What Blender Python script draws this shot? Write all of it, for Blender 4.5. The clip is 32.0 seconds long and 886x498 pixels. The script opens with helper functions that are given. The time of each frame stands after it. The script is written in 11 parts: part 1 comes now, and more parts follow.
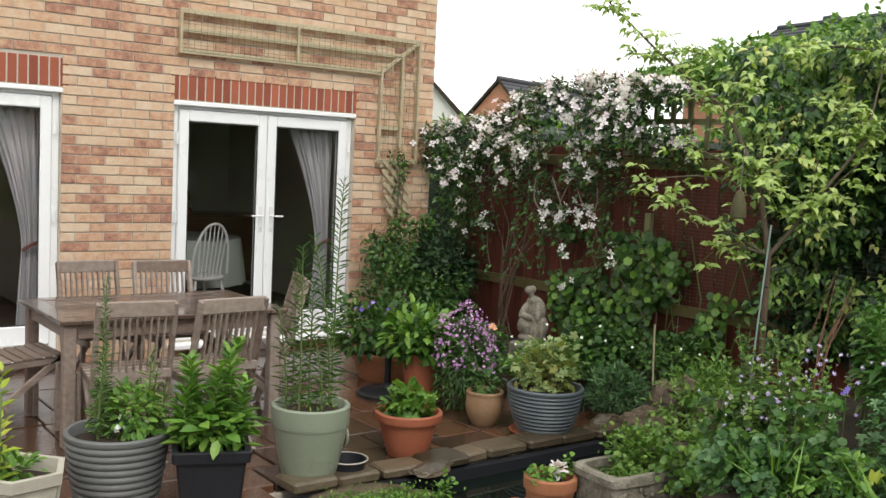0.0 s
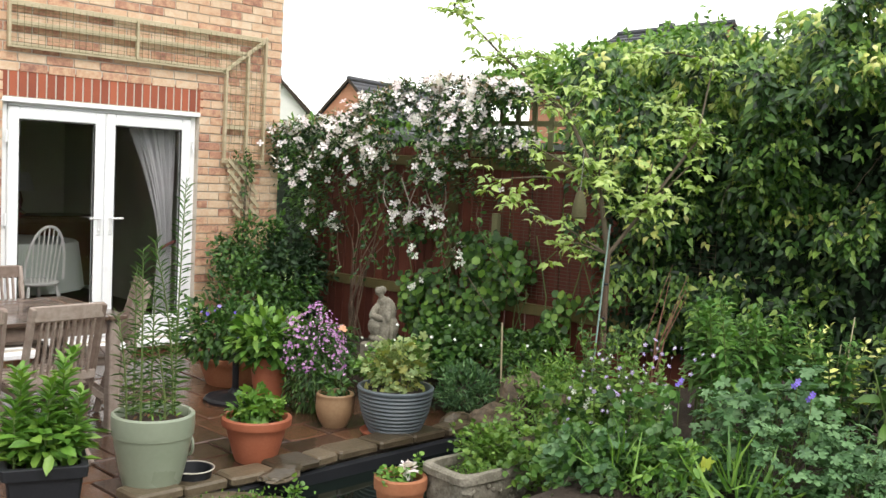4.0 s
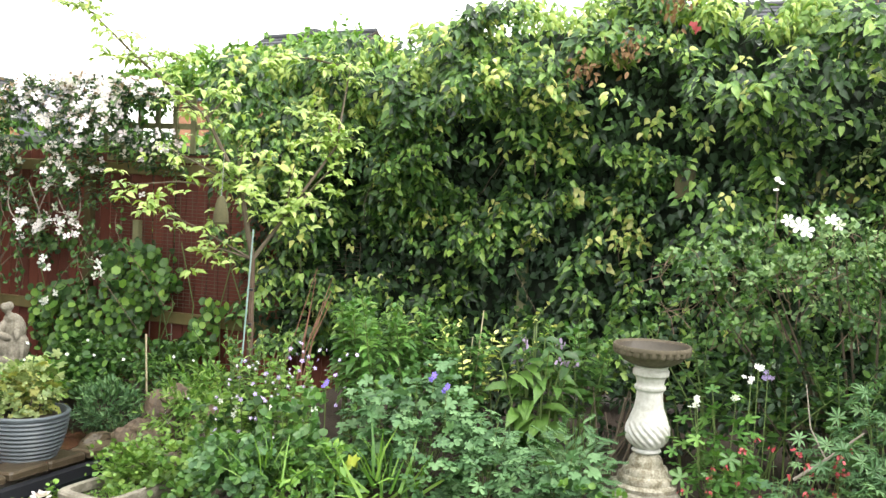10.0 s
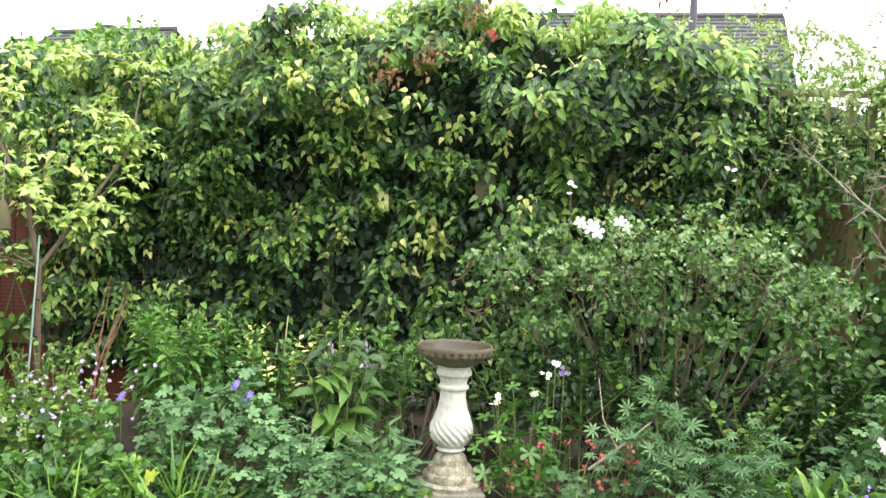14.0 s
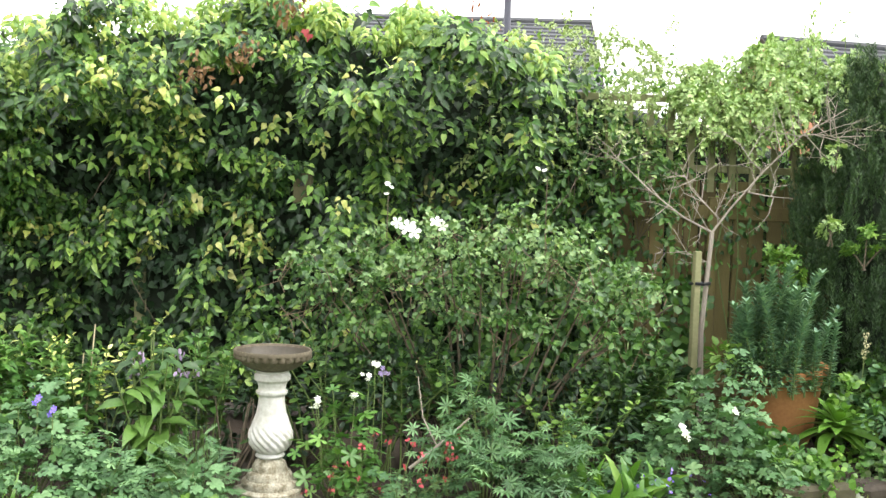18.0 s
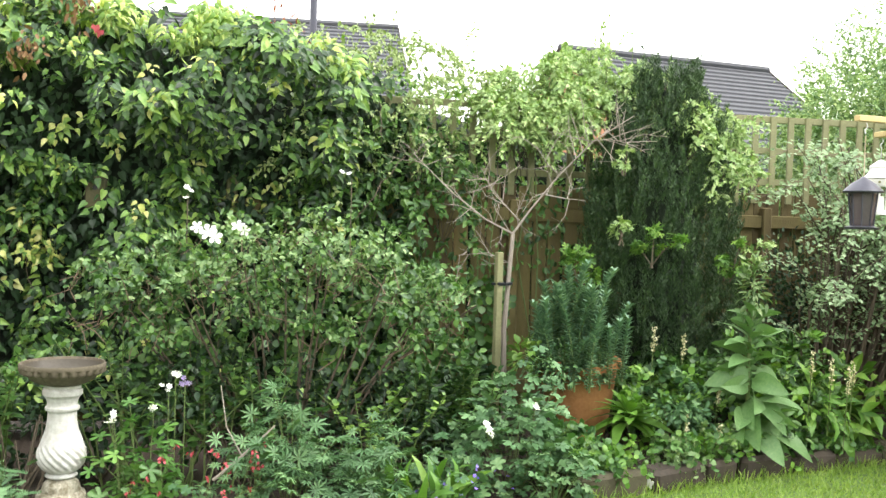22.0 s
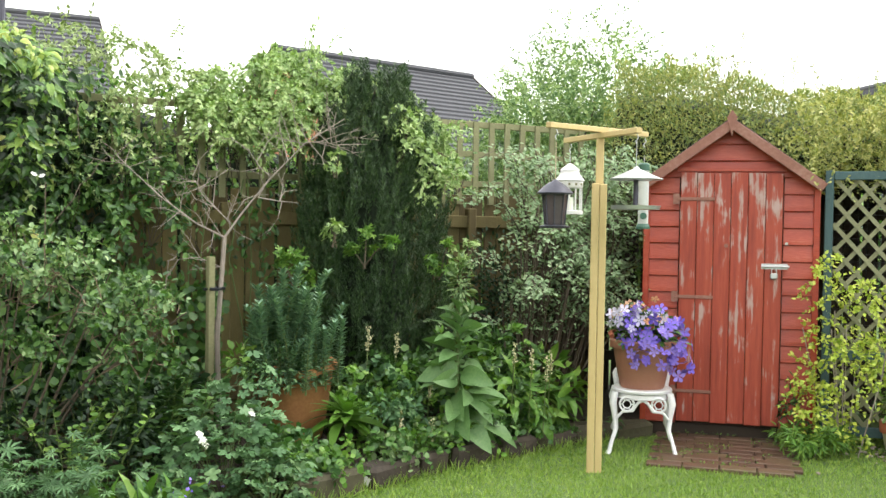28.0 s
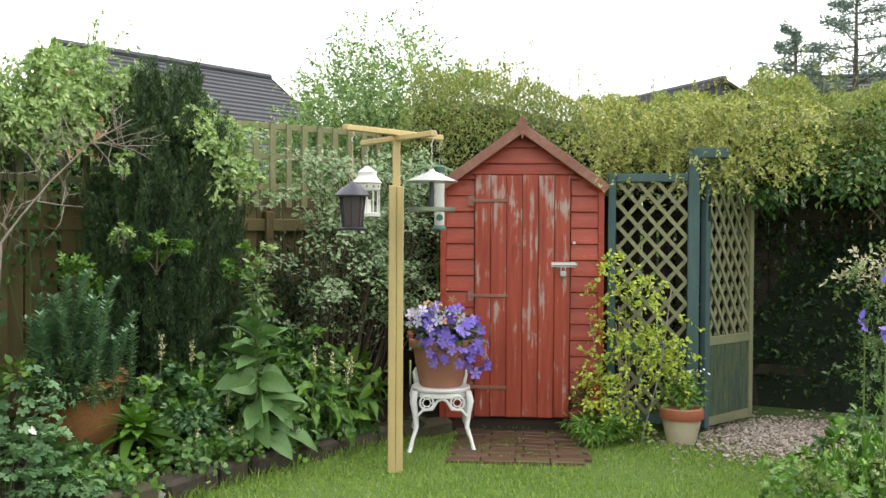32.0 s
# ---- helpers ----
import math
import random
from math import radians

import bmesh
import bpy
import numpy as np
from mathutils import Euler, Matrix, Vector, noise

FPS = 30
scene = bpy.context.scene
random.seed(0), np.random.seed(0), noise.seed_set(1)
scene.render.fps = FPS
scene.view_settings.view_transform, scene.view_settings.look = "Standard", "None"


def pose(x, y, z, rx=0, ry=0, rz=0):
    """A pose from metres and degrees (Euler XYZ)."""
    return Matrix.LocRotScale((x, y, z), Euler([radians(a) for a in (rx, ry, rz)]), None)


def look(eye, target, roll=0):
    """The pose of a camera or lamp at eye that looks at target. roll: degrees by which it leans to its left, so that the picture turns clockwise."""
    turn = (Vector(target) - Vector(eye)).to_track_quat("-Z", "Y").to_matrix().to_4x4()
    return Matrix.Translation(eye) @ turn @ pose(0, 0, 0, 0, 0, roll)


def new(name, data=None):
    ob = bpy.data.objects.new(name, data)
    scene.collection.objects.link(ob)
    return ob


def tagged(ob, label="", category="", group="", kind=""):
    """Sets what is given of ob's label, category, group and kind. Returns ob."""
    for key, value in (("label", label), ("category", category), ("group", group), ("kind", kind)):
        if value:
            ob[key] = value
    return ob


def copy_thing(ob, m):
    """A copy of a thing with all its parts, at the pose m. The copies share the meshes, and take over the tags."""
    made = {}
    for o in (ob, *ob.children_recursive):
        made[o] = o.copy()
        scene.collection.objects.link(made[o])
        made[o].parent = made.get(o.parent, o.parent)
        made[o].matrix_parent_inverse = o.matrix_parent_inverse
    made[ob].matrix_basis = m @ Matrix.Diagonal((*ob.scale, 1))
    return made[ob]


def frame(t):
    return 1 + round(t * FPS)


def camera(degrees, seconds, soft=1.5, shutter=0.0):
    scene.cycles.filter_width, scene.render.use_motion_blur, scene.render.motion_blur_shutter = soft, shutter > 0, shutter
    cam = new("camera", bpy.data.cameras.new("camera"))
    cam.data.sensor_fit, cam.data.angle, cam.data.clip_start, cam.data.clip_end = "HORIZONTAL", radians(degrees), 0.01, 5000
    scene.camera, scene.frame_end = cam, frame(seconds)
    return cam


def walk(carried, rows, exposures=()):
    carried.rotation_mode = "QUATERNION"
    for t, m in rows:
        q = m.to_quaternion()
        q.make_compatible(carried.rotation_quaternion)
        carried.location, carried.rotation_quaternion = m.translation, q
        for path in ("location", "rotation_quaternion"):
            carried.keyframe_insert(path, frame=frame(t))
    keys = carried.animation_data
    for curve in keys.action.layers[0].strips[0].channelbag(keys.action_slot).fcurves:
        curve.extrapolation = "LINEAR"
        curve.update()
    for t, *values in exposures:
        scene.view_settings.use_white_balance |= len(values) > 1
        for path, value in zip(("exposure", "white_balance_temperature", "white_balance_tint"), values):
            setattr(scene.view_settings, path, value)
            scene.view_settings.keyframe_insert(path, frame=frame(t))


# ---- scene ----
# ---------------------------------------------------------------- camera
cam = camera(48.826, 32.0)
walk(cam, [
    (0, pose(-0.090, 0.074, 1.343, 84.806, -2.845, -36.983)),
    (0.5, pose(-0.086, 0.073, 1.344, 84.823, -2.868, -38.093)),
    (1, pose(-0.083, 0.073, 1.344, 84.870, -2.866, -39.501)),
    (1.5, pose(-0.080, 0.072, 1.345, 84.923, -2.922, -40.661)),
    (2, pose(-0.076, 0.072, 1.346, 84.985, -2.877, -41.629)),
    (2.5, pose(-0.073, 0.071, 1.347, 85.037, -2.935, -42.481)),
    (4.5, pose(-0.057, 0.066, 1.350, 85.344, -2.950, -47.051)),
    (5, pose(-0.051, 0.063, 1.352, 85.440, -2.927, -48.607)),
    (5.5, pose(-0.045, 0.060, 1.353, 85.523, -2.903, -50.085)),
    (6, pose(-0.039, 0.056, 1.354, 85.616, -2.900, -51.679)),
    (6.5, pose(-0.033, 0.053, 1.356, 85.684, -2.951, -52.832)),
    (7, pose(-0.027, 0.049, 1.357, 85.838, -2.904, -55.367)),
    (7.5, pose(-0.021, 0.046, 1.358, 86.056, -2.811, -59.509)),
    (8, pose(-0.015, 0.043, 1.360, 86.126, -2.771, -60.882)),
    (8.5, pose(-0.013, 0.041, 1.359, 86.199, -2.703, -62.034)),
    (9, pose(-0.011, 0.040, 1.358, 86.283, -2.727, -63.104)),
    (9.5, pose(-0.010, 0.039, 1.357, 86.385, -2.721, -64.299)),
    (10, pose(-0.008, 0.037, 1.357, 86.452, -2.706, -65.769)),
    (10.5, pose(-0.006, 0.036, 1.356, 86.530, -2.719, -67.054)),
    (11, pose(-0.004, 0.035, 1.355, 86.648, -2.629, -68.695)),
    (11.5, pose(-0.002, 0.033, 1.355, 86.781, -2.655, -69.723)),
    (12, pose(0.000, 0.032, 1.354, 86.921, -2.559, -71.912)),
    (12.5, pose(0.002, 0.029, 1.355, 86.927, -2.556, -72.356)),
    (13, pose(0.003, 0.026, 1.356, 86.994, -2.477, -73.768)),
    (13.5, pose(0.005, 0.023, 1.358, 87.083, -2.541, -75.485)),
    (14, pose(0.007, 0.020, 1.359, 87.163, -2.625, -77.009)),
    (14.5, pose(0.008, 0.016, 1.360, 87.190, -2.461, -78.193)),
    (16.5, pose(0.016, 0.003, 1.363, 87.397, -2.263, -83.363)),
    (17, pose(0.019, -0.000, 1.363, 87.475, -2.222, -84.714)),
    (17.5, pose(0.022, -0.004, 1.363, 87.557, -2.181, -85.889)),
    (18, pose(0.025, -0.008, 1.362, 87.624, -2.089, -87.343)),
    (18.5, pose(0.028, -0.012, 1.362, 87.686, -2.079, -88.587)),
    (19, pose(0.031, -0.015, 1.361, 87.752, -2.010, -89.938)),
    (19.5, pose(0.034, -0.019, 1.361, 87.813, -2.005, -91.107)),
    (20, pose(0.037, -0.023, 1.361, 87.955, -1.910, -93.347)),
    (20.5, pose(0.037, -0.026, 1.361, 87.964, -1.889, -94.104)),
    (21, pose(0.038, -0.030, 1.361, 88.042, -1.834, -95.216)),
    (21.5, pose(0.038, -0.034, 1.361, 88.104, -1.730, -96.574)),
    (22, pose(0.038, -0.038, 1.362, 88.185, -1.675, -98.423)),
    (22.5, pose(0.038, -0.042, 1.362, 88.225, -1.639, -99.491)),
    (23, pose(0.039, -0.045, 1.362, 88.242, -1.624, -100.650)),
    (23.5, pose(0.039, -0.049, 1.362, 88.276, -1.516, -101.940)),
    (24, pose(0.039, -0.053, 1.363, 88.328, -1.493, -103.388)),
    (24.5, pose(0.039, -0.054, 1.364, 88.369, -1.483, -104.754)),
    (25, pose(0.040, -0.056, 1.365, 88.467, -1.478, -106.681)),
    (25.5, pose(0.040, -0.057, 1.366, 88.529, -1.353, -108.375)),
    (27.5, pose(0.041, -0.063, 1.372, 88.569, -1.092, -113.161)),
    (28, pose(0.041, -0.064, 1.373, 88.597, -0.940, -114.904)),
    (28.5, pose(0.040, -0.067, 1.373, 88.632, -0.885, -116.167)),
    (29, pose(0.040, -0.070, 1.374, 88.669, -0.786, -117.592)),
    (29.5, pose(0.040, -0.072, 1.374, 88.725, -0.659, -119.112)),
    (30, pose(0.039, -0.075, 1.374, 88.761, -0.592, -120.722)),
    (30.5, pose(0.039, -0.078, 1.374, 88.808, -0.533, -122.218)),
    (31, pose(0.038, -0.081, 1.375, 88.832, -0.446, -123.770)),
    (31.5, pose(0.038, -0.084, 1.375, 88.855, -0.333, -125.188)),
    (32, pose(0.038, -0.087, 1.375, 88.847, -0.311, -126.492)),
], exposures=[(0.0, -0.27), (2.5, 0.0), (5.0, 0.24), (7.5, 0.63), (10.0, 0.93), (17.0, 1.01), (24.0, 1.06), (25.5, 0.94), (28.0, 0.62), (32.0, 0.26)])

# ---------------------------------------------------------------- sky and sun: bright overcast
world = bpy.data.worlds.new("overcast_sky")
scene.world = world
world.use_nodes = True
wn, wl = world.node_tree.nodes, world.node_tree.links
sky = wn.new("ShaderNodeTexSky")
sky.sky_type = "NISHITA"
sky.sun_disc = False
sky.sun_elevation = radians(49)
sky.sun_rotation = radians(200)
sky.dust_density = 4.0
mixw = wn.new("ShaderNodeMix")
mixw.data_type = "RGBA"
mixw.inputs[0].default_value = 0.8
mixw.inputs[7].default_value = (16.0, 16.0, 15.6, 1)
wl.new(sky.outputs[0], mixw.inputs[6])
wl.new(mixw.outputs[2], wn["Background"].inputs[0])
wn["Background"].inputs[1].default_value = 0.14
sun = new("sun", bpy.data.lights.new("sun", "SUN"))
sun.data.energy = 1.5
sun.data.angle = radians(25)
sun.data.color = (1.0, 0.96, 0.9)
sun.matrix_world = look((-1.8, -7.5, 8.8), (0, 0, 0))

# ---------------------------------------------------------------- materials
MATS = {}


def nodes_of(name):
    m = bpy.data.materials.new(name)
    m.use_nodes = True
    nt = m.node_tree
    return m, nt.nodes, nt.links, nt.nodes["Principled BSDF"]


def ramp_of(n, stops):
    r = n.new("ShaderNodeValToRGB")
    e = r.color_ramp.elements
    while len(e) < len(stops):
        e.new(0.5)
    for el, (p, c) in zip(e, stops):
        el.position = p
        el.color = (*c, 1)
    return r


def surface(name, stops, rough=0.7, scale=6.0, fine=60.0, bump=0.3, metal=0.0, per_piece=0.0, spec=0.5, stretch=(1, 1, 1), coat=0.0, depth=0.01, fine_mix=0.45):
    """A solid surface: colours mixed by noise at two scales, a little by piece, with fine relief."""
    m, n, l, b = nodes_of(name)
    tc = n.new("ShaderNodeTexCoord")
    mp = n.new("ShaderNodeMapping")
    mp.inputs["Scale"].default_value = stretch
    l.new(tc.outputs["Object"], mp.inputs[0])
    info = n.new("ShaderNodeObjectInfo")
    off = n.new("ShaderNodeVectorMath")
    off.operation = "MULTIPLY_ADD"
    off.inputs[1].default_value = (1, 1, 1)
    cmb = n.new("ShaderNodeCombineXYZ")
    mul = n.new("ShaderNodeMath")
    mul.operation = "MULTIPLY"
    mul.inputs[1].default_value = 37.0
    l.new(info.outputs["Random"], mul.inputs[0])
    l.new(mul.outputs[0], cmb.inputs[0])
    l.new(mul.outputs[0], cmb.inputs[1])
    l.new(mp.outputs[0], off.inputs[0])
    l.new(cmb.outputs[0], off.inputs[2])
    a = n.new("ShaderNodeTexNoise")
    a.inputs["Scale"].default_value = scale
    a.inputs["Detail"].default_value = 6
    c = n.new("ShaderNodeTexNoise")
    c.inputs["Scale"].default_value = fine
    c.inputs["Detail"].default_value = 4
    l.new(off.outputs[0], a.inputs[0])
    l.new(off.outputs[0], c.inputs[0])
    mx = n.new("ShaderNodeMix")
    mx.inputs[0].default_value = fine_mix
    l.new(a.outputs[0], mx.inputs[2])
    l.new(c.outputs[0], mx.inputs[3])
    fac = mx.outputs[0]
    if per_piece:
        geo = n.new("ShaderNodeNewGeometry")
        ad = n.new("ShaderNodeMath")
        ad.operation = "ADD"
        l.new(info.outputs["Random"], ad.inputs[0])
        l.new(geo.outputs["Random Per Island"], ad.inputs[1])
        fr = n.new("ShaderNodeMath")
        fr.operation = "FRACT"
        l.new(ad.outputs[0], fr.inputs[0])
        m2 = n.new("ShaderNodeMix")
        m2.inputs[0].default_value = per_piece
        l.new(fac, m2.inputs[2])
        l.new(fr.outputs[0], m2.inputs[3])
        fac = m2.outputs[0]
    r = ramp_of(n, stops)
    l.new(fac, r.inputs[0])
    l.new(r.outputs[0], b.inputs["Base Color"])
    rr = n.new("ShaderNodeMapRange")
    rr.inputs[3].default_value = max(0.03, rough - 0.12)
    rr.inputs[4].default_value = min(1.0, rough + 0.12)
    l.new(a.outputs[0], rr.inputs[0])
    l.new(rr.outputs[0], b.inputs["Roughness"])
    b.inputs["Metallic"].default_value = metal
    b.inputs["Specular IOR Level"].default_value = spec
    b.inputs["Coat Weight"].default_value = coat
    bp = n.new("ShaderNodeBump")
    bp.inputs["Strength"].default_value = bump
    bp.inputs["Distance"].default_value = depth
    l.new(mx.outputs[0], bp.inputs["Height"])
    l.new(bp.outputs[0], b.inputs["Normal"])
    MATS[name] = m
    return m


def leafy(name, stops, rough=0.42, through_light=0.3, vein=0.25, drift=0.3, patch=3.0):
    """Leaves: every leaf its own tint, mottled, glossy and a little translucent."""
    m, n, l, b = nodes_of(name)
    geo = n.new("ShaderNodeNewGeometry")
    tc = n.new("ShaderNodeTexCoord")
    ns = n.new("ShaderNodeTexNoise")
    ns.inputs["Scale"].default_value = patch
    l.new(tc.outputs["Object"], ns.inputs[0])
    fs = n.new("ShaderNodeTexNoise")
    fs.inputs["Scale"].default_value = 70.0
    l.new(tc.outputs["Object"], fs.inputs[0])
    m1 = n.new("ShaderNodeMix")
    m1.inputs[0].default_value = drift
    l.new(geo.outputs["Random Per Island"], m1.inputs[2])
    l.new(ns.outputs[0], m1.inputs[3])
    m2 = n.new("ShaderNodeMix")
    m2.inputs[0].default_value = vein
    l.new(m1.outputs[0], m2.inputs[2])
    l.new(fs.outputs[0], m2.inputs[3])
    r = ramp_of(n, [(p, ((c[0] * 1.05, c[1] * 1.08, c[2] * 1.0) if c[1] > c[0] and c[1] > c[2] else c)) for p, c in stops])
    l.new(m2.outputs[0], r.inputs[0])
    l.new(r.outputs[0], b.inputs["Base Color"])
    b.inputs["Roughness"].default_value = rough
    bp = n.new("ShaderNodeBump")
    bp.inputs["Strength"].default_value = 0.35
    bp.inputs["Distance"].default_value = 0.004
    l.new(fs.outputs[0], bp.inputs["Height"])
    l.new(bp.outputs[0], b.inputs["Normal"])
    tr = n.new("ShaderNodeBsdfTranslucent")
    br = n.new("ShaderNodeMix")
    br.data_type = "RGBA"
    br.blend_type = "MULTIPLY"
    br.inputs[0].default_value = 1
    br.inputs[7].default_value = (1.3, 1.5, 0.5, 1)
    l.new(r.outputs[0], br.inputs[6])
    l.new(br.outputs[2], tr.inputs[0])
    mix = n.new("ShaderNodeMixShader")
    mix.inputs[0].default_value = through_light * 0.62
    l.new(b.outputs[0], mix.inputs[1])
    l.new(tr.outputs[0], mix.inputs[2])
    l.new(mix.outputs[0], n["Material Output"].inputs[0])
    MATS[name] = m
    return m


def glassy(name, colour=(1, 1, 1), rough=0.0, mixin=0.88):
    """Window glass: clear, with a mirror-like skin."""
    m, n, l, b = nodes_of(name)
    tr = n.new("ShaderNodeBsdfTransparent")
    tr.inputs[0].default_value = (*colour, 1)
    gl = n.new("ShaderNodeBsdfGlossy")
    gl.inputs["Roughness"].default_value = rough
    mix = n.new("ShaderNodeMixShader")
    lw = n.new("ShaderNodeFresnel")
    lw.inputs[0].default_value = 1.6
    l.new(lw.outputs[0], mix.inputs[0])
    l.new(tr.outputs[0], mix.inputs[1])
    l.new(gl.outputs[0], mix.inputs[2])
    l.new(mix.outputs[0], n["Material Output"].inputs[0])
    MATS[name] = m
    return m


BRICK = surface("buff_brick", [(0.27, (0.25, 0.12, 0.09)), (0.37, (0.43, 0.225, 0.15)), (0.46, (0.56, 0.35, 0.225)), (0.57, (0.61, 0.43, 0.29)), (0.70, (0.66, 0.52, 0.38))], 0.85, 16, 60, 0.8, per_piece=0.32, fine_mix=0.35)
RED_BRICK = surface("red_brick", [(0.2, (0.23, 0.06, 0.035)), (0.8, (0.42, 0.12, 0.062))], 0.85, 9, 90, 0.4, per_piece=0.5)
MORTAR = surface("mortar", [(0.2, (0.42, 0.37, 0.31)), (0.8, (0.62, 0.56, 0.48))], 0.95, 8, 120, 0.5)
UPVC = surface("white_upvc", [(0.0, (0.86, 0.88, 0.9)), (1.0, (0.92, 0.93, 0.94))], 0.3, 3, 40, 0.03)
GLASS = glassy("window_glass")
CURTAIN = surface("pale_curtain", [(0.2, (0.50, 0.50, 0.54)), (0.8, (0.70, 0.69, 0.70))], 0.9, 5, 80, 0.2)
PLASTER = surface("room_plaster", [(0.2, (0.60, 0.59, 0.50)), (0.8, (0.70, 0.68, 0.58))], 0.9, 3, 60, 0.05)
SLAB = surface("wet_riven_slab", [(0.1, (0.028, 0.02, 0.016)), (0.4, (0.064, 0.036, 0.025)), (0.65, (0.115, 0.055, 0.03)), (0.95, (0.13, 0.09, 0.062))], 0.12, 5, 40, 0.4, per_piece=0.45, spec=0.7)
COPING = surface("weathered_coping_stone", [(0.2, (0.022, 0.018, 0.012)), (0.5, (0.075, 0.058, 0.036)), (0.8, (0.19, 0.15, 0.10))], 0.34, 7, 50, 0.6, per_piece=0.35)
SOIL = surface("dark_soil", [(0.2, (0.022, 0.015, 0.010)), (0.8, (0.055, 0.038, 0.026))], 0.95, 14, 90, 0.9, depth=0.03)
TURF = surface("turf_ground", [(0.2, (0.04, 0.078, 0.015)), (0.5, (0.076, 0.13, 0.027)), (0.8, (0.125, 0.18, 0.045))], 0.9, 3, 140, 0.6)
TEAK = surface("weathered_teak", [(0.0, (0.075, 0.05, 0.038)), (0.42, (0.21, 0.155, 0.125)), (0.7, (0.38, 0.32, 0.28)), (1.0, (0.56, 0.52, 0.48))], 0.5, 5, 60, 0.4, stretch=(6, 1, 6), per_piece=0.2)
TEAK_TOP = surface("wet_brown_teak", [(0.2, (0.045, 0.028, 0.02)), (0.5, (0.12, 0.08, 0.06)), (0.8, (0.26, 0.20, 0.165))], 0.10, 5, 60, 0.2, stretch=(1, 9, 1), per_piece=0.3, coat=0.5)
FENCE_RED = surface("red_stained_fence", [(0.0, (0.06, 0.016, 0.010)), (0.5, (0.12, 0.028, 0.016)), (1.0, (0.20, 0.055, 0.03))], 0.75, 4, 60, 0.4, stretch=(5, 5, 0.8), per_piece=0.35)
FENCE_OLD = surface("weathered_fence", [(0.0, (0.05, 0.034, 0.016)), (0.4, (0.10, 0.075, 0.03)), (0.65, (0.15, 0.125, 0.045)), (0.85, (0.20, 0.11, 0.05)), (1.0, (0.25, 0.21, 0.10))], 0.85, 4, 60, 0.5, stretch=(5, 5, 0.8), per_piece=0.35)
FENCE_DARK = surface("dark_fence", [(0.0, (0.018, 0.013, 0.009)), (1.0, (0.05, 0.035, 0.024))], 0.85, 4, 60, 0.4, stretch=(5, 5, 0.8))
TRELLIS_OLD = surface("pale_trellis_timber", [(0.0, (0.11, 0.115, 0.05)), (0.5, (0.20, 0.20, 0.10)), (1.0, (0.33, 0.31, 0.17))], 0.8, 5, 60, 0.4)
TRELLIS_PALE = surface("sun_bleached_trellis_timber", [(0.0, (0.24, 0.19, 0.11)), (0.5, (0.46, 0.39, 0.26)), (1.0, (0.64, 0.57, 0.42))], 0.8, 8, 60, 0.4)
NEW_TIMBER = surface("new_pine", [(0.0, (0.36, 0.26, 0.10)), (0.5, (0.52, 0.40, 0.18)), (1.0, (0.62, 0.50, 0.26))], 0.6, 4, 40, 0.2, stretch=(8, 8, 0.8))
GREEN_TIMBER = surface("blue_green_stained_timber", [(0.0, (0.022, 0.05, 0.05)), (0.5, (0.05, 0.10, 0.105)), (1.0, (0.12, 0.16, 0.13))], 0.7, 7, 60, 0.4, stretch=(4, 4, 0.8))
ALGAE_TIMBER = surface("algae_grown_lattice", [(0.0, (0.09, 0.105, 0.055)), (0.5, (0.20, 0.205, 0.115)), (1.0, (0.37, 0.36, 0.24))], 0.8, 5, 60, 0.4)

# ---------------------------------------------------------------- building blocks
RNG = np.random.default_rng(7)


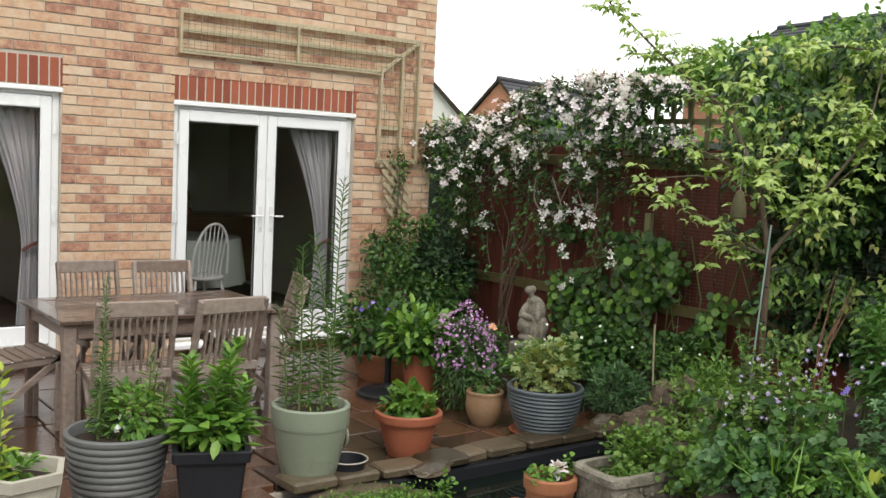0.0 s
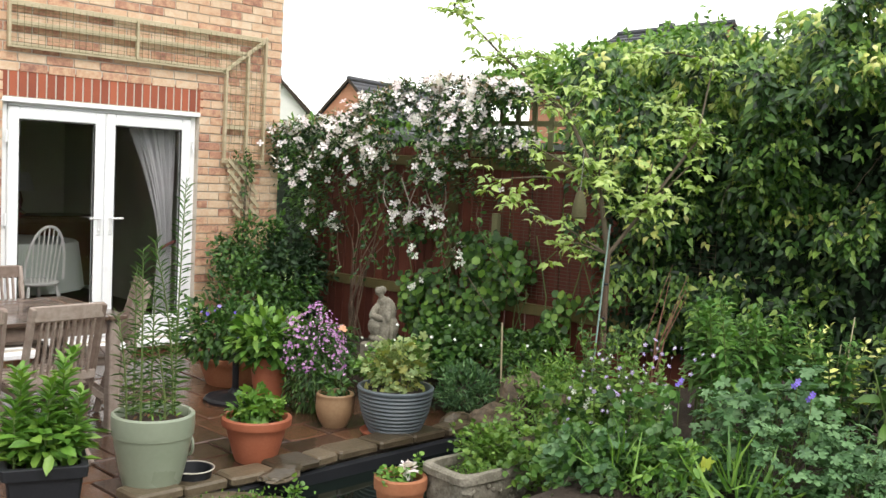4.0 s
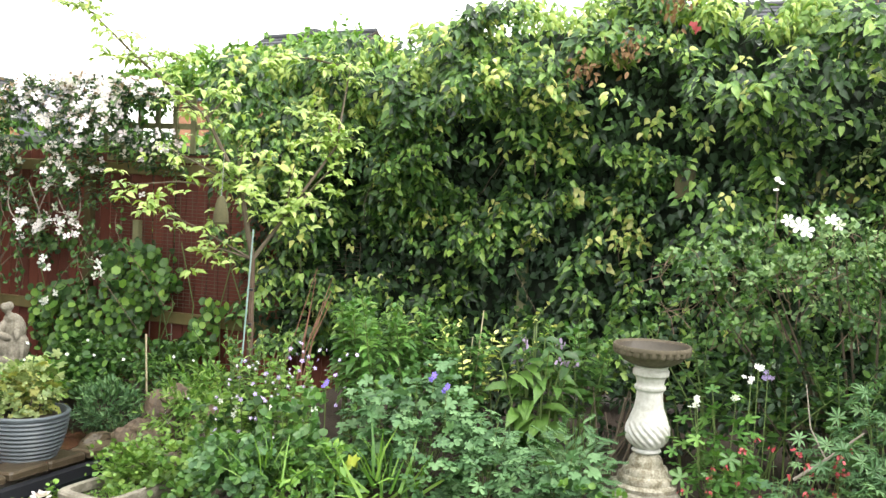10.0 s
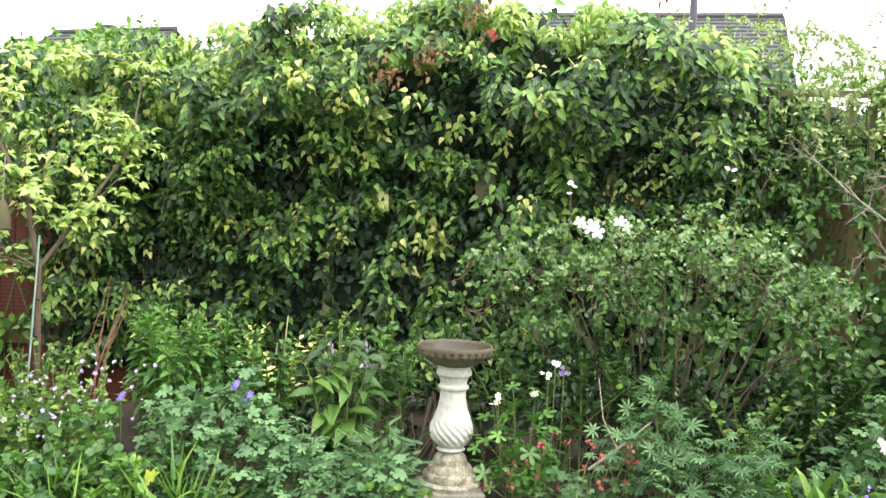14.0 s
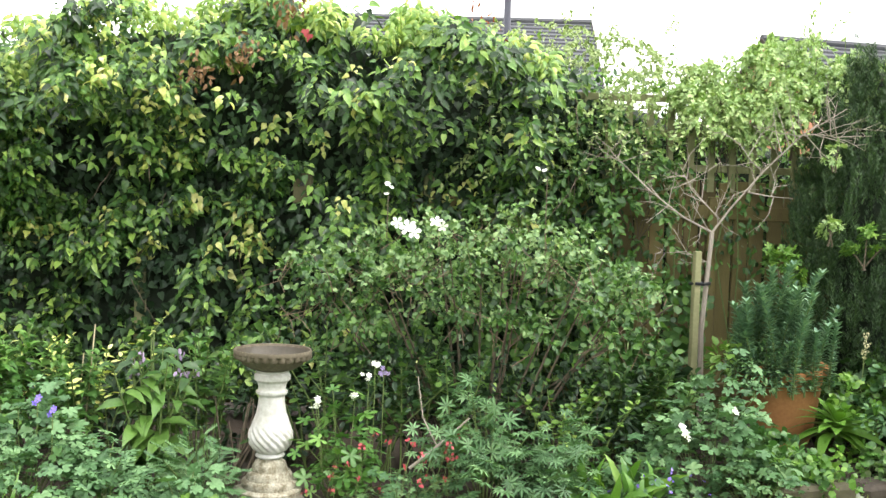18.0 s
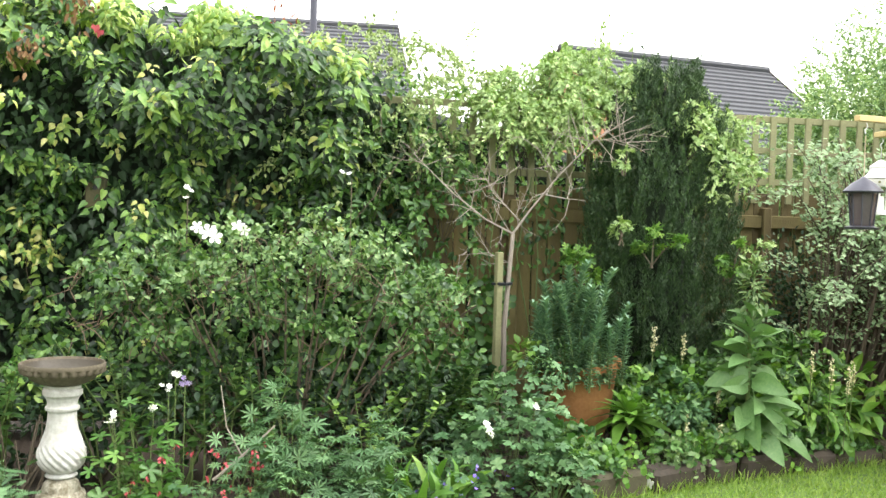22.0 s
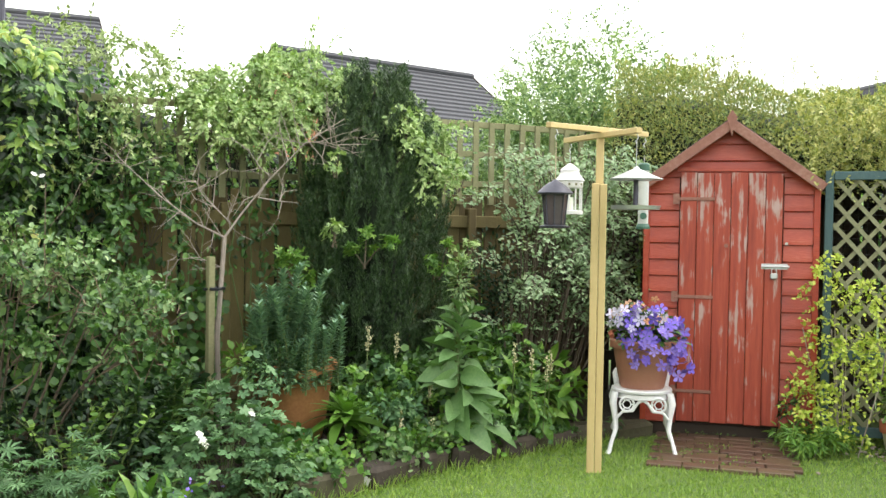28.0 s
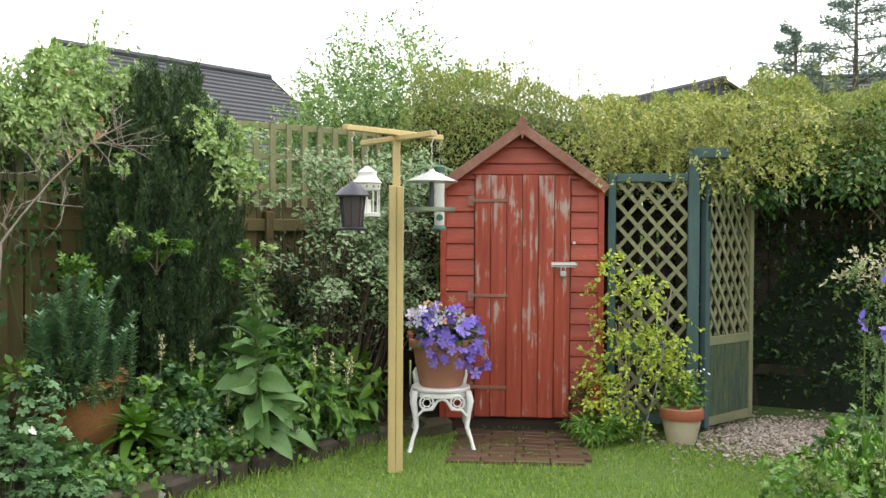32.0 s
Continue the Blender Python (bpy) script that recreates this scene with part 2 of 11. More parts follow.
class Geo:
    """Vertices and faces gathered for one mesh."""

    def __init__(self):
        self.v, self.f = [], []

    def add(self, verts, faces):
        k = len(self.v)
        self.v.extend([tuple(p) for p in verts])
        self.f.extend([tuple(i + k for i in q) for q in faces])
        return self

    def box(self, a, b, m=None, bev=0.0):
        """A box between two corners; bev takes the sharp edges off along the top and sides."""
        (x0, y0, z0), (x1, y1, z1) = a, b
        if bev <= 0:
            vs = [(x0, y0, z0), (x1, y0, z0), (x1, y1, z0), (x0, y1, z0), (x0, y0, z1), (x1, y0, z1), (x1, y1, z1), (x0, y1, z1)]
            fs = [(0, 3, 2, 1), (4, 5, 6, 7), (0, 1, 5, 4), (1, 2, 6, 5), (2, 3, 7, 6), (3, 0, 4, 7)]
        else:
            e = bev
            vs, fs = [], []
            for z, q in ((z0, e), (z0 + e, 0), (z1 - e, 0), (z1, e)):
                vs += [(x0 + q + e, y0 + q, z), (x1 - q - e, y0 + q, z), (x1 - q, y0 + q + e, z), (x1 - q, y1 - q - e, z),
                       (x1 - q - e, y1 - q, z), (x0 + q + e, y1 - q, z), (x0 + q, y1 - q - e, z), (x0 + q, y0 + q + e, z)]
            for k in range(3):
                for i in range(8):
                    j = (i + 1) % 8
                    fs.append((k * 8 + i, k * 8 + j, k * 8 + 8 + j, k * 8 + 8 + i))
            fs.append(tuple(range(7, -1, -1)))
            fs.append(tuple(range(24, 32)))
        if m is not None:
            vs = [m @ Vector(p) for p in vs]
        return self.add(vs, fs)

    def bar(self, p, q, w, h, roll=0.0, bev=0.0):
        """A straight bar of section w by h from p to q."""
        p, q = Vector(p), Vector(q)
        m = Matrix.Translation(p) @ (q - p).to_track_quat("Y", "Z").to_matrix().to_4x4() @ pose(0, 0, 0, 0, roll, 0)
        return self.box((-w / 2, 0, -h / 2), (w / 2, (q - p).length, h / 2), m, bev)

    def tube(self, pts, radii, sides=6):
        """A round, tapering rod along points."""
        pts = [Vector(p) for p in pts]
        n = len(pts)
        if not hasattr(radii, "__len__"):
            radii = [radii] * n
        radii = [float(r) for r in radii]
        ring = []
        for i, p in enumerate(pts):
            d = (pts[min(i + 1, n - 1)] - pts[max(i - 1, 0)]).normalized()
            a = d.orthogonal().normalized() if i == 0 else (a - a.dot(d) * d).normalized()
            b = d.cross(a)
            for k in range(sides):
                t = 2 * math.pi * k / sides
                ring.append(p + radii[i] * (math.cos(t) * a + math.sin(t) * b))
        fs = []
        for i in range(n - 1):
            for k in range(sides):
                j = (k + 1) % sides
                fs.append((i * sides + k, i * sides + j, (i + 1) * sides + j, (i + 1) * sides + k))
        fs.append(tuple(range(sides - 1, -1, -1)))
        fs.append(tuple(range((n - 1) * sides, n * sides)))
        return self.add(ring, fs)

    def lathe(self, profile, sides=40, m=None, wave=None):
        """A turned body: (radius, height) from the bottom outside to wherever it ends. wave(angle, r, z) changes the radius."""
        vs = []
        for r, z in profile:
            for k in range(sides):
                t = 2 * math.pi * k / sides
                q = r * wave(t, r, z) if wave else r
                p = Vector((q * math.cos(t), q * math.sin(t), z))
                vs.append(m @ p if m else p)
        fs = []
        for i in range(len(profile) - 1):
            for k in range(sides):
                j = (k + 1) % sides
                fs.append((i * sides + k, i * sides + j, (i + 1) * sides + j, (i + 1) * sides + k))
        fs.append(tuple(range(sides - 1, -1, -1)))
        fs.append(tuple(range((len(profile) - 1) * sides, len(profile) * sides)))
        return self.add(vs, fs)

    def mesh(self, name, material, smooth=False):
        me = bpy.data.meshes.new(name)
        me.from_pydata(self.v, [], self.f)
        if material:
            me.materials.append(material)
        if smooth:
            me.polygons.foreach_set("use_smooth", [True] * len(me.polygons))
            me.set_sharp_from_angle(angle=radians(42))
        me.update()
        return me


def thing(name, at, label, category, group="", rz=0.0):
    """An Empty at a thing's base."""
    ob = new(name)
    ob.empty_display_size = 0.1
    ob.matrix_world = pose(*at, 0, 0, rz)
    return tagged(ob, label, category, group)


def part(name, geo, material, parent=None, label="", smooth=False, kind=""):
    ob = new(name, geo.mesh(name, material, smooth) if isinstance(geo, Geo) else geo)
    if parent is not None:
        ob.parent = parent
    return tagged(ob, label, kind=kind)


def setting(name, geo, material, label="", smooth=False):
    ob = new(name, geo.mesh(name, material, smooth))
    return tagged(ob, label, kind="structure")


# ---------------------------------------------------------------- leaves
OVATE = ([(0, 0, 0), (-0.23, 0.27, 0.07), (-0.22, 0.66, 0.04), (0, 1, -0.12), (0.22, 0.66, 0.04), (0.23, 0.27, 0.07)], [(0, 2, 1), (0, 3, 2), (0, 4, 3), (0, 5, 4)])
LANCE = ([(0, 0, 0), (-0.11, 0.25, 0.04), (-0.11, 0.62, 0.02), (0, 1, -0.16), (0.11, 0.62, 0.02), (0.11, 0.25, 0.04)], [(0, 2, 1), (0, 3, 2), (0, 4, 3), (0, 5, 4)])
ARCH = ([(0, 0, 0), (-0.21, 0.28, 0.10), (-0.20, 0.64, 0.02), (0, 1, -0.34), (0.20, 0.64, 0.02), (0.21, 0.28, 0.10), (0, 0.3, 0.05), (0, 0.66, -0.05)],
        [(0, 6, 1), (1, 6, 7), (1, 7, 2), (2, 7, 3), (3, 7, 4), (4, 7, 5), (5, 7, 6), (5, 6, 0)])
ROUND = ([(0, 0, 0), (-0.42, 0.25, 0.06), (-0.4, 0.65, 0.08), (0, 0.9, 0.0), (0.4, 0.65, 0.08), (0.42, 0.25, 0.06), (0, 0.45, -0.03)],
         [(0, 6, 1), (1, 6, 2), (2, 6, 3), (3, 6, 4), (4, 6, 5), (5, 6, 0)])
IVY = ([(0, 0.1, 0), (-0.34, -0.02, 0.05), (-0.46, 0.38, 0.06), (-0.2, 0.5, 0.03), (0, 1, -0.1), (0.2, 0.5, 0.03), (0.46, 0.38, 0.06), (0.34, -0.02, 0.05)],
       [(0, 2, 1), (0, 3, 2), (0, 4, 3), (0, 5, 4), (0, 6, 5), (0, 7, 6)])
HEART = ([(0, 0.04, 0), (-0.20, -0.04, 0.04), (-0.37, 0.14, 0.07), (-0.34, 0.42, 0.06), (-0.18, 0.74, 0.01), (0, 1, -0.12), (0.18, 0.74, 0.01), (0.34, 0.42, 0.06), (0.37, 0.14, 0.07), (0.20, -0.04, 0.04)],
         [(0, 2, 1), (0, 3, 2), (0, 4, 3), (0, 5, 4), (0, 6, 5), (0, 7, 6), (0, 8, 7), (0, 9, 8)])
DROOP = ([(0, 0, 0), (-0.30, 0.10, 0.03), (-0.36, 0.38, 0.05), (-0.20, 0.72, -0.06), (0, 1, -0.30), (0.20, 0.72, -0.06), (0.36, 0.38, 0.05), (0.30, 0.10, 0.03), (0, 0.36, 0.10), (0, 0.70, 0.02)],
         [(0, 8, 1), (1, 8, 2), (2, 8, 9), (2, 9, 3), (3, 9, 4), (4, 9, 5), (5, 9, 6), (6, 9, 8), (6, 8, 7), (7, 8, 0)])
NEEDLE = ([(-0.06, 0, 0), (0.06, 0, 0), (0, 1, -0.08)], [(0, 1, 2)])
BLADE = ([(-0.04, 0, 0), (0.04, 0, 0), (-0.03, 0.55, -0.05), (0.03, 0.55, -0.05), (0, 1, -0.3)], [(0, 1, 3), (0, 3, 2), (2, 3, 4)])
STRAP = ([(-0.05, 0, 0), (0.05, 0, 0), (-0.075, 0.4, 0.0), (0.075, 0.4, 0.0), (-0.05, 0.75, -0.12), (0.05, 0.75, -0.12), (0, 1, -0.36)],
         [(0, 1, 3), (0, 3, 2), (2, 3, 5), (2, 5, 4), (4, 5, 6)])


def star(lobes, inner, spread=math.pi * 1.7, cup=0.1):
    """A palmate leaf or open flower outline round its middle."""
    vs, fs = [(0, 0, 0)], []
    for i in range(2 * lobes + 1):
        a = -spread / 2 + spread * i / (2 * lobes)
        r = 0.5 if i % 2 else inner * 0.5
        vs.append((r * math.sin(a), r * math.cos(a), cup * r))
    fs = [(0, i + 2, i + 1) for i in range(2 * lobes)]
    return vs, fs


PALM = star(5, 0.45)
FLOWER5 = star(5, 0.6, math.pi * 2, 0.35)
ROSETTE = star(6, 0.7, math.pi * 2, 0.6)


def lobed(lobes, depth, fine=4, spread=math.pi * 1.74, cup=0.14):
    """A lobed leaf round its stalk, with blunt lobes and a wavy surface."""
    n = lobes * fine
    vs = [(0, 0, 0)]
    for i in range(n + 1):
        q = i / n
        a = -spread / 2 + spread * q
        w = abs(math.sin(math.pi * lobes * q)) ** 0.6
        r = 0.5 * (1 - depth * (1 - w)) * (0.84 + 0.16 * math.cos(a * 0.9))
        vs.append((r * math.sin(a), r * math.cos(a), cup * r + 0.06 * (1 - w) - 0.10 * r * w))
    return vs, [(0, i + 2, i + 1) for i in range(n)]


def fingers(n, spread=math.pi * 1.5, w=0.13):
    """A leaf of narrow leaflets from one stalk."""
    vs, fs = [(0, 0, 0)], []
    for i in range(n):
        a = -spread / 2 + spread * i / (n - 1)
        L = 0.62 - 0.16 * abs(2 * i / (n - 1) - 1)
        d, e = (math.sin(a), math.cos(a)), (math.cos(a), -math.sin(a))
        k = len(vs)
        vs += [(d[0] * L * 0.5 - e[0] * w * 0.5, d[1] * L * 0.5 - e[1] * w * 0.5, 0.05), (d[0] * L, d[1] * L, -0.05), (d[0] * L * 0.5 + e[0] * w * 0.5, d[1] * L * 0.5 + e[1] * w * 0.5, 0.05)]
        fs += [(0, k + 1, k), (0, k + 2, k + 1)]
    return vs, fs


def pinnate(pairs=6, w=0.3):
    """A feathery leaf: toothed side lobes along a midrib."""
    vs = [(0, i / pairs, -0.10 * (i / pairs) ** 2) for i in range(pairs + 1)]
    fs = []
    for i in range(pairs):
        q = w * math.sin(math.pi * (0.22 + 0.7 * i / pairs))
        for sd in (-1, 1):
            vs.append((sd * q, (i + 1.1) / pairs, 0.03))
            fs.append((i, len(vs) - 1, i + 1) if sd > 0 else (i, i + 1, len(vs) - 1))
    return vs, fs


LOBED = lobed(5, 0.42)
LOBED_DEEP = lobed(5, 0.72)
FINGERS = fingers(8)
PINNATE = pinnate()
SCALLOP = lobed(7, 0.2, 4)
PETAL5 = ([(0, 0, -0.04)] + [(r * math.cos(a), r * math.sin(a), 0.05 if r > 0.3 else 0.02) for q in range(5) for r, a in ((0.36, q * 1.2566 - 0.46), (0.5, q * 1.2566 - 0.16), (0.5, q * 1.2566 + 0.16), (0.36, q * 1.2566 + 0.46))],
          [(0, 4 * q + k + 1, 4 * q + k + 2) for q in range(5) for k in (0, 1, 2)])


def unit(a):
    return a / np.maximum(np.linalg.norm(a, axis=1, keepdims=True), 1e-9)


def foliage(name, material, P, axis, normal, size, shape, parent=None, label="", kind="", wide=1.0):
    """One mesh of many leaves: each at P, pointing along axis, facing normal, of that length."""
    P, axis, normal = np.asarray(P, float), unit(np.asarray(axis, float)), np.asarray(normal, float)
    size = np.broadcast_to(np.asarray(size, float), (len(P),))
    normal = unit(normal - (normal * axis).sum(1, keepdims=True) * axis + 1e-6)
    side = np.cross(axis, normal)
    T, F = np.array(shape[0], float), np.array(shape[1])
    V = P[:, None] + size[:, None, None] * (T[None, :, :1] * wide * side[:, None] + T[None, :, 1:2] * axis[:, None] + T[None, :, 2:] * normal[:, None])
    faces = (F[None] + (np.arange(len(P)) * len(T))[:, None, None]).reshape(-1, 3)
    me = bpy.data.meshes.new(name)
    me.vertices.add(V.shape[0] * V.shape[1])
    me.vertices.foreach_set("co", V.reshape(-1))
    me.loops.add(faces.size)
    me.loops.foreach_set("vertex_index", faces.reshape(-1).astype(np.int32))
    me.polygons.add(len(faces))
    me.polygons.foreach_set("loop_start", np.arange(0, faces.size, 3, dtype=np.int32))
    me.polygons.foreach_set("use_smooth", np.ones(len(faces), dtype=bool))
    me.materials.append(material)
    me.update(calc_edges=True)
    ob = new(name, me)
    if parent is not None:
        ob.parent = parent
    if not kind and name != "foliage" and len(P) > 2:
        kind = "stuff"
    return tagged(ob, label, kind=kind)


def sprays(B, D, length, k, droop=0.7, fan=0.9):
    """Leaf places along short arching shoots from B towards D: points, leaf directions, shoot directions, share along the shoot."""
    m = len(B)
    L = np.repeat(np.broadcast_to(np.asarray(length, float), (m,)), k)
    B, D = np.repeat(np.asarray(B, float), k, 0), np.repeat(unit(np.asarray(D, float)), k, 0)
    u = np.clip(np.tile(np.linspace(0.06, 1, k), m) + RNG.normal(0, 0.05, m * k), 0, 1.08)
    P = B + D * (L * u)[:, None]
    P[:, 2] -= droop * L * u * u
    T = D.copy()
    T[:, 2] -= 1.6 * droop * u
    T = unit(T)
    side = unit(np.cross(T, RNG.normal(0, 1, (m * k, 3))))
    return P, T * (0.35 + 0.5 * u)[:, None] + side * fan, T, u


def jit(n, s=1.0):
    return RNG.normal(0, s, (n, 3))


def blob(n, c, r, shell=0.35, lump=0.35, low=-1.0):
    """Points in an uneven, lumpy ellipsoid, thicker near its skin; and their outward directions."""
    d = unit(jit(int(n * 1.6)))
    d = d[d[:, 2] > low][:n]
    k = np.array([(1.7, 2.3, 1.1), (-2.9, 1.3, 2.2), (3.1, -2.7, 1.9), (5.3, 4.1, -4.7)])
    ph = RNG.uniform(0, 6, 4)
    w = 1 + lump * np.mean(np.sin(d @ k.T * 1.6 + ph), axis=1)
    rad = (1 - shell * RNG.random(len(d)) ** 1.5) * w
    return np.asarray(c) + d * rad[:, None] * np.asarray(r), d


def bush(name, at, label, material, radii, n, size, shape=OVATE, lift=0.0, lump=0.5, shell=0.45, up=0.4, droop=0.3, stems=6, stem_mat=None, group="", category="shrub", wide=1.0, clumps=0, rand=0.5):
    """A shrub: woody stems from its foot and a loose crown of leaves, optionally in clumps."""
    t = thing(name, at, label, category, group)
    c = np.array((0, 0, lift + radii[2]))
    if clumps:
        cc, _ = blob(clumps, c, np.array(radii) * 0.85, 0.5, lump)
        P, D = [], []
        for q in cc:
            s = RNG.uniform(0.22, 0.42)
            p, d = blob(max(4, n // clumps), q, np.array(radii) * s, 0.7, 0.4)
            P.append(p)
            D.append(d * 0.6 + unit((q - c)[None])[0] * 0.6)
        P, D = np.vstack(P), np.vstack(D)
    else:
        P, D = blob(n, c, radii, shell, lump)
        cc = P[RNG.integers(0, len(P), stems)]
    keep = P[:, 2] > 0.01
    P, D = P[keep], D[keep]
    ax = D * 0.8 + jit(len(P), rand) + np.array((0, 0, -droop))
    nm = D * 0.6 + jit(len(P), 0.35) + np.array((0, 0, up + 0.3))
    foliage("foliage", material, P, ax, nm, size * RNG.uniform(0.6, 1.25, len(P)), shape, t, wide=wide)
    for q in cc[:stems]:
        b = Vector((RNG.normal(0, radii[0] * 0.12), RNG.normal(0, radii[1] * 0.12), -0.02))
        q = Vector(q)
        mid = b.lerp(q, 0.5) + Vector((0, 0, 0.15 * radii[2]))
        r = 0.004 + 0.006 * radii[2]
        part("stem", Geo().tube([b, mid, q], [r, r * 0.75, r * 0.35], 5), stem_mat or MATS["bark"], t)
    return t


BARK = surface("bark", [(0.2, (0.06, 0.045, 0.03)), (0.8, (0.15, 0.12, 0.085))], 0.9, 12, 80, 0.7, stretch=(1, 1, 0.3))
surface("dry_red_stem", [(0.2, (0.16, 0.07, 0.045)), (0.8, (0.30, 0.17, 0.11))], 0.85, 12, 80, 0.4)
BARK_PALE = surface("pale_dead_bark", [(0.2, (0.16, 0.13, 0.105)), (0.8, (0.42, 0.37, 0.32))], 0.9, 12, 80, 0.7, stretch=(1, 1, 0.3))
STEM_GREEN = surface("green_stem", [(0.2, (0.07, 0.12, 0.03)), (0.8, (0.15, 0.2, 0.06))], 0.6, 12, 80, 0.3)
IVY_LEAF = leafy("ivy_leaf", [(0.22, (0.007, 0.021, 0.006)), (0.45, (0.028, 0.075, 0.018)), (0.64, (0.105, 0.21, 0.042)), (0.85, (0.30, 0.42, 0.10))], 0.38, 0.2, 0.2, 0.25, 2.6)
IVY_CREAM = leafy("variegated_ivy_leaf", [(0.15, (0.06, 0.15, 0.035)), (0.38, (0.20, 0.31, 0.065)), (0.55, (0.50, 0.52, 0.15)), (0.85, (0.74, 0.70, 0.34))], 0.36, 0.3, 0.45, 0.1)
IVY_TOP = leafy("young_ivy_leaf", [(0.1, (0.06, 0.14, 0.025)), (0.42, (0.16, 0.27, 0.05)), (0.7, (0.34, 0.43, 0.10)), (0.95, (0.58, 0.59, 0.24))], 0.36, 0.25)
APPLE_LEAF = leafy("apple_leaf", [(0.1, (0.08, 0.16, 0.03)), (0.5, (0.28, 0.38, 0.10)), (0.9, (0.58, 0.62, 0.28))], 0.42, 0.35, 0.25, 0.55, 6.0)
leafy("bright_perennial_leaf", [(0.1, (0.032, 0.095, 0.022)), (0.5, (0.08, 0.185, 0.038)), (0.9, (0.175, 0.305, 0.072))], 0.45, 0.3)
PHLOX_LEAF = leafy("phlox_leaf", [(0.1, (0.022, 0.068, 0.015)), (0.5, (0.062, 0.15, 0.032)), (0.9, (0.16, 0.275, 0.07))], 0.45, 0.3)
GERANIUM_LEAF = leafy("geranium_leaf", [(0.1, (0.032, 0.09, 0.036)), (0.5, (0.08, 0.165, 0.07)), (0.9, (0.19, 0.29, 0.13))], 0.5, 0.25)
PALE_LEAF = leafy("pale_climber_leaf", [(0.1, (0.09, 0.145, 0.045)), (0.45, (0.20, 0.27, 0.095)), (0.9, (0.43, 0.48, 0.25))], 0.45, 0.25, 0.25, 0.4, 5.0)
GOLD_LEAF = leafy("golden_climber_leaf", [(0.1, (0.09, 0.175, 0.05)), (0.5, (0.235, 0.335, 0.125)), (0.9, (0.47, 0.54, 0.28))], 0.45, 0.3, 0.25, 0.4, 5.0)
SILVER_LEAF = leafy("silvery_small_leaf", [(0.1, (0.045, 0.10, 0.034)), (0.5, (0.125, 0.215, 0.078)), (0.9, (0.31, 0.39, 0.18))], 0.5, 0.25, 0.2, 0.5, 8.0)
YEW_LEAF = leafy("yew_needle", [(0.2, (0.010, 0.027, 0.010)), (0.5, (0.027, 0.060, 0.02)), (0.8, (0.085, 0.145, 0.045))], 0.5, 0.2, 0.2, 0.6, 9.0)
MID_LEAF = leafy("mid_green_leaf", [(0.15, (0.011, 0.036, 0.009)), (0.5, (0.04, 0.105, 0.021)), (0.85, (0.13, 0.235, 0.048))], 0.45, 0.28)
FRESH_LEAF = leafy("fresh_green_leaf", [(0.15, (0.04, 0.11, 0.02)), (0.5, (0.11, 0.23, 0.035)), (0.85, (0.24, 0.37, 0.07))], 0.45, 0.32)
LIME_LEAF = leafy("yellow_green_leaf", [(0.1, (0.13, 0.22, 0.025)), (0.5, (0.36, 0.44, 0.055)), (0.9, (0.60, 0.60, 0.13))], 0.45, 0.32)
# Dark foliage; also stands in for shade within and under plants.
DARK_AND_SHADE_LEAF = leafy("dark_and_shade_leaf", [(0.1, (0.006, 0.020, 0.008)), (0.5, (0.014, 0.040, 0.014)), (0.9, (0.036, 0.082, 0.026))], 0.6, 0.2)
GREY_LEAF = leafy("grey_green_leaf", [(0.15, (0.05, 0.10, 0.035)), (0.5, (0.12, 0.19, 0.075)), (0.85, (0.27, 0.34, 0.16))], 0.55, 0.25)
BLUE_LEAF = leafy("blue_green_leaf", [(0.15, (0.028, 0.08, 0.034)), (0.5, (0.07, 0.155, 0.062)), (0.85, (0.17, 0.28, 0.115))], 0.55, 0.25)
OLIVE_LEAF = leafy("olive_hedge_leaf", [(0.1, (0.13, 0.16, 0.045)), (0.45, (0.28, 0.30, 0.085)), (0.75, (0.47, 0.45, 0.165)), (1.0, (0.50, 0.31, 0.14))], 0.5, 0.35, 0.2, 0.35, 4.0)
GRASS_LEAF = leafy("lawn_blade", [(0.1, (0.095, 0.175, 0.03)), (0.5, (0.19, 0.30, 0.05)), (0.9, (0.34, 0.40, 0.10))], 0.5, 0.3)
PINK_WHITE = leafy("pale_pink_petal", [(0.0, (0.68, 0.54, 0.60)), (0.4, (0.80, 0.73, 0.77)), (1.0, (0.88, 0.86, 0.87))], 0.6, 0.2, 0.1)
WHITE_PETAL = leafy("white_petal", [(0.0, (0.74, 0.75, 0.74)), (1.0, (0.88, 0.88, 0.86))], 0.6, 0.2, 0.1)
PURPLE_PETAL = leafy("purple_petal", [(0.0, (0.30, 0.10, 0.38)), (0.5, (0.50, 0.25, 0.52)), (1.0, (0.68, 0.46, 0.68))], 0.6, 0.2, 0.1)
VIOLET_PETAL = leafy("violet_petal", [(0.0, (0.10, 0.06, 0.46)), (0.5, (0.20, 0.13, 0.62)), (1.0, (0.40, 0.32, 0.74))], 0.6, 0.2, 0.1)
RED_PETAL = leafy("red_petal", [(0.0, (0.26, 0.025, 0.04)), (1.0, (0.42, 0.075, 0.085))], 0.6, 0.2, 0.1)
PEACH_PETAL = leafy("peach_petal", [(0.0, (0.66, 0.28, 0.14)), (1.0, (0.82, 0.52, 0.36))], 0.6, 0.2, 0.1)
YELLOW_GREEN_LEAF = leafy("soft_yellow_green_leaf", [(0.1, (0.05, 0.115, 0.02)), (0.5, (0.125, 0.23, 0.042)), (0.9, (0.27, 0.37, 0.09))], 0.48, 0.32)
DEAD_LEAF = leafy("dry_brown_leaf", [(0.0, (0.08, 0.042, 0.018)), (1.0, (0.27, 0.155, 0.07))], 0.8, 0.15)
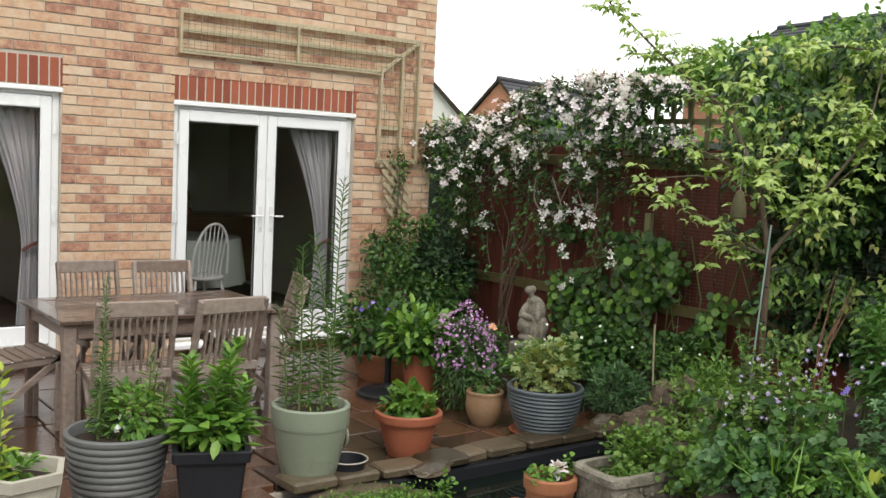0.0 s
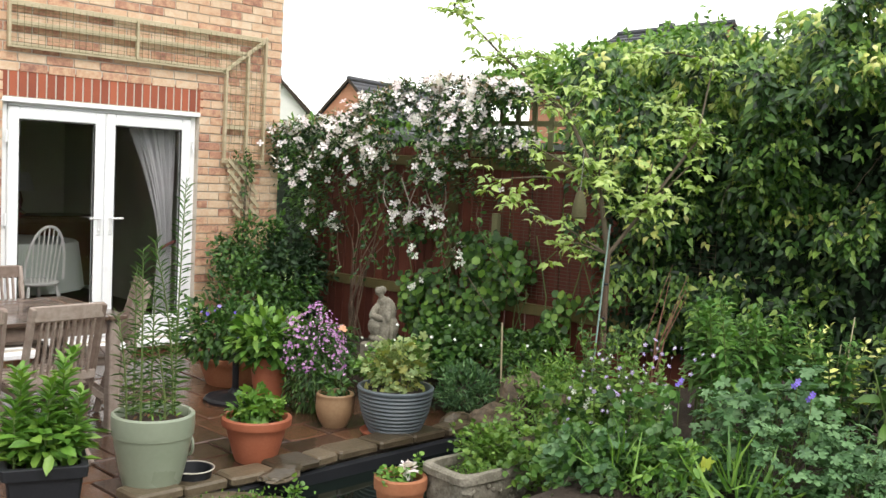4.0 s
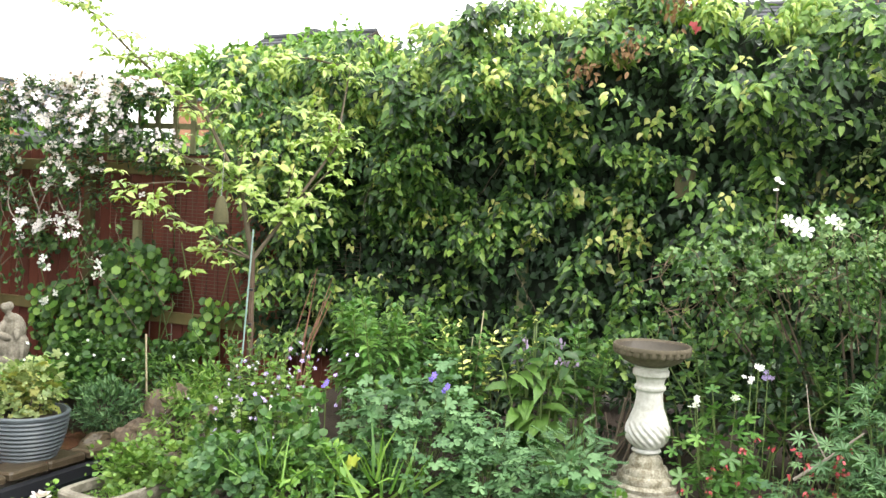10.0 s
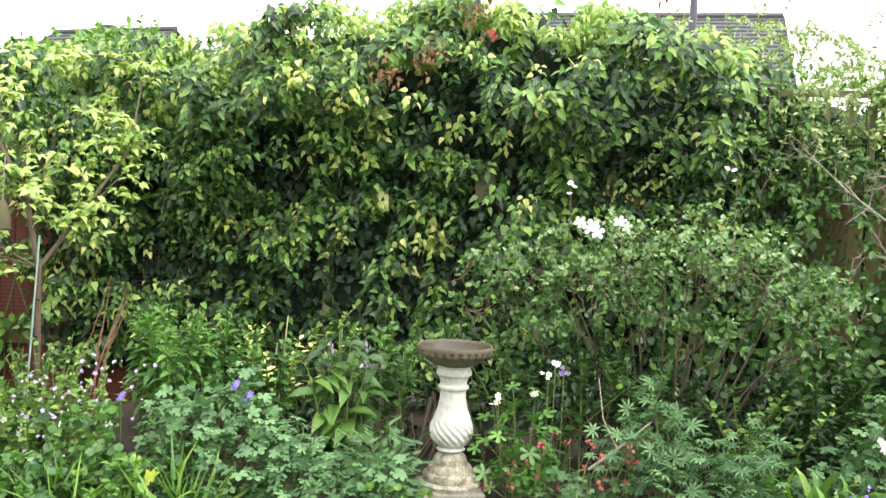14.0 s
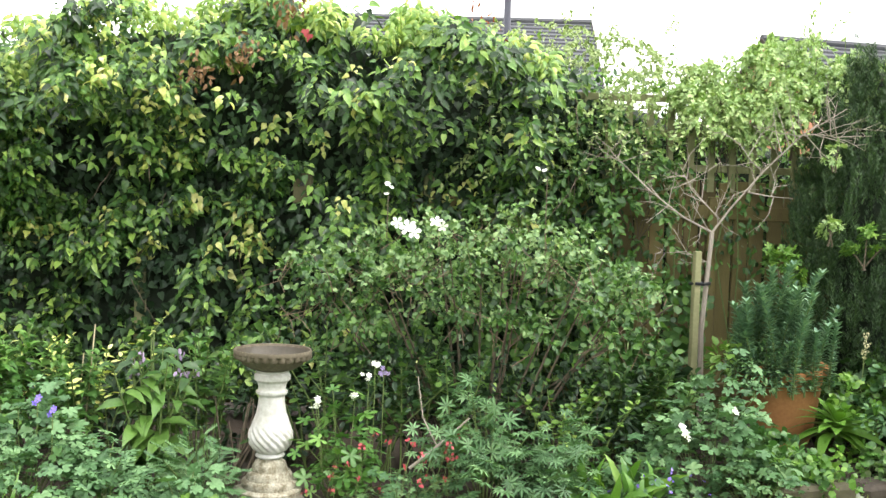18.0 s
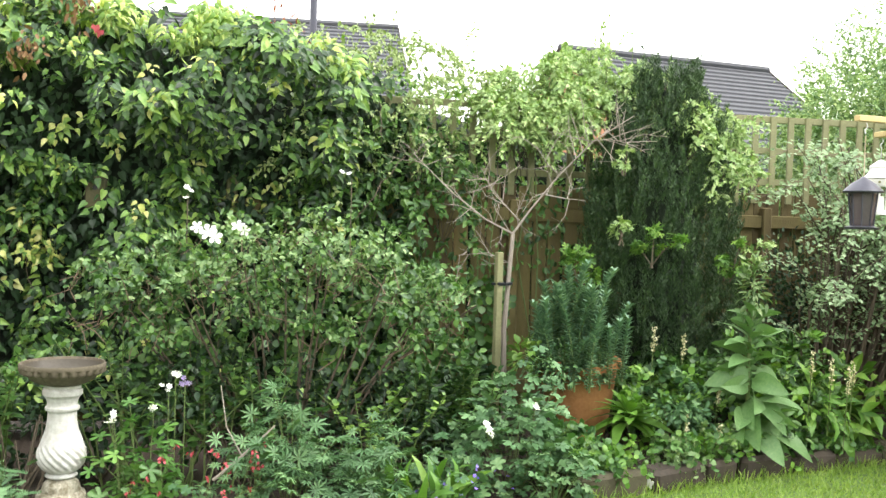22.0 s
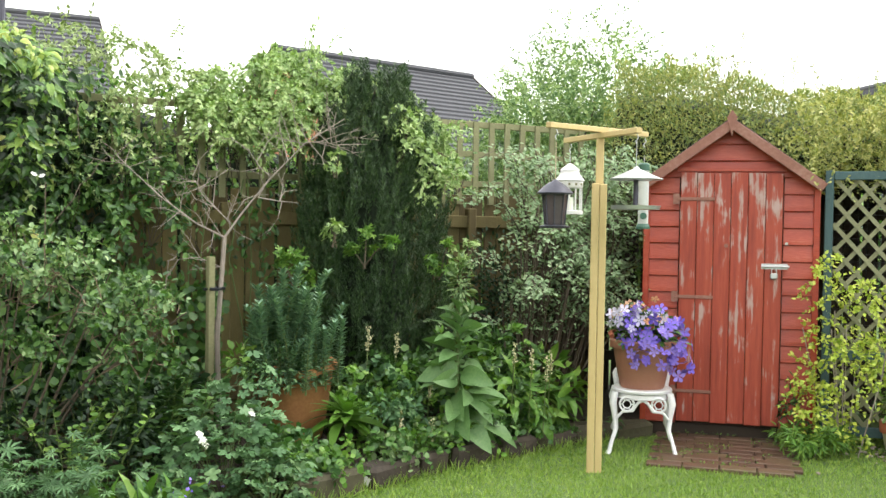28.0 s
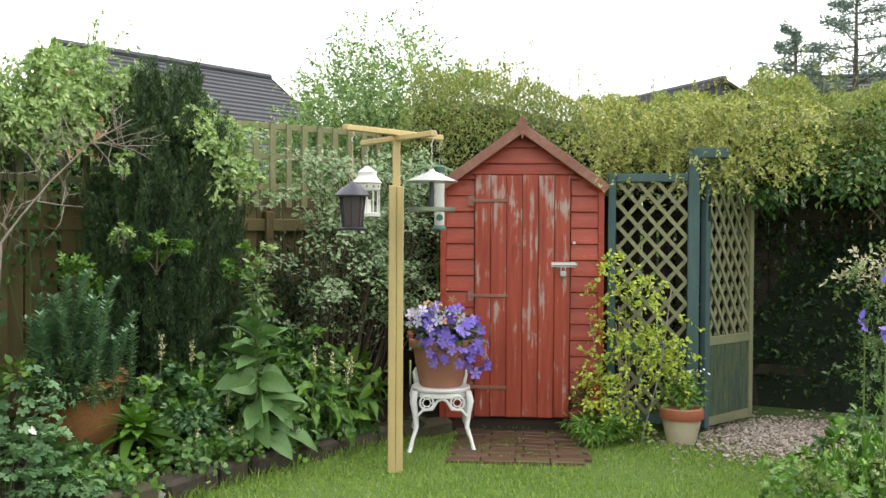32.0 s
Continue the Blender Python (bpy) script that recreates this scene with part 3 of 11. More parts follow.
RED_LEAF = leafy("red_brown_young_leaf", [(0.0, (0.20, 0.045, 0.025)), (1.0, (0.42, 0.12, 0.05))], 0.5, 0.25)

# ---------------------------------------------------------------- ground
PATIO_Z = -0.38
WALL_Y = 7.8


def smooth(a, b, x):
    t = min(1.0, max(0.0, (x - a) / (b - a)))
    return t * t * (3 - 2 * t)


def fence_x(y, d=6.35):
    """x of a line along the side fence, at that distance from the lawn's middle."""
    c, s = math.cos(radians(3)), math.sin(radians(3))
    return (d - y * s) / c


def kerb_x(y):
    """The stone edging of the raised bed."""
    return float(np.interp(y, [-3.75, -3.4, -2.83, -2.43, -2.0, -1.4], [5.33, 5.28, 5.16, 5.03, 4.85, 4.64]))


def ground_z(x, y):
    z = 0.0
    q = smooth(3.4, 4.5, x)
    low = smooth(2.5 + 0.7 * q, 3.15 + 1.05 * q, y)
    z -= 0.47 * low
    if y < -1.35 and x > kerb_x(y) + 0.1 and y > -4.0:
        z = 0.11
    if y > 4.35 and x < 5.05:
        z = -0.5
    elif y > 4.2 and x >= 5.05:
        z = -0.28
    if 2.2 < x < 4.75 and 3.6 < y < 4.35:
        z = -0.8
    if y > 7.9:
        z = -0.55
    z += 0.012 * noise.noise((x * 1.3, y * 1.3, 0)) if z > -0.4 else 0
    return z


def build_ground():
    far = [12, 16, 24, 40, 80, 200, 600, 2000]
    xs = [-v for v in reversed(far)] + list(np.arange(-9, 2.74, 0.125)) + list(np.arange(2.75, 5.49, 0.05)) + list(np.arange(5.5, 10.01, 0.125)) + far
    ys = [-v for v in reversed(far)] + list(np.arange(-9, -4.51, 0.125)) + list(np.arange(-4.5, 3.19, 0.0625)) + list(np.arange(3.25, 10.01, 0.125)) + far
    gg = Geo()
    gg.v = [(x, y, ground_z(x, y)) for y in ys for x in xs]
    w = len(xs)
    gg.f = [(j * w + i, j * w + i + 1, (j + 1) * w + i + 1, (j + 1) * w + i) for j in range(len(ys) - 1) for i in range(w - 1)]
    ob = setting("ground", gg, TURF, "garden ground of lawn turf and dark planted soil", True)
    ob.data.materials.append(SOIL)
    for p in ob.data.polygons:
        x, y, _ = p.center
        edge = kerb_x(y) + (3.62 + 0.10 * math.sin(y * 1.7) - kerb_x(y)) * smooth(-1.6, -0.8, y) - 0.7 * smooth(1.5, 2.3, y) + 0.06 * noise.noise((x * 3, y * 3, 7))
        bed = (-5 < y < 9 and x > edge) or (2.9 < y < 9 and x < 9)
        if bed and x < 9:
            p.material_index = 1
    return ob


build_ground()

# ---------------------------------------------------------------- house wall facing the patio
DOORS = [(0.3, 2.08, -0.28, 1.745), (2.97, 4.69, -0.28, 1.72)]
WALL_R = 5.57


def build_house():
    gw = Geo()
    y0, y1 = WALL_Y, WALL_Y + 0.28
    xs = [-4.0, DOORS[0][0], DOORS[0][1], DOORS[1][0], DOORS[1][1], WALL_R]
    for i in (0, 2, 4):
        gw.box((xs[i], y0, -0.6), (xs[i + 1], y1, 5.0))
    for d in DOORS:
        gw.box((d[0], y0, d[3]), (d[1], y1, 5.0))
        gw.box((d[0], y0, -0.6), (d[1], y1, d[2]))
    wall = setting("wall_south", gw, MORTAR, "buff and red multi brick house wall with pale mortar")
    gs = Geo()
    gs.box((WALL_R - 0.28, y1, -0.6), (WALL_R, 13.0, 5.0))
    gs.box((-4.0, y1, -0.6), (-3.72, 13.0, 5.0))
    gs.box((-4.0, 13.0, -0.6), (WALL_R, 13.28, 5.0))
    setting("wall_back", gs, BRICK, "plain brick side and back walls of the house")
    gr = Geo()
    gr.add([(-4.3, 7.4, 4.95), (5.8, 7.4, 4.95), (5.8, 10.5, 7.2), (-4.3, 10.5, 7.2), (-4.3, 13.6, 4.95), (5.8, 13.6, 4.95)],
           [(0, 1, 2, 3), (3, 2, 5, 4), (1, 5, 2), (4, 0, 3), (0, 4, 5, 1)])
    setting("roof", gr, MATS["slate"], "pitched dark tiled roof of the house")
    return wall


SLATE = surface("slate", [(0.0, (0.05, 0.05, 0.055)), (1.0, (0.12, 0.115, 0.12))], 0.6, 6, 60, 0.3, stretch=(1, 1, 4))
HOUSE_WALL = build_house()


# ---------------------------------------------------------------- side fence
def build_fence():
    f = thing("side_fence", (0, 0, 0), "red-stained and weathered timber garden fence with trellis top", "fence")
    boards = {}
    for m, nm in ((FENCE_RED, "r"), (FENCE_OLD, "o")):
        b = Geo().box((-0.008, 0.004, 0), (0.012, 0.098, 1.0), None, 0.003)
        boards[nm] = b.mesh("board", m)
    y = 7.74
    k = 0
    while y > -4.3:
        red = y > 2.9
        top = 1.52 if red else (1.46 if y > 1.0 else 1.60)
        ob = new("board", boards["r" if red else "o"])
        ob.parent = f
        z0 = -0.3 if red else 0.05
        ob.matrix_local = pose(fence_x(y) + random.uniform(-0.006, 0.006), y - 0.1, z0, 0, random.uniform(-0.3, 0.3), 3) @ Matrix.Diagonal((1, 1, top - z0 + random.uniform(-0.008, 0.008), 1))
        y -= 0.103 + (0.012 if not red and k % 3 == 0 else 0)
        k += 1
    for y in np.arange(7.7, -4.3, -1.83):
        red = y > 2.9
        part("post", Geo().box((-0.09, -0.035, -0.5), (-0.015, 0.035, 1.5 if y > 5.0 or y < 0 else 2.0), pose(fence_x(y) + 0.02, y, 0, 0, 0, 3), 0.008), TRELLIS_OLD if 0 < y < 2.9 else FENCE_OLD, f)
    for z in (0.25, 1.40):
        for ya, yb in ((7.7, 2.9), (2.9, -4.3)):
            part("rail", Geo().bar((fence_x(ya) - 0.03, ya, z), (fence_x(yb) - 0.03, yb, z), 0.04, 0.09, 0, 0.005), FENCE_OLD, f)
    for ya, yb, zs, pitch in ((5.72, 1.0, (1.48, 1.74, 2.05), 0.165), (1.0, -4.3, (1.68, 1.90, 2.12), 0.135)):
        tz = zs[2]
        for z in zs:
            part("trellis_rail", Geo().bar((fence_x(ya) - 0.01, ya, z), (fence_x(yb) - 0.01, yb, z), 0.024, 0.045, 0, 0.003), TRELLIS_OLD, f)
        for y in np.arange(ya, yb, -pitch):
            part("trellis_slat", Geo().box((-0.02, -0.021, 1.53), (0.0, 0.021, tz + 0.02), pose(fence_x(y) - 0.02, y, 0, 0, 0, 3)), TRELLIS_OLD, f)
    return f


build_fence()

BLACK_PLASTIC = surface("black_plastic", [(0.0, (0.012, 0.013, 0.016)), (1.0, (0.028, 0.03, 0.035))], 0.42, 6, 60, 0.1, spec=0.22)
RUBBER = surface("black_rubber_seal", [(0.0, (0.015, 0.015, 0.015)), (1.0, (0.03, 0.03, 0.03))], 0.7)


WHITE_HANDLE = surface("white_handle", [(0.0, (0.74, 0.75, 0.76)), (1.0, (0.86, 0.86, 0.86))], 0.25, 5, 60, 0.03)


def build_french_door(k, d):
    """White double doors with a fixed frame, two leaves, panes and handles."""
    x0, x1, z0, z1 = d
    y = WALL_Y + 0.05
    t = thing("door_%d" % k, ((x0 + x1) / 2, y, z0), "white plastic glazed double doors with white handles", "door")
    t["kind"] = "structure"
    w, h = x1 - x0, z1 - z0
    fr = Geo()
    for a, b in (((-w / 2, 0, 0), (-w / 2 + 0.055, 0.07, h)), ((w / 2 - 0.055, 0, 0), (w / 2, 0.07, h)), ((-w / 2 + 0.055, 0, h - 0.06), (w / 2 - 0.055, 0.07, h)), ((-w / 2 + 0.055, 0, 0), (w / 2 - 0.055, 0.07, 0.05))):
        fr.box(a, b, None, 0.006)
    part("door_frame", fr, UPVC, t)
    part("head_trim", Geo().box((-w / 2 - 0.012, -0.062, h - 0.035), (w / 2 + 0.012, -0.002, h + 0.002), None, 0.005), UPVC, t)
    part("door_sill", Geo().box((-w / 2 - 0.02, -0.16, -0.05), (w / 2 + 0.02, -0.002, -0.003), None, 0.008), UPVC, t)
    for s in (-1, 1):
        a = -w / 2 + 0.058 if s < 0 else 0.003
        b = -0.003 if s < 0 else w / 2 - 0.058
        lf = Geo()
        r = 0.085
        lf.box((a, -0.022, 0.055), (a + r, 0.045, h - 0.065), None, 0.008)
        lf.box((b - r, -0.022, 0.055), (b, 0.045, h - 0.065), None, 0.008)
        lf.box((a + r, -0.022, h - 0.065 - r - 0.01), (b - r, 0.045, h - 0.065), None, 0.008)
        lf.box((a + r, -0.022, 0.055), (b - r, 0.045, 0.055 + 0.15), None, 0.008)
        leaf = part("door_leaf", lf, UPVC, t)
        se = Geo()
        for p, q in (((a + r, -0.012, 0.205), (a + r + 0.008, 0.0, h - 0.16)), ((b - r - 0.008, -0.012, 0.205), (b - r, 0.0, h - 0.16)), ((a + r, -0.012, h - 0.168), (b - r, 0.0, h - 0.16)), ((a + r, -0.012, 0.205), (b - r, 0.0, 0.213))):
            se.box(p, q)
        part("seal", se, RUBBER, leaf)
        pane = part("pane", Geo().box((a + r, 0.006, 0.2), (b - r, 0.012, h - 0.155)), GLASS, leaf, "clear window glass reflecting the garden")
        pane.visible_shadow = False
        hx = -0.05 if s < 0 else 0.05
        hd = Geo().box((hx - 0.016, -0.034, 0.92), (hx + 0.016, -0.022, 1.14), None, 0.004)
        hd.tube([(hx, -0.03, 1.06), (hx, -0.065, 1.06), (hx - s * -0.10, -0.065, 1.06)], 0.009, 8)
        hd.tube([(hx, -0.045, 0.96), (hx, -0.028, 0.96)], 0.010, 8)
        part("door_handle", hd, WHITE_HANDLE, leaf, "white lever handle")
        for z in (0.25, 1.0, h - 0.35):
            hx2 = a - 0.02 if s < 0 else b + 0.02
            part("hinge", Geo().tube([(hx2, -0.028, z), (hx2, -0.028, z + 0.1)], 0.011, 8), UPVC, leaf)
    return t


def curtain(x_in, x_out, z0, z1, y, label):
    """A drape tied back at mid height: wide at the top, gathered at the tie, falling straight."""
    t = thing("curtain", (x_out, y, z0), label, "curtain")
    gc = Geo()
    n, m = 40, 24
    h = z1 - z0
    vs = []
    for j in range(m + 1):
        v = j / m
        z = h * v
        if v > 0.42:
            w = (x_in - x_out) * (0.28 + 0.72 * ((v - 0.42) / 0.58) ** 1.5)
        else:
            w = (x_in - x_out) * (0.28 + 0.25 * (0.42 - v))
        for i in range(n + 1):
            u = i / n
            vs.append((w * u, 0.035 * math.sin(u * 34 + 0.6 * math.sin(v * 5)) * (0.5 + 0.5 * abs(v - 0.42)) + 0.01 * math.sin(u * 90), z))
    gc.add(vs, [(j * (n + 1) + i, j * (n + 1) + i + 1, (j + 1) * (n + 1) + i + 1, (j + 1) * (n + 1) + i) for j in range(m) for i in range(n)])
    ob = part("drape", gc, CURTAIN, t, smooth=True)
    md = ob.modifiers.new("thick", "SOLIDIFY")
    md.thickness = 0.004
    part("tie_back", Geo().tube([(-0.03 * (1 if x_in > x_out else -1), -0.06, h * 0.44), ((x_in - x_out) * 0.15, -0.07, h * 0.425), ((x_in - x_out) * 0.3, -0.05, h * 0.40)], 0.014, 8), MATS["tie_red"], t, "dark red tie-back")
    return t


surface("tie_red", [(0.0, (0.16, 0.05, 0.05)), (1.0, (0.25, 0.09, 0.08))], 0.9)
WHITE_PAINT = surface("white_painted_wood", [(0.0, (0.62, 0.62, 0.62)), (1.0, (0.78, 0.78, 0.76))], 0.45, 6, 60, 0.1)
LINEN = surface("grey_green_cloth", [(0.0, (0.40, 0.46, 0.43)), (1.0, (0.56, 0.60, 0.56))], 0.85, 6, 60, 0.2)
CARPET = surface("carpet", [(0.0, (0.12, 0.09, 0.07)), (1.0, (0.2, 0.16, 0.12))], 0.95, 6, 120, 0.3)
BROWN_WOOD = surface("brown_wood", [(0.0, (0.12, 0.055, 0.025)), (1.0, (0.26, 0.13, 0.06))], 0.4, 5, 50, 0.2, stretch=(6, 1, 1))

for k, d in enumerate(DOORS):
    build_french_door(k + 1, d)

# the dining room behind the doors
room = Geo()
room.box((-3.7, 8.09, -0.34), (5.28, 12.98, -0.28))
setting("floor", room, CARPET, "brown carpet of the dining room")
setting("ceiling", Geo().box((-3.7, 8.09, 2.15), (5.28, 12.98, 2.2)), PLASTER, "plain pale ceiling")
rw = Geo().box((-3.71, 11.6, -0.28), (5.28, 11.7, 2.15)).box((5.2, 8.09, -0.28), (5.28, 11.6, 2.15)).box((2.35, 8.6, -0.28), (2.47, 11.6, 2.15))
setting("wall_inner", rw, PLASTER, "cream plaster walls of the dining room")

curtain(4.12, 4.58, -0.26, 1.62, 8.02, "pale grey drape tied back with a dark red band")
curtain(2.92, 3.05, -0.26, 1.62, 8.02, "narrow pale drape at the door's edge")
curtain(1.55, 1.98, -0.26, 1.62, 8.02, "pale mauve drape tied back with a dark red band")


def build_windsor(at, rz):
    t = thing("windsor_chair", at, "white-painted hoop-back spindle dining chair", "chair", rz=rz)
    seat = Geo().lathe([(0.16, 0.42), (0.21, 0.435), (0.215, 0.45), (0.19, 0.458), (0.05, 0.452)], 24)
    part("seat", seat, WHITE_PAINT, t, smooth=True)
    for a, b in ((-1, -1), (1, -1), (-1, 1), (1, 1)):
        part("leg", Geo().tube([(a * 0.13, b * 0.13, 0.43), (a * 0.17, b * 0.17, 0.22), (a * 0.2, b * 0.2, 0)], [0.014, 0.02, 0.012], 8), WHITE_PAINT, t)
    hoop = [(0.19 * math.cos(q), 0.15 + 0.08 * math.sin(q), 0.45 + 0.5 * math.sin(q) ** 0.7) for q in np.linspace(0.02, math.pi - 0.02, 22)]
    part("hoop", Geo().tube(hoop, 0.013, 8), WHITE_PAINT, t)
    for i in range(7):
        x = -0.135 + 0.045 * i
        q = math.acos(max(-1, min(1, x / 0.19)))
        part("spindle", Geo().tube([(x * 0.85, 0.14, 0.45), (x, 0.15 + 0.08 * math.sin(q), 0.45 + 0.5 * math.sin(q) ** 0.7)], 0.007, 6), WHITE_PAINT, t)
    return t


build_windsor((3.55, 8.55, -0.28), 190)
build_windsor((3.62, 10.2, -0.28), 20)
dt = thing("dining_table", (3.7, 9.35, -0.28), "round dining table under a grey-green cloth", "table")
tc = Geo().lathe([(0.62, 0.30), (0.60, 0.5), (0.57, 0.735), (0.555, 0.75), (0.02, 0.752)], 48, None, lambda a, r, z: 1 + 0.03 * math.sin(a * 14) * (0.75 - z) * 2)
part("tablecloth", tc, LINEN, dt, smooth=True)
part("pedestal", Geo().lathe([(0.2, 0), (0.05, 0.06), (0.05, 0.7)], 16), BROWN_WOOD, dt)
pp = thing("potted_plant", (3.36, 8.95, 0.475), "red-leaved potted houseplant on the dining table", "plant")
part("pot", Geo().lathe([(0.06, 0), (0.08, 0.13), (0.07, 0.13), (0.06, 0.1)], 20), WHITE_PAINT, pp)
P, D = blob(220, (0, 0, 0.27), (0.17, 0.17, 0.13))
foliage("foliage", RED_PETAL, P, D + jit(len(P), 0.3), D + np.array((0, 0, 0.6)), RNG.uniform(0.06, 0.11, len(P)), OVATE, pp)
sb = thing("sideboard", (4.75, 10.9, -0.28), "brown wooden sideboard against the back wall", "sideboard")
part("body", Geo().box((-0.6, -0.22, 0.08), (0.4, 0.22, 0.85), None, 0.01), BROWN_WOOD, sb)
part("top", Geo().box((-0.63, -0.25, 0.853), (0.43, 0.24, 0.88), None, 0.008), BROWN_WOOD, sb)
for sx in (-0.35, 0.15):
    part("door", Geo().box((sx - 0.22, -0.24, 0.14), (sx + 0.22, -0.222, 0.8), None, 0.006), BROWN_WOOD, sb)
tl = thing("table_lamp", (4.35, 10.85, 0.605), "table lamp with a pale cone shade, unlit, on the sideboard", "lamp")
part("lamp_base", Geo().lathe([(0.07, 0), (0.075, 0.02), (0.03, 0.06), (0.05, 0.16), (0.015, 0.28)], 20), BROWN_WOOD, tl, smooth=True)
part("shade", Geo().lathe([(0.17, 0.26), (0.10, 0.46), (0.095, 0.46), (0.165, 0.262)], 28), WHITE_PAINT, tl, smooth=True)
dr = thing("dado_rail", (1.2, 11.58, 0.5), "narrow wooden rail along the room's wall", "rail")
part("moulding", Geo().box((-1.4, -0.02, 0), (1.1, 0.018, 0.05), None, 0.004), BROWN_WOOD, dr)


# ---------------------------------------------------------------- trellis on the house wall
def build_wall_trellis():
    y = WALL_Y - 0.05
    t = thing("wall_trellis", (0, y, 0), "weathered pale timber corner trellis frame fixed to the brickwork", "trellis")
    w = 0.042

    def lath(p, q, ww=w):
        part("lath", Geo().bar((p[0], 0, p[1]), (q[0], 0, q[1]), 0.022, ww, 0, 0.003), TRELLIS_PALE, t)

    xl, xr, xi = 2.99, 5.35, 4.93
    zt, zb, zl = 2.44, 2.12, 1.31
    lath((xl, zt), (xr, zt))
    lath((xl, (zt + zb) / 2 + 0.01), (xi + 0.2, (zt + zb) / 2 + 0.01))
    lath((xl, zb), (xi, zb))
    lath((xl, zb - 0.02), (xl, zt + 0.02))
    lath((4.05, zb), (4.05, (zt + zb) / 2 + 0.16))
    lath((xi, zb + 0.02), (xi, zl))
    lath(((xr + xi) / 2 + 0.02, (zt + zb) / 2), ((xr + xi) / 2 + 0.02, zl))
    lath((xr, zt + 0.02), (xr, zl))
    lath((xi - 0.02, zl), (xr + 0.02, zl))
    lath((xi, 1.62), ((xr + xi) / 2, 1.62))
    lath((xi - 0.04, zb - 0.02), (xr + 0.02, zt + 0.02), 0.036)
    net = Geo()
    for z in np.arange(zb, zt, 0.055):
        net.tube([(xl, -0.014, z), (xr if z > 2.3 else xi + 0.2, -0.014, z)], 0.0018, 3)
    for x in np.arange(xl, xr, 0.055):
        net.tube([(x, -0.016, zb if x < xi else zl), (x, -0.016, zt)], 0.0018, 3)
    for z in np.arange(zl, zb, 0.055):
        net.tube([(xi, -0.014, z), (xr, -0.014, z)], 0.0018, 3)
    part("wire_netting", net, TRELLIS_OLD, t, "fine wire netting stapled to the laths", kind="stuff")
    d = thing("diamond_trellis", (5.13, y - 0.03, 1.06), "pale expanding diamond trellis leaning at the wall", "trellis")
    for s in (-1, 1):
        for k in range(-3, 4):
            lo, hi = [(max(-0.14, min(0.14, k * 0.10 + s * q)), (max(-0.14, min(0.14, k * 0.10 + s * q)) - k * 0.10) * s * 1.2) for q in (-0.22, 0.22)]
            if abs(hi[0] - lo[0]) > 0.05:
                part("slat", Geo().bar((lo[0] - 0.2 * lo[1], 0.008 * s, lo[1]), (hi[0] - 0.2 * hi[1], 0.008 * s, hi[1]), 0.007, 0.032), TRELLIS_PALE, d)


build_wall_trellis()

# ---------------------------------------------------------------- ivy over the fence
def ivy_top(y):
    """Height of the ivy's crest along the fence."""
    return float(np.interp(y, [-1.4, -0.6, -0.2, 0.3, 1.3, 2.3, 2.55, 3.0, 3.6, 4.3, 4.9], [2.15, 2.25, 2.42, 2.56, 2.63, 2.55, 2.47, 2.36, 2.30, 2.22, 2.15]))


def ivy_depth(y, z):
    """How far the ivy's face stands out from the fence; it bulges in ledges and overhangs near the crest."""
    top = ivy_top(y)
    u = max(0.0, min(1.0, z / top))
    d = 0.20 + 0.22 * smooth(0.35, 0.75, u) + 0.26 * math.exp(-((u - 0.86) / 0.15) ** 2)
    d += 0.50 * noise.noise((y * 1.4, z * 2.3, 3.0)) + 0.34 * noise.noise((y * 3.1, z * 4.2, 8.0))
    return max(0.06, d) * min(1.0, 0.25 + 1.6 * math.sqrt(max(0.0, 1 - u ** 6)))


def ivy_face(y, z):
    return np.array((fence_x(y) - 0.03 - ivy_depth(y, z) * smooth(-0.85, -0.2, y) * (1 - 0.6 * smooth(4.2, 4.8, y)), y, z))


def hanging_tufts(name, mat, B, k, size, t, label="", shape=None, wide=0.8):
    """Small tufts of leaves, each radiating from its tip and hanging."""
    m = len(B)
    a = np.repeat(RNG.uniform(0, 6.28, m), k) + np.tile(np.arange(k) * 2.4, m) + RNG.normal(0, 0.3, m * k)
    big = np.repeat(RNG.uniform(0.75, 1.25, m), k)
    side = np.stack([-0.45 + 0.5 * np.cos(a), np.sin(a), RNG.uniform(-1.5, -0.1, m * k)], 1)
    P = np.repeat(B, k, 0) + np.stack([RNG.normal(0, 0.02, m * k), 0.03 * np.sin(a), np.tile(np.linspace(0.03, -0.05, k), m)], 1) * big[:, None]
    return foliage(name, mat, P, side + jit(m * k, 0.25), jit(m * k, 0.38) + np.array((-0.8, -0.05, 0.75)), RNG.uniform(*size, m * k) * big, shape or HEART, t, label, wide=wide)


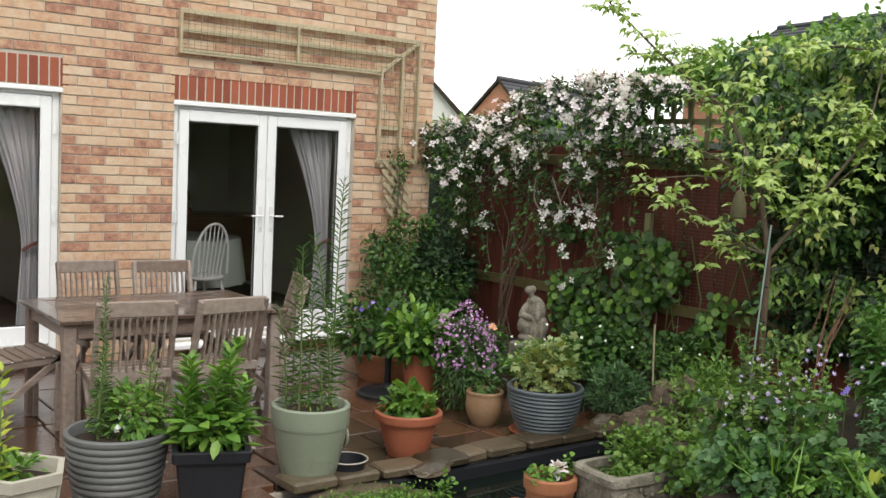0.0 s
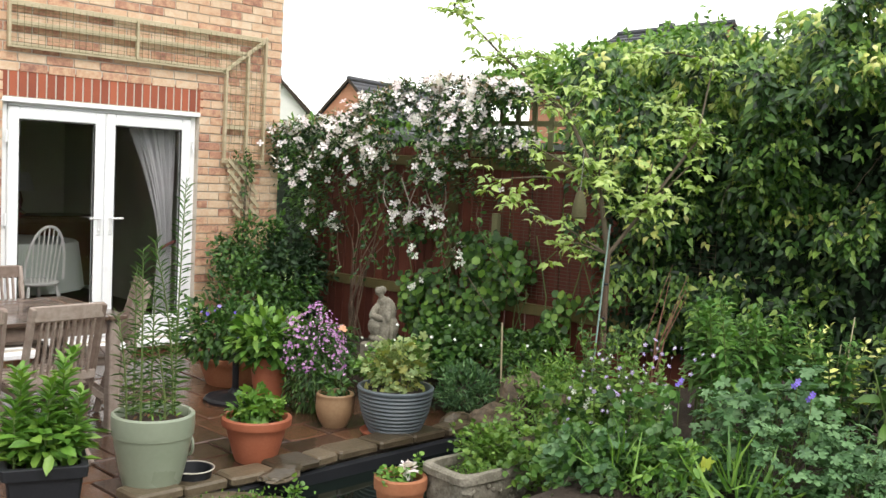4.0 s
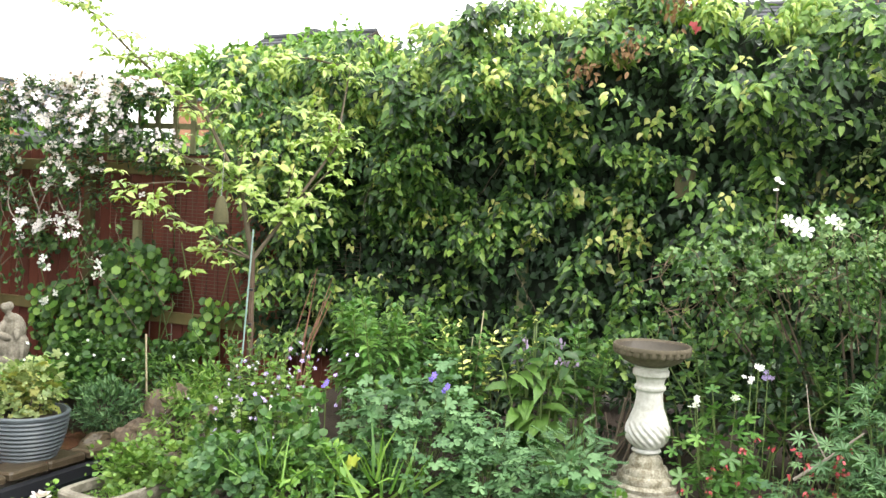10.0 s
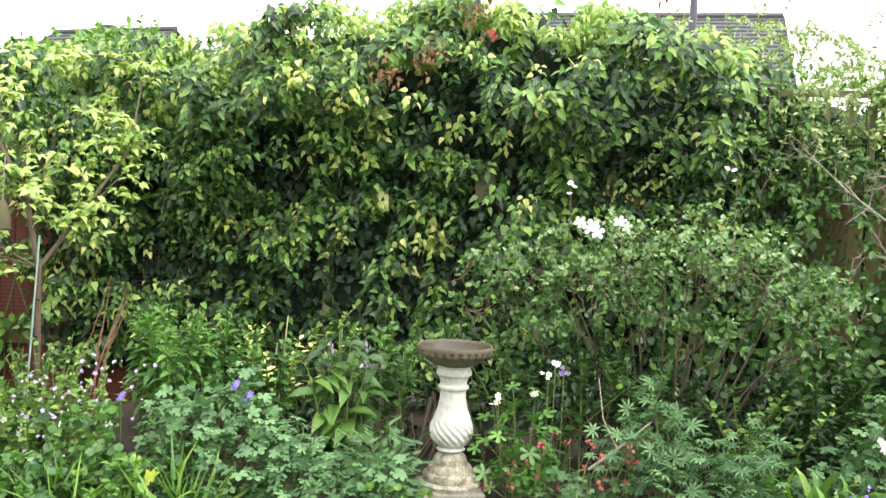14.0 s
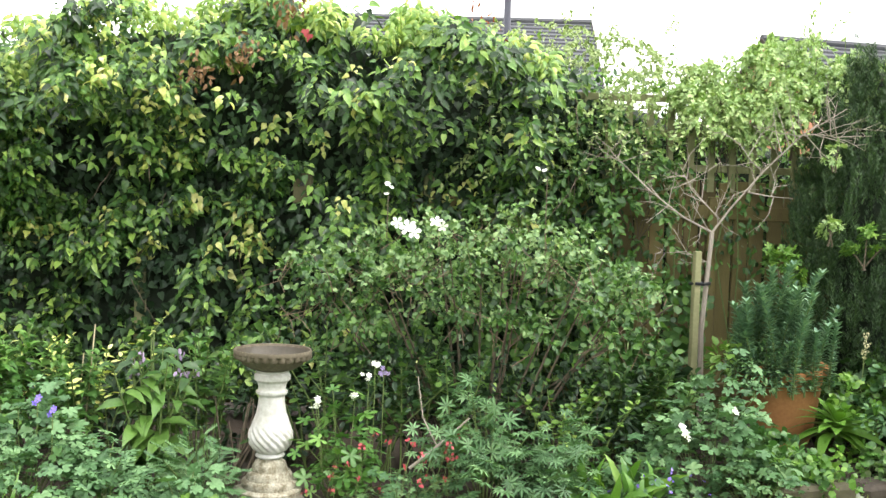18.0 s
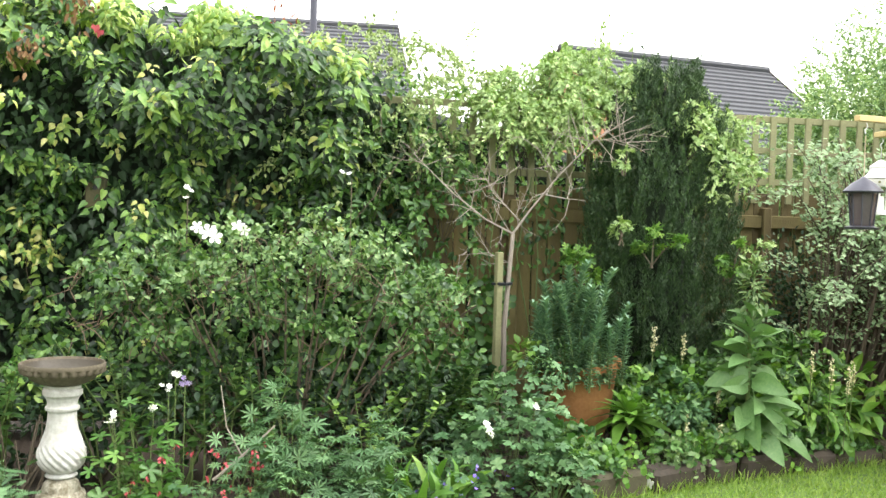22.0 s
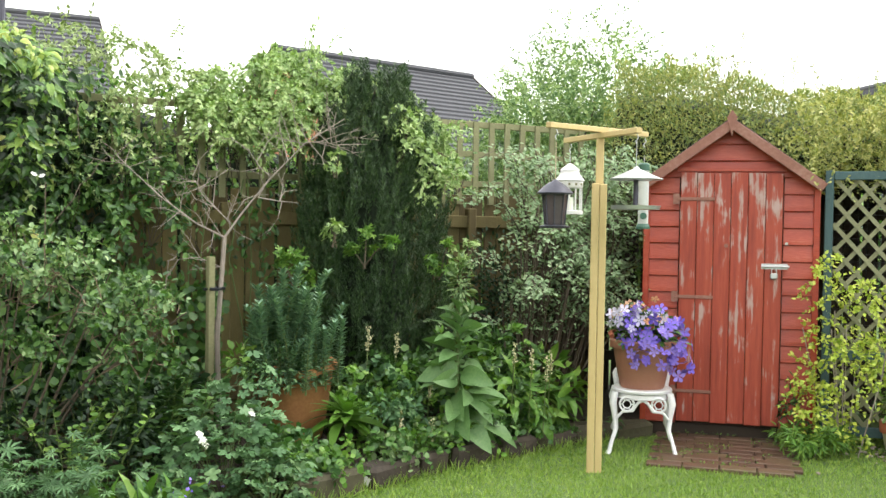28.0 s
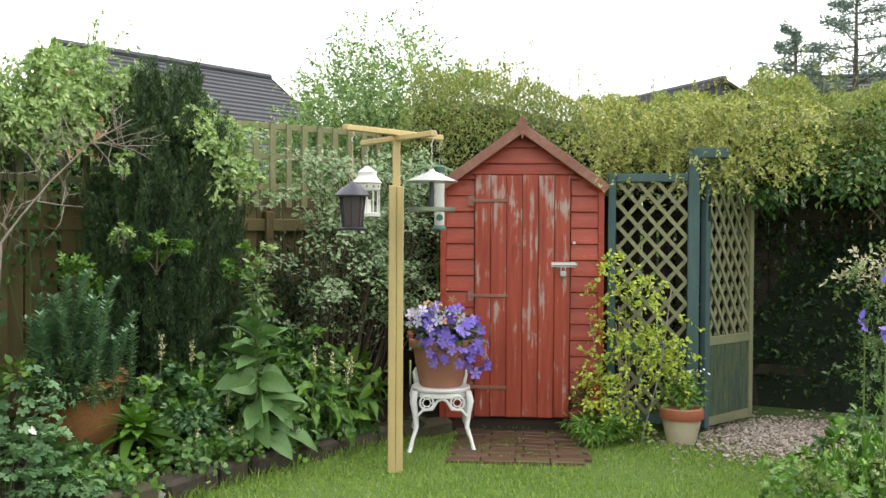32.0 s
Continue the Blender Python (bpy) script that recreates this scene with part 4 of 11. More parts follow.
def build_ivy():
    t = thing("ivy_hedge", (0, 0, 0), "dense variegated green and cream ivy hedge over the fence", "ivy")
    groups = {"dark": [], "cream": [], "mid": []}
    for k in range(9500):
        y = RNG.uniform(-0.75, 4.45)
        u = RNG.random() ** 0.85
        z = 0.15 + u * (ivy_top(y) - 0.2)
        hole = noise.noise((y * 2.3, z * 2.9, 1.0)) + 0.6 * noise.noise((y * 6.0, z * 7.0, 4.0))
        if (hole < 0.16 * (1 - smooth(1.5, 2.3, y)) + 0.08 * (1 - smooth(0.6, 1.2, z)) and RNG.random() < 0.9) or y > 4.15 + 0.3 * RNG.random():
            continue
        if ((y - 1.42) / 0.34) ** 2 + ((z - 2.10) / 0.13) ** 2 < 1 and RNG.random() < 0.85:
            continue
        patch = noise.noise((y * 1.5, z * 1.9, 5.0))
        p = ivy_face(y, z) + np.array((RNG.uniform(-0.07, 0.16), 0, 0))
        sprig = noise.noise((y * 5.2, z * 5.8, 12.0))
        share = 0.03 + 0.85 * smooth(0.10, 0.30, sprig) * (0.2 + 0.8 * smooth(-0.1, 0.2, patch)) * (0.25 + 0.75 * smooth(0.6, 1.6, y)) * (0.15 + 0.85 * smooth(0.6, 1.2, z))
        r = RNG.random()
        # Low leaves are mostly dark ones: overhang shade put into the leaf colours.
        groups["cream" if r < share else "mid" if r < share + 0.08 + (0.14 + 0.30 * u) * (0.2 + 0.8 * smooth(1.2, 2.4, y)) * smooth(0.5, 1.3, z) else "dark"].append(p)
    for key, mat, size, k, shape in (("dark", IVY_LEAF, (0.042, 0.072), 7, HEART), ("mid", MID_LEAF, (0.038, 0.066), 7, HEART), ("cream", IVY_CREAM, (0.042, 0.072), 6, DROOP)):
        hanging_tufts("foliage", mat, np.array(groups[key]), k, size, t, {"cream": "cream-variegated hanging ivy sprays"}.get(key, ""), shape)
    # young growth hanging from the crest in tiers
    m = 2900
    y = RNG.uniform(-0.35, 4.2, m)
    v = RNG.random(m) ** 1.2
    B = np.array([(fence_x(a) - RNG.uniform(-0.25, 0.5) - 0.18 * c, a, ivy_top(a) + 0.10 * noise.noise((a * 4, 0, 2)) - (0.20 + 0.42 * smooth(0.9, 2.4, a)) * c) for a, c in zip(y, v)])
    B = B[[noise.noise((q[1] * 3.4, q[2] * 4.4, 6.0)) > -0.05 for q in B]]
    hanging_tufts("young_foliage", IVY_TOP, B, 7, (0.045, 0.08), t, "bright young ivy shoots along the crest", DROOP, 0.55)
    # Backing leaves in the darkest tint: painted shade behind the ivy's face.
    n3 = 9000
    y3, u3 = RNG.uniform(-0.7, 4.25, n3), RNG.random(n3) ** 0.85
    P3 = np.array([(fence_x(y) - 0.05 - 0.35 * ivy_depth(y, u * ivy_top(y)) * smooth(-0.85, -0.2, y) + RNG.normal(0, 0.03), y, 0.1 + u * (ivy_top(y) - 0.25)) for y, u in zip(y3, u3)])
    foliage("foliage", DARK_AND_SHADE_LEAF, P3, jit(n3, 0.45) + np.array((-0.2, 0, -0.8)), jit(n3, 0.4) + np.array((-1, 0, 0.3)), RNG.uniform(0.04, 0.07, n3), HEART, t)
    # Near-black sheet behind the leaves: the ivy's inner shade, painted.
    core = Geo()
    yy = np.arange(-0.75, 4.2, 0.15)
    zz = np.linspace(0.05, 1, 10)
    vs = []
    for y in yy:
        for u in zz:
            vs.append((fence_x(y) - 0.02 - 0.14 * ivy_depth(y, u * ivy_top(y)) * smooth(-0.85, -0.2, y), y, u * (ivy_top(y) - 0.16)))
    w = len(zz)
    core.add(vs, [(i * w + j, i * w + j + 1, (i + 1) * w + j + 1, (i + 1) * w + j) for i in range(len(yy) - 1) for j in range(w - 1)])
    part("painted_shade_core", core, MATS["inner_shade_black"], t, smooth=True)
    gs = Geo()
    for k in range(26):
        y = RNG.uniform(-0.8, 4.0)
        z = RNG.uniform(0.6, 2.1)
        pts, p, lean = [], Vector((fence_x(y) - 0.03 - ivy_depth(y, z), y, z)), RNG.normal(0, 0.03)
        for s in range(7):
            pts.append(p.copy())
            p += Vector((RNG.normal(0, 0.012), lean + RNG.normal(0, 0.012), -RNG.uniform(0.03, 0.08)))
        gs.tube(pts, [0.0028] * 6 + [0.0015], 4)
    part("stem", gs, BARK, t, "bare brown ivy runners", kind="stuff")
    return t


# Almost black colour that stands for shade inside dense foliage.
surface("inner_shade_black", [(0.2, (0.005, 0.010, 0.004)), (0.8, (0.012, 0.022, 0.009))], 0.95, 12, 60, 0.8)
build_ivy()

# ---------------------------------------------------------------- pots and what grows in them
TERRACOTTA = surface("terracotta", [(0.0, (0.22, 0.06, 0.03)), (0.5, (0.33, 0.10, 0.05)), (1.0, (0.43, 0.16, 0.09))], 0.6, 5, 60, 0.15)
OLD_TERRACOTTA = surface("mossy_terracotta", [(0.0, (0.16, 0.12, 0.05)), (0.4, (0.34, 0.13, 0.06)), (1.0, (0.46, 0.22, 0.12))], 0.8, 7, 60, 0.3)
SAGE = surface("sage_glaze", [(0.0, (0.22, 0.26, 0.19)), (1.0, (0.30, 0.34, 0.26))], 0.3, 4, 40, 0.05)
SLATE_GLAZE = surface("slate_grey_plastic", [(0.0, (0.10, 0.105, 0.105)), (1.0, (0.17, 0.178, 0.178))], 0.5, 4, 60, 0.08)
TAN_GLAZE = surface("tan_stoneware", [(0.0, (0.14, 0.08, 0.042)), (0.5, (0.29, 0.18, 0.10)), (1.0, (0.43, 0.30, 0.18))], 0.35, 6, 50, 0.08)
CONCRETE = surface("lichened_concrete", [(0.0, (0.06, 0.055, 0.04)), (0.42, (0.17, 0.155, 0.12)), (0.6, (0.28, 0.26, 0.21)), (1.0, (0.46, 0.44, 0.38))], 0.9, 14, 70, 1.0)
STONE_PALE = surface("pale_cast_stone", [(0.0, (0.36, 0.33, 0.27)), (1.0, (0.55, 0.53, 0.46))], 0.85, 7, 60, 0.4)


def rim_pot(t, r, h, material, rim=0.08, foot=0.72, lip=1.12, label="", ribs=0, belly=0.0, sides=56):
    """A round pot with a thick rolled rim, a hollow and soil."""
    prof = []
    n = ribs * 4 if ribs else 12
    for i in range(n + 1):
        u = i / n
        q = r / lip * (foot + (1 - foot) * u ** 0.8) + belly * math.sin(u * math.pi) * r
        if ribs:
            q += 0.009 * (r / 0.2) * abs(math.sin(u * math.pi * ribs)) - 0.004
        prof.append((q, u * (h - rim)))
    prof += [(r * 0.985, h - rim + 0.004), (r, h - rim * 0.6), (r, h - 0.008), (r - 0.008, h), (r - 0.022, h - 0.002), (r - 0.028, h - 0.012), (r * 0.84, h - 0.05)]
    body = part("pot", Geo().lathe([(prof[0][0] * 0.9, 0)] + prof, sides), material, t, label, smooth=True)
    part("soil", Geo().lathe([(0.01, h - 0.06), (r * 0.86, h - 0.05), (r * 0.5, h - 0.03), (0.01, h - 0.025)], 28), SOIL, t, "dark potting soil", smooth=True)
    return body


def lily_stems(t, spots, h, material, leaf, n=90, z0=0.0, wide=1.0, lean=0.08, tip=None, taper=0.6):
    """Upright stems ringed all the way with narrow leaves."""
    for (x, y, hh) in spots:
        st = Geo()
        lx, ly = RNG.normal(0, lean), RNG.normal(0, lean)
        H = h * hh
        pts = [(x + lx * u * u * H, y + ly * u * u * H, z0 + u * H) for u in np.linspace(0, 1, 5)]
        st.tube(pts, [0.006, 0.006, 0.005, 0.004, 0.002], 5)
        part("stem", st, STEM_GREEN, t)
        k = int(n * hh)
        u = np.linspace(0.06, 1.0, k)
        a = np.arange(k) * 2.4
        P = np.stack([x + lx * u * u * H, y + ly * u * u * H, z0 + u * H], 1)
        A = np.stack([np.cos(a), np.sin(a), 0.35 + 0.9 * u ** 3], 1) + jit(k, 0.16)
        foliage("foliage", material, P, A, np.tile((0, 0, 1.0), (k, 1)) - A * 0.2, leaf * (1 - taper * u ** 2) * RNG.uniform(0.8, 1.15, k), LANCE, t, wide=wide)


def leaf_tuft(t, name, material, c, r, n, size, shape=OVATE, up=0.5, wide=1.0, lump=0.4, droop=0.2):
    P, D = blob(n, c, r, 0.7, lump)
    return foliage(name, material, P, D * 0.8 + jit(len(P), 0.35) + np.array((0, 0, 0.15 - droop)), D * 0.5 + np.array((0, 0, up + 0.3)) + jit(len(P), 0.25), size * RNG.uniform(0.6, 1.2, len(P)), shape, t, wide=wide)


def flowers(t, material, P, D, size, shape=FLOWER5, name="flower"):
    ax = jit(len(P), 1.0)
    return foliage(name, material, P - 0.0 * D, ax, D, size * RNG.uniform(0.75, 1.2, len(P)), shape, t)


Z = PATIO_Z
# grey ribbed pot with tall lilies and a daisy
t = thing("grey_ribbed_pot", (1.40, 4.42, Z), "slate-grey ribbed pot with leafy lilies standing on the patio", "plant pot")
rim_pot(t, 0.235, 0.43, SLATE_GLAZE, 0.035, 0.68, 1.02, ribs=12)
lily_stems(t, [(-0.06, 0.05, 1.0), (-0.10, -0.03, 0.62), (-0.02, 0.1, 0.5)], 0.74, GREY_LEAF, 0.07, 120, 0.38, 0.6)
leaf_tuft(t, "foliage", FRESH_LEAF, (0.06, -0.02, 0.50), (0.17, 0.16, 0.13), 420, 0.05, OVATE)
lily_stems(t, [(0.12, -0.04, 0.55), (0.16, 0.0, 0.42), (0.18, -0.08, 0.36)], 0.74, PALE_LEAF, 0.085, 60, 0.38, 0.9)
P, D = blob(6, (0.02, -0.1, 0.47), (0.1, 0.06, 0.04))
flowers(t, WHITE_PETAL, P, np.tile((-0.3, -0.6, 0.7), (len(P), 1)), 0.032)

# black square planter
t = thing("black_square_planter", (1.74, 4.16, Z), "glossy black square planter with leafy green lilies on the patio", "plant pot", rz=-22)
gp = Geo()
a, b, h = 0.12, 0.158, 0.39
lv = [(a, 0), (b - 0.005, h - 0.05), (b + 0.012, h - 0.05), (b + 0.016, h - 0.004), (b + 0.012, h), (b - 0.012, h), (b - 0.02, h - 0.06)]
for q, z in lv:
    c = 0.012
    gp.v += [(q - c, -q, z), (q, -q + c, z), (q, q - c, z), (q - c, q, z), (-q + c, q, z), (-q, q - c, z), (-q, -q + c, z), (-q + c, -q, z)]
for i in range(len(lv) - 1):
    for k in range(8):
        gp.f.append((i * 8 + k, i * 8 + (k + 1) % 8, i * 8 + 8 + (k + 1) % 8, i * 8 + 8 + k))
gp.f.append(tuple(range(7, -1, -1)))
part("pot", gp, BLACK_PLASTIC, t)
part("soil", Geo().box((-b + 0.02, -b + 0.02, h - 0.08), (b - 0.02, b - 0.02, h - 0.05)), SOIL, t)
lily_stems(t, [(-0.10, 0.02, 0.9), (0.0, -0.06, 0.8), (0.08, 0.04, 0.95), (0.12, -0.05, 0.7), (-0.05, 0.09, 0.85), (0.04, 0.1, 1.0), (-0.12, -0.08, 0.6)], 0.46, FRESH_LEAF, 0.105, 60, 0.36, 1.6, 0.12, taper=0.35)
leaf_tuft(t, "foliage", FRESH_LEAF, (0, 0, 0.47), (0.15, 0.15, 0.09), 260, 0.085, OVATE)

# sage pot
t = thing("sage_green_pot", (2.48, 4.55, Z), "sage green round pot with tall feathery lilies on the patio", "plant pot")
rim_pot(t, 0.21, 0.40, SAGE, 0.105, 0.68, 1.04)
part("band", Geo().lathe([(0.192, 0.282), (0.205, 0.288), (0.205, 0.298), (0.195, 0.304)], 56), SAGE, t, smooth=True)
part("ring_handle", Geo().tube([(0.186 + 0.012, -0.045 * math.sin(q) - 0.02, 0.2 + 0.055 * math.cos(q)) for q in np.linspace(0, 2 * math.pi, 20)], 0.008, 8), SAGE, t)
lily_stems(t, [(0.10, -0.02, 1.0), (0.15, 0.05, 1.32), (-0.1, -0.05, 0.95), (0.0, 0.03, 0.75)], 0.92, MATS["bright_perennial_leaf"], 0.085, 100, 0.36, 0.24, 0.09, taper=0.3)
lily_stems(t, [(-0.14, 0.02, 0.6), (0.02, -0.08, 0.45), (-0.06, 0.1, 0.82)], 0.92, GREY_LEAF, 0.08, 90, 0.36, 0.24, 0.09, taper=0.3)
leaf_tuft(t, "foliage", FRESH_LEAF, (0.02, -0.02, 0.42), (0.12, 0.12, 0.05), 60, 0.04, LANCE)
P, D = blob(16, (0, 0, 0.375), (0.14, 0.14, 0.01))
foliage("fallen_leaf", DEAD_LEAF, P, jit(len(P)), np.tile((0, 0, 1.0), (len(P), 1)), 0.035, OVATE, t)

# bright terracotta pot
t = thing("terracotta_pot", (3.18, 4.63, Z), "bright terracotta pot with a crinkled green plant on the patio", "plant pot")
rim_pot(t, 0.20, 0.26, TERRACOTTA, 0.055, 0.66, 1.16)
leaf_tuft(t, "foliage", FRESH_LEAF, (0, 0, 0.29), (0.15, 0.15, 0.12), 190, 0.085, LOBED)
# blue-grey ribbed pot
t = thing("blue_grey_ribbed_pot", (4.23, 4.59, Z), "blue-grey ribbed pot with a yellow-green shrub near the pond edge", "plant pot")
rim_pot(t, 0.25, 0.31, surface("blue_grey_plastic", [(0.0, (0.075, 0.092, 0.105)), (1.0, (0.125, 0.15, 0.165))], 0.4, 4, 60, 0.08), 0.03, 0.62, 1.04, ribs=11, belly=0.05)
leaf_tuft(t, "foliage", PALE_LEAF, (0.02, 0.02, 0.43), (0.21, 0.20, 0.19), 230, 0.075, LOBED, lump=0.4)
leaf_tuft(t, "foliage", OLIVE_LEAF, (0.02, 0.02, 0.40), (0.20, 0.19, 0.17), 220, 0.07, LOBED, lump=0.4)
for k in range(9):
    a = k * 0.7
    part("stem", Geo().tube([(0.05 * math.cos(a), 0.05 * math.sin(a), 0.24), (0.12 * math.cos(a), 0.12 * math.sin(a), 0.4)], [0.005, 0.003], 5), BARK, t)
dsh = thing("terracotta_saucer", (4.17, 4.57, Z), "terracotta saucer on the patio", "saucer")
part("dish", Geo().lathe([(0.165, 0), (0.19, 0.03), (0.182, 0.03), (0.158, 0.008), (0.02, 0.008)], 40), TERRACOTTA, dsh, smooth=True)
# tan stoneware pot
t = thing("tan_stoneware_pot", (4.01, 4.93, Z), "rounded tan stoneware pot with a young plant on the patio", "plant pot")
rim_pot(t, 0.125, 0.225, TAN_GLAZE, 0.03, 0.62, 1.02, belly=0.16)
leaf_tuft(t, "foliage", MID_LEAF, (0, 0, 0.27), (0.10, 0.10, 0.08), 120, 0.05, OVATE)
# tall terracotta pot
t = thing("tall_terracotta_pot", (3.98, 5.62, Z), "tall square-shouldered terracotta pot with lush green leaves", "plant pot")
rim_pot(t, 0.15, 0.36, TERRACOTTA, 0.06, 0.7, 1.12)
leaf_tuft(t, "foliage", FRESH_LEAF, (-0.02, 0, 0.48), (0.24, 0.22, 0.16), 420, 0.10, OVATE)
leaf_tuft(t, "foliage", MID_LEAF, (-0.02, 0, 0.42), (0.22, 0.22, 0.12), 260, 0.10, OVATE)
# purple flowers
t = thing("purple_flowering_plant", (4.10, 5.28, Z), "bushy plant smothered in small purple flowers on the patio", "plant")
leaf_tuft(t, "foliage", MID_LEAF, (0, 0, 0.34), (0.22, 0.22, 0.34), 1700, 0.055, LANCE, droop=0.5)
P, D = blob(560, (0.0, 0, 0.42), (0.23, 0.23, 0.30), 0.12, 0.3, -0.35)
flowers(t, PURPLE_PETAL, P, D + np.array((-0.3, -0.4, 0.2)), 0.024)
part("stem", Geo().tube([(0, 0, 0), (0.02, 0, 0.3)], [0.012, 0.006]), STEM_GREEN, t)
# black dish
t = thing("black_bowl", (2.69, 4.50, Z), "shallow black plastic bowl with a pale rim on the patio", "bowl")
part("bowl", Geo().lathe([(0.09, 0), (0.105, 0.07), (0.112, 0.072), (0.112, 0.078), (0.1, 0.078), (0.085, 0.015), (0.01, 0.012)], 40), BLACK_PLASTIC, t, smooth=True)
part("rim", Geo().tube([(0.112 * math.cos(q), 0.112 * math.sin(q), 0.078) for q in np.linspace(0, 2 * math.pi, 40)], 0.004, 6), STONE_PALE, t)
# terracotta trough behind
t = thing("terracotta_bowl_planter", (4.15, 6.35, Z), "wide terracotta bowl planted with blue-flowered foliage", "plant pot")
rim_pot(t, 0.26, 0.22, OLD_TERRACOTTA, 0.05, 0.75, 1.08)
leaf_tuft(t, "foliage", MID_LEAF, (-0.1, 0, 0.42), (0.36, 0.32, 0.22), 1200, 0.065, OVATE)
P, D = blob(26, (-0.1, 0, 0.45), (0.36, 0.32, 0.2), 0.1)
flowers(t, VIOLET_PETAL, P, D, 0.035)
# parasol base
t = thing("parasol_base", (3.86, 5.86, Z), "black cast parasol base with an empty pole socket", "parasol base")
part("base_plate", Geo().lathe([(0.215, 0), (0.22, 0.02), (0.20, 0.035), (0.17, 0.03), (0.11, 0.045), (0.05, 0.06), (0.03, 0.09), (0.02, 0.09)], 40, None, lambda a, r, z: 1 + 0.02 * math.sin(a * 10) * (z < 0.04)), BLACK_PLASTIC, t, smooth=True)
part("pole", Geo().tube([(0, 0, 0.05), (0, 0, 0.40)], 0.024, 16), BLACK_PLASTIC, t)
# white hexagonal planter
t = thing("white_hexagonal_planter", (0.93, 4.28, Z), "pale cast stone hexagonal planter with arched panels and a yellow-green shrub", "plant pot", rz=12)
gp = Geo().lathe([(0.13, 0), (0.15, 0.02), (0.19, 0.30), (0.21, 0.31), (0.215, 0.36), (0.185, 0.36), (0.175, 0.30)], 6)
part("pot", gp, STONE_PALE, t)
for k in range(6):
    m = pose(0, 0, 0, 0, 0, 60 * k + 30) @ pose(0.151, 0, 0.15, 0, 8, 0)
    arch = Geo().tube([m @ Vector((0, 0.055 * math.cos(q), 0.05 + 0.07 * math.sin(q))) for q in np.linspace(0, math.pi, 10)] + [m @ Vector((0, -0.055, -0.09))], 0.008, 6)
    part("arch_moulding", arch, STONE_PALE, t)
part("soil", Geo().lathe([(0.17, 0.30), (0.01, 0.32)], 6), SOIL, t)
leaf_tuft(t, "foliage", FRESH_LEAF, (-0.05, 0, 0.36), (0.14, 0.14, 0.05), 150, 0.05, OVATE)
lily_stems(t, [(-0.14, 0.05, 1.0), (-0.1, -0.06, 0.8), (-0.02, 0.08, 0.9), (-0.16, -0.02, 1.1)], 0.50, LIME_LEAF, 0.085, 26, 0.32, 1.9, 0.3, taper=0.2)

# ---------------------------------------------------------------- table and chairs
def build_table():
    x0, x1, y0, y1 = 1.46, 2.86, 5.55, 6.45
    t = thing("garden_table", ((x0 + x1) / 2, (y0 + y1) / 2, Z), "weathered teak garden table, its top dark with rain", "table")
    w, d = (x1 - x0) / 2, (y1 - y0) / 2
    h = 0.735
    for s in (-1, 1):
        part("end_rail", Geo().box((s * w - (0.12 if s > 0 else 0), -d, h - 0.028), (s * w + (0 if s > 0 else 0.12), d, h), None, 0.005), TEAK_TOP, t)
    for s in (-1, 1):
        part("side_rail", Geo().box((-w + 0.122, s * d - (0.1 if s > 0 else 0), h - 0.028), (w - 0.122, s * d + (0 if s > 0 else 0.1), h), None, 0.005), TEAK_TOP, t)
    n = 7
    span = 2 * d - 0.204
    for i in range(n):
        a = -d + 0.102 + span * i / n
        part("slat", Geo().box((-w + 0.122, a + 0.003, h - 0.024), (w - 0.122, a + span / n - 0.003, h - 0.004), None, 0.004), TEAK_TOP, t)
    for s in (-1, 1):
        part("apron", Geo().box((-w + 0.11, s * (d - 0.06) - 0.011, h - 0.115), (w - 0.11, s * (d - 0.06) + 0.011, h - 0.03), None, 0.003), TEAK, t)
        part("apron", Geo().box((s * (w - 0.06) - 0.011, -d + 0.11, h - 0.115), (s * (w - 0.06) + 0.011, d - 0.11, h - 0.03), None, 0.003), TEAK, t)
    for a in (-1, 1):
        for b in (-1, 1):
            part("leg", Geo().box((a * (w - 0.065) - 0.034, b * (d - 0.065) - 0.034, 0), (a * (w - 0.065) + 0.034, b * (d - 0.065) + 0.034, h - 0.03), None, 0.006), TEAK, t)


build_table()


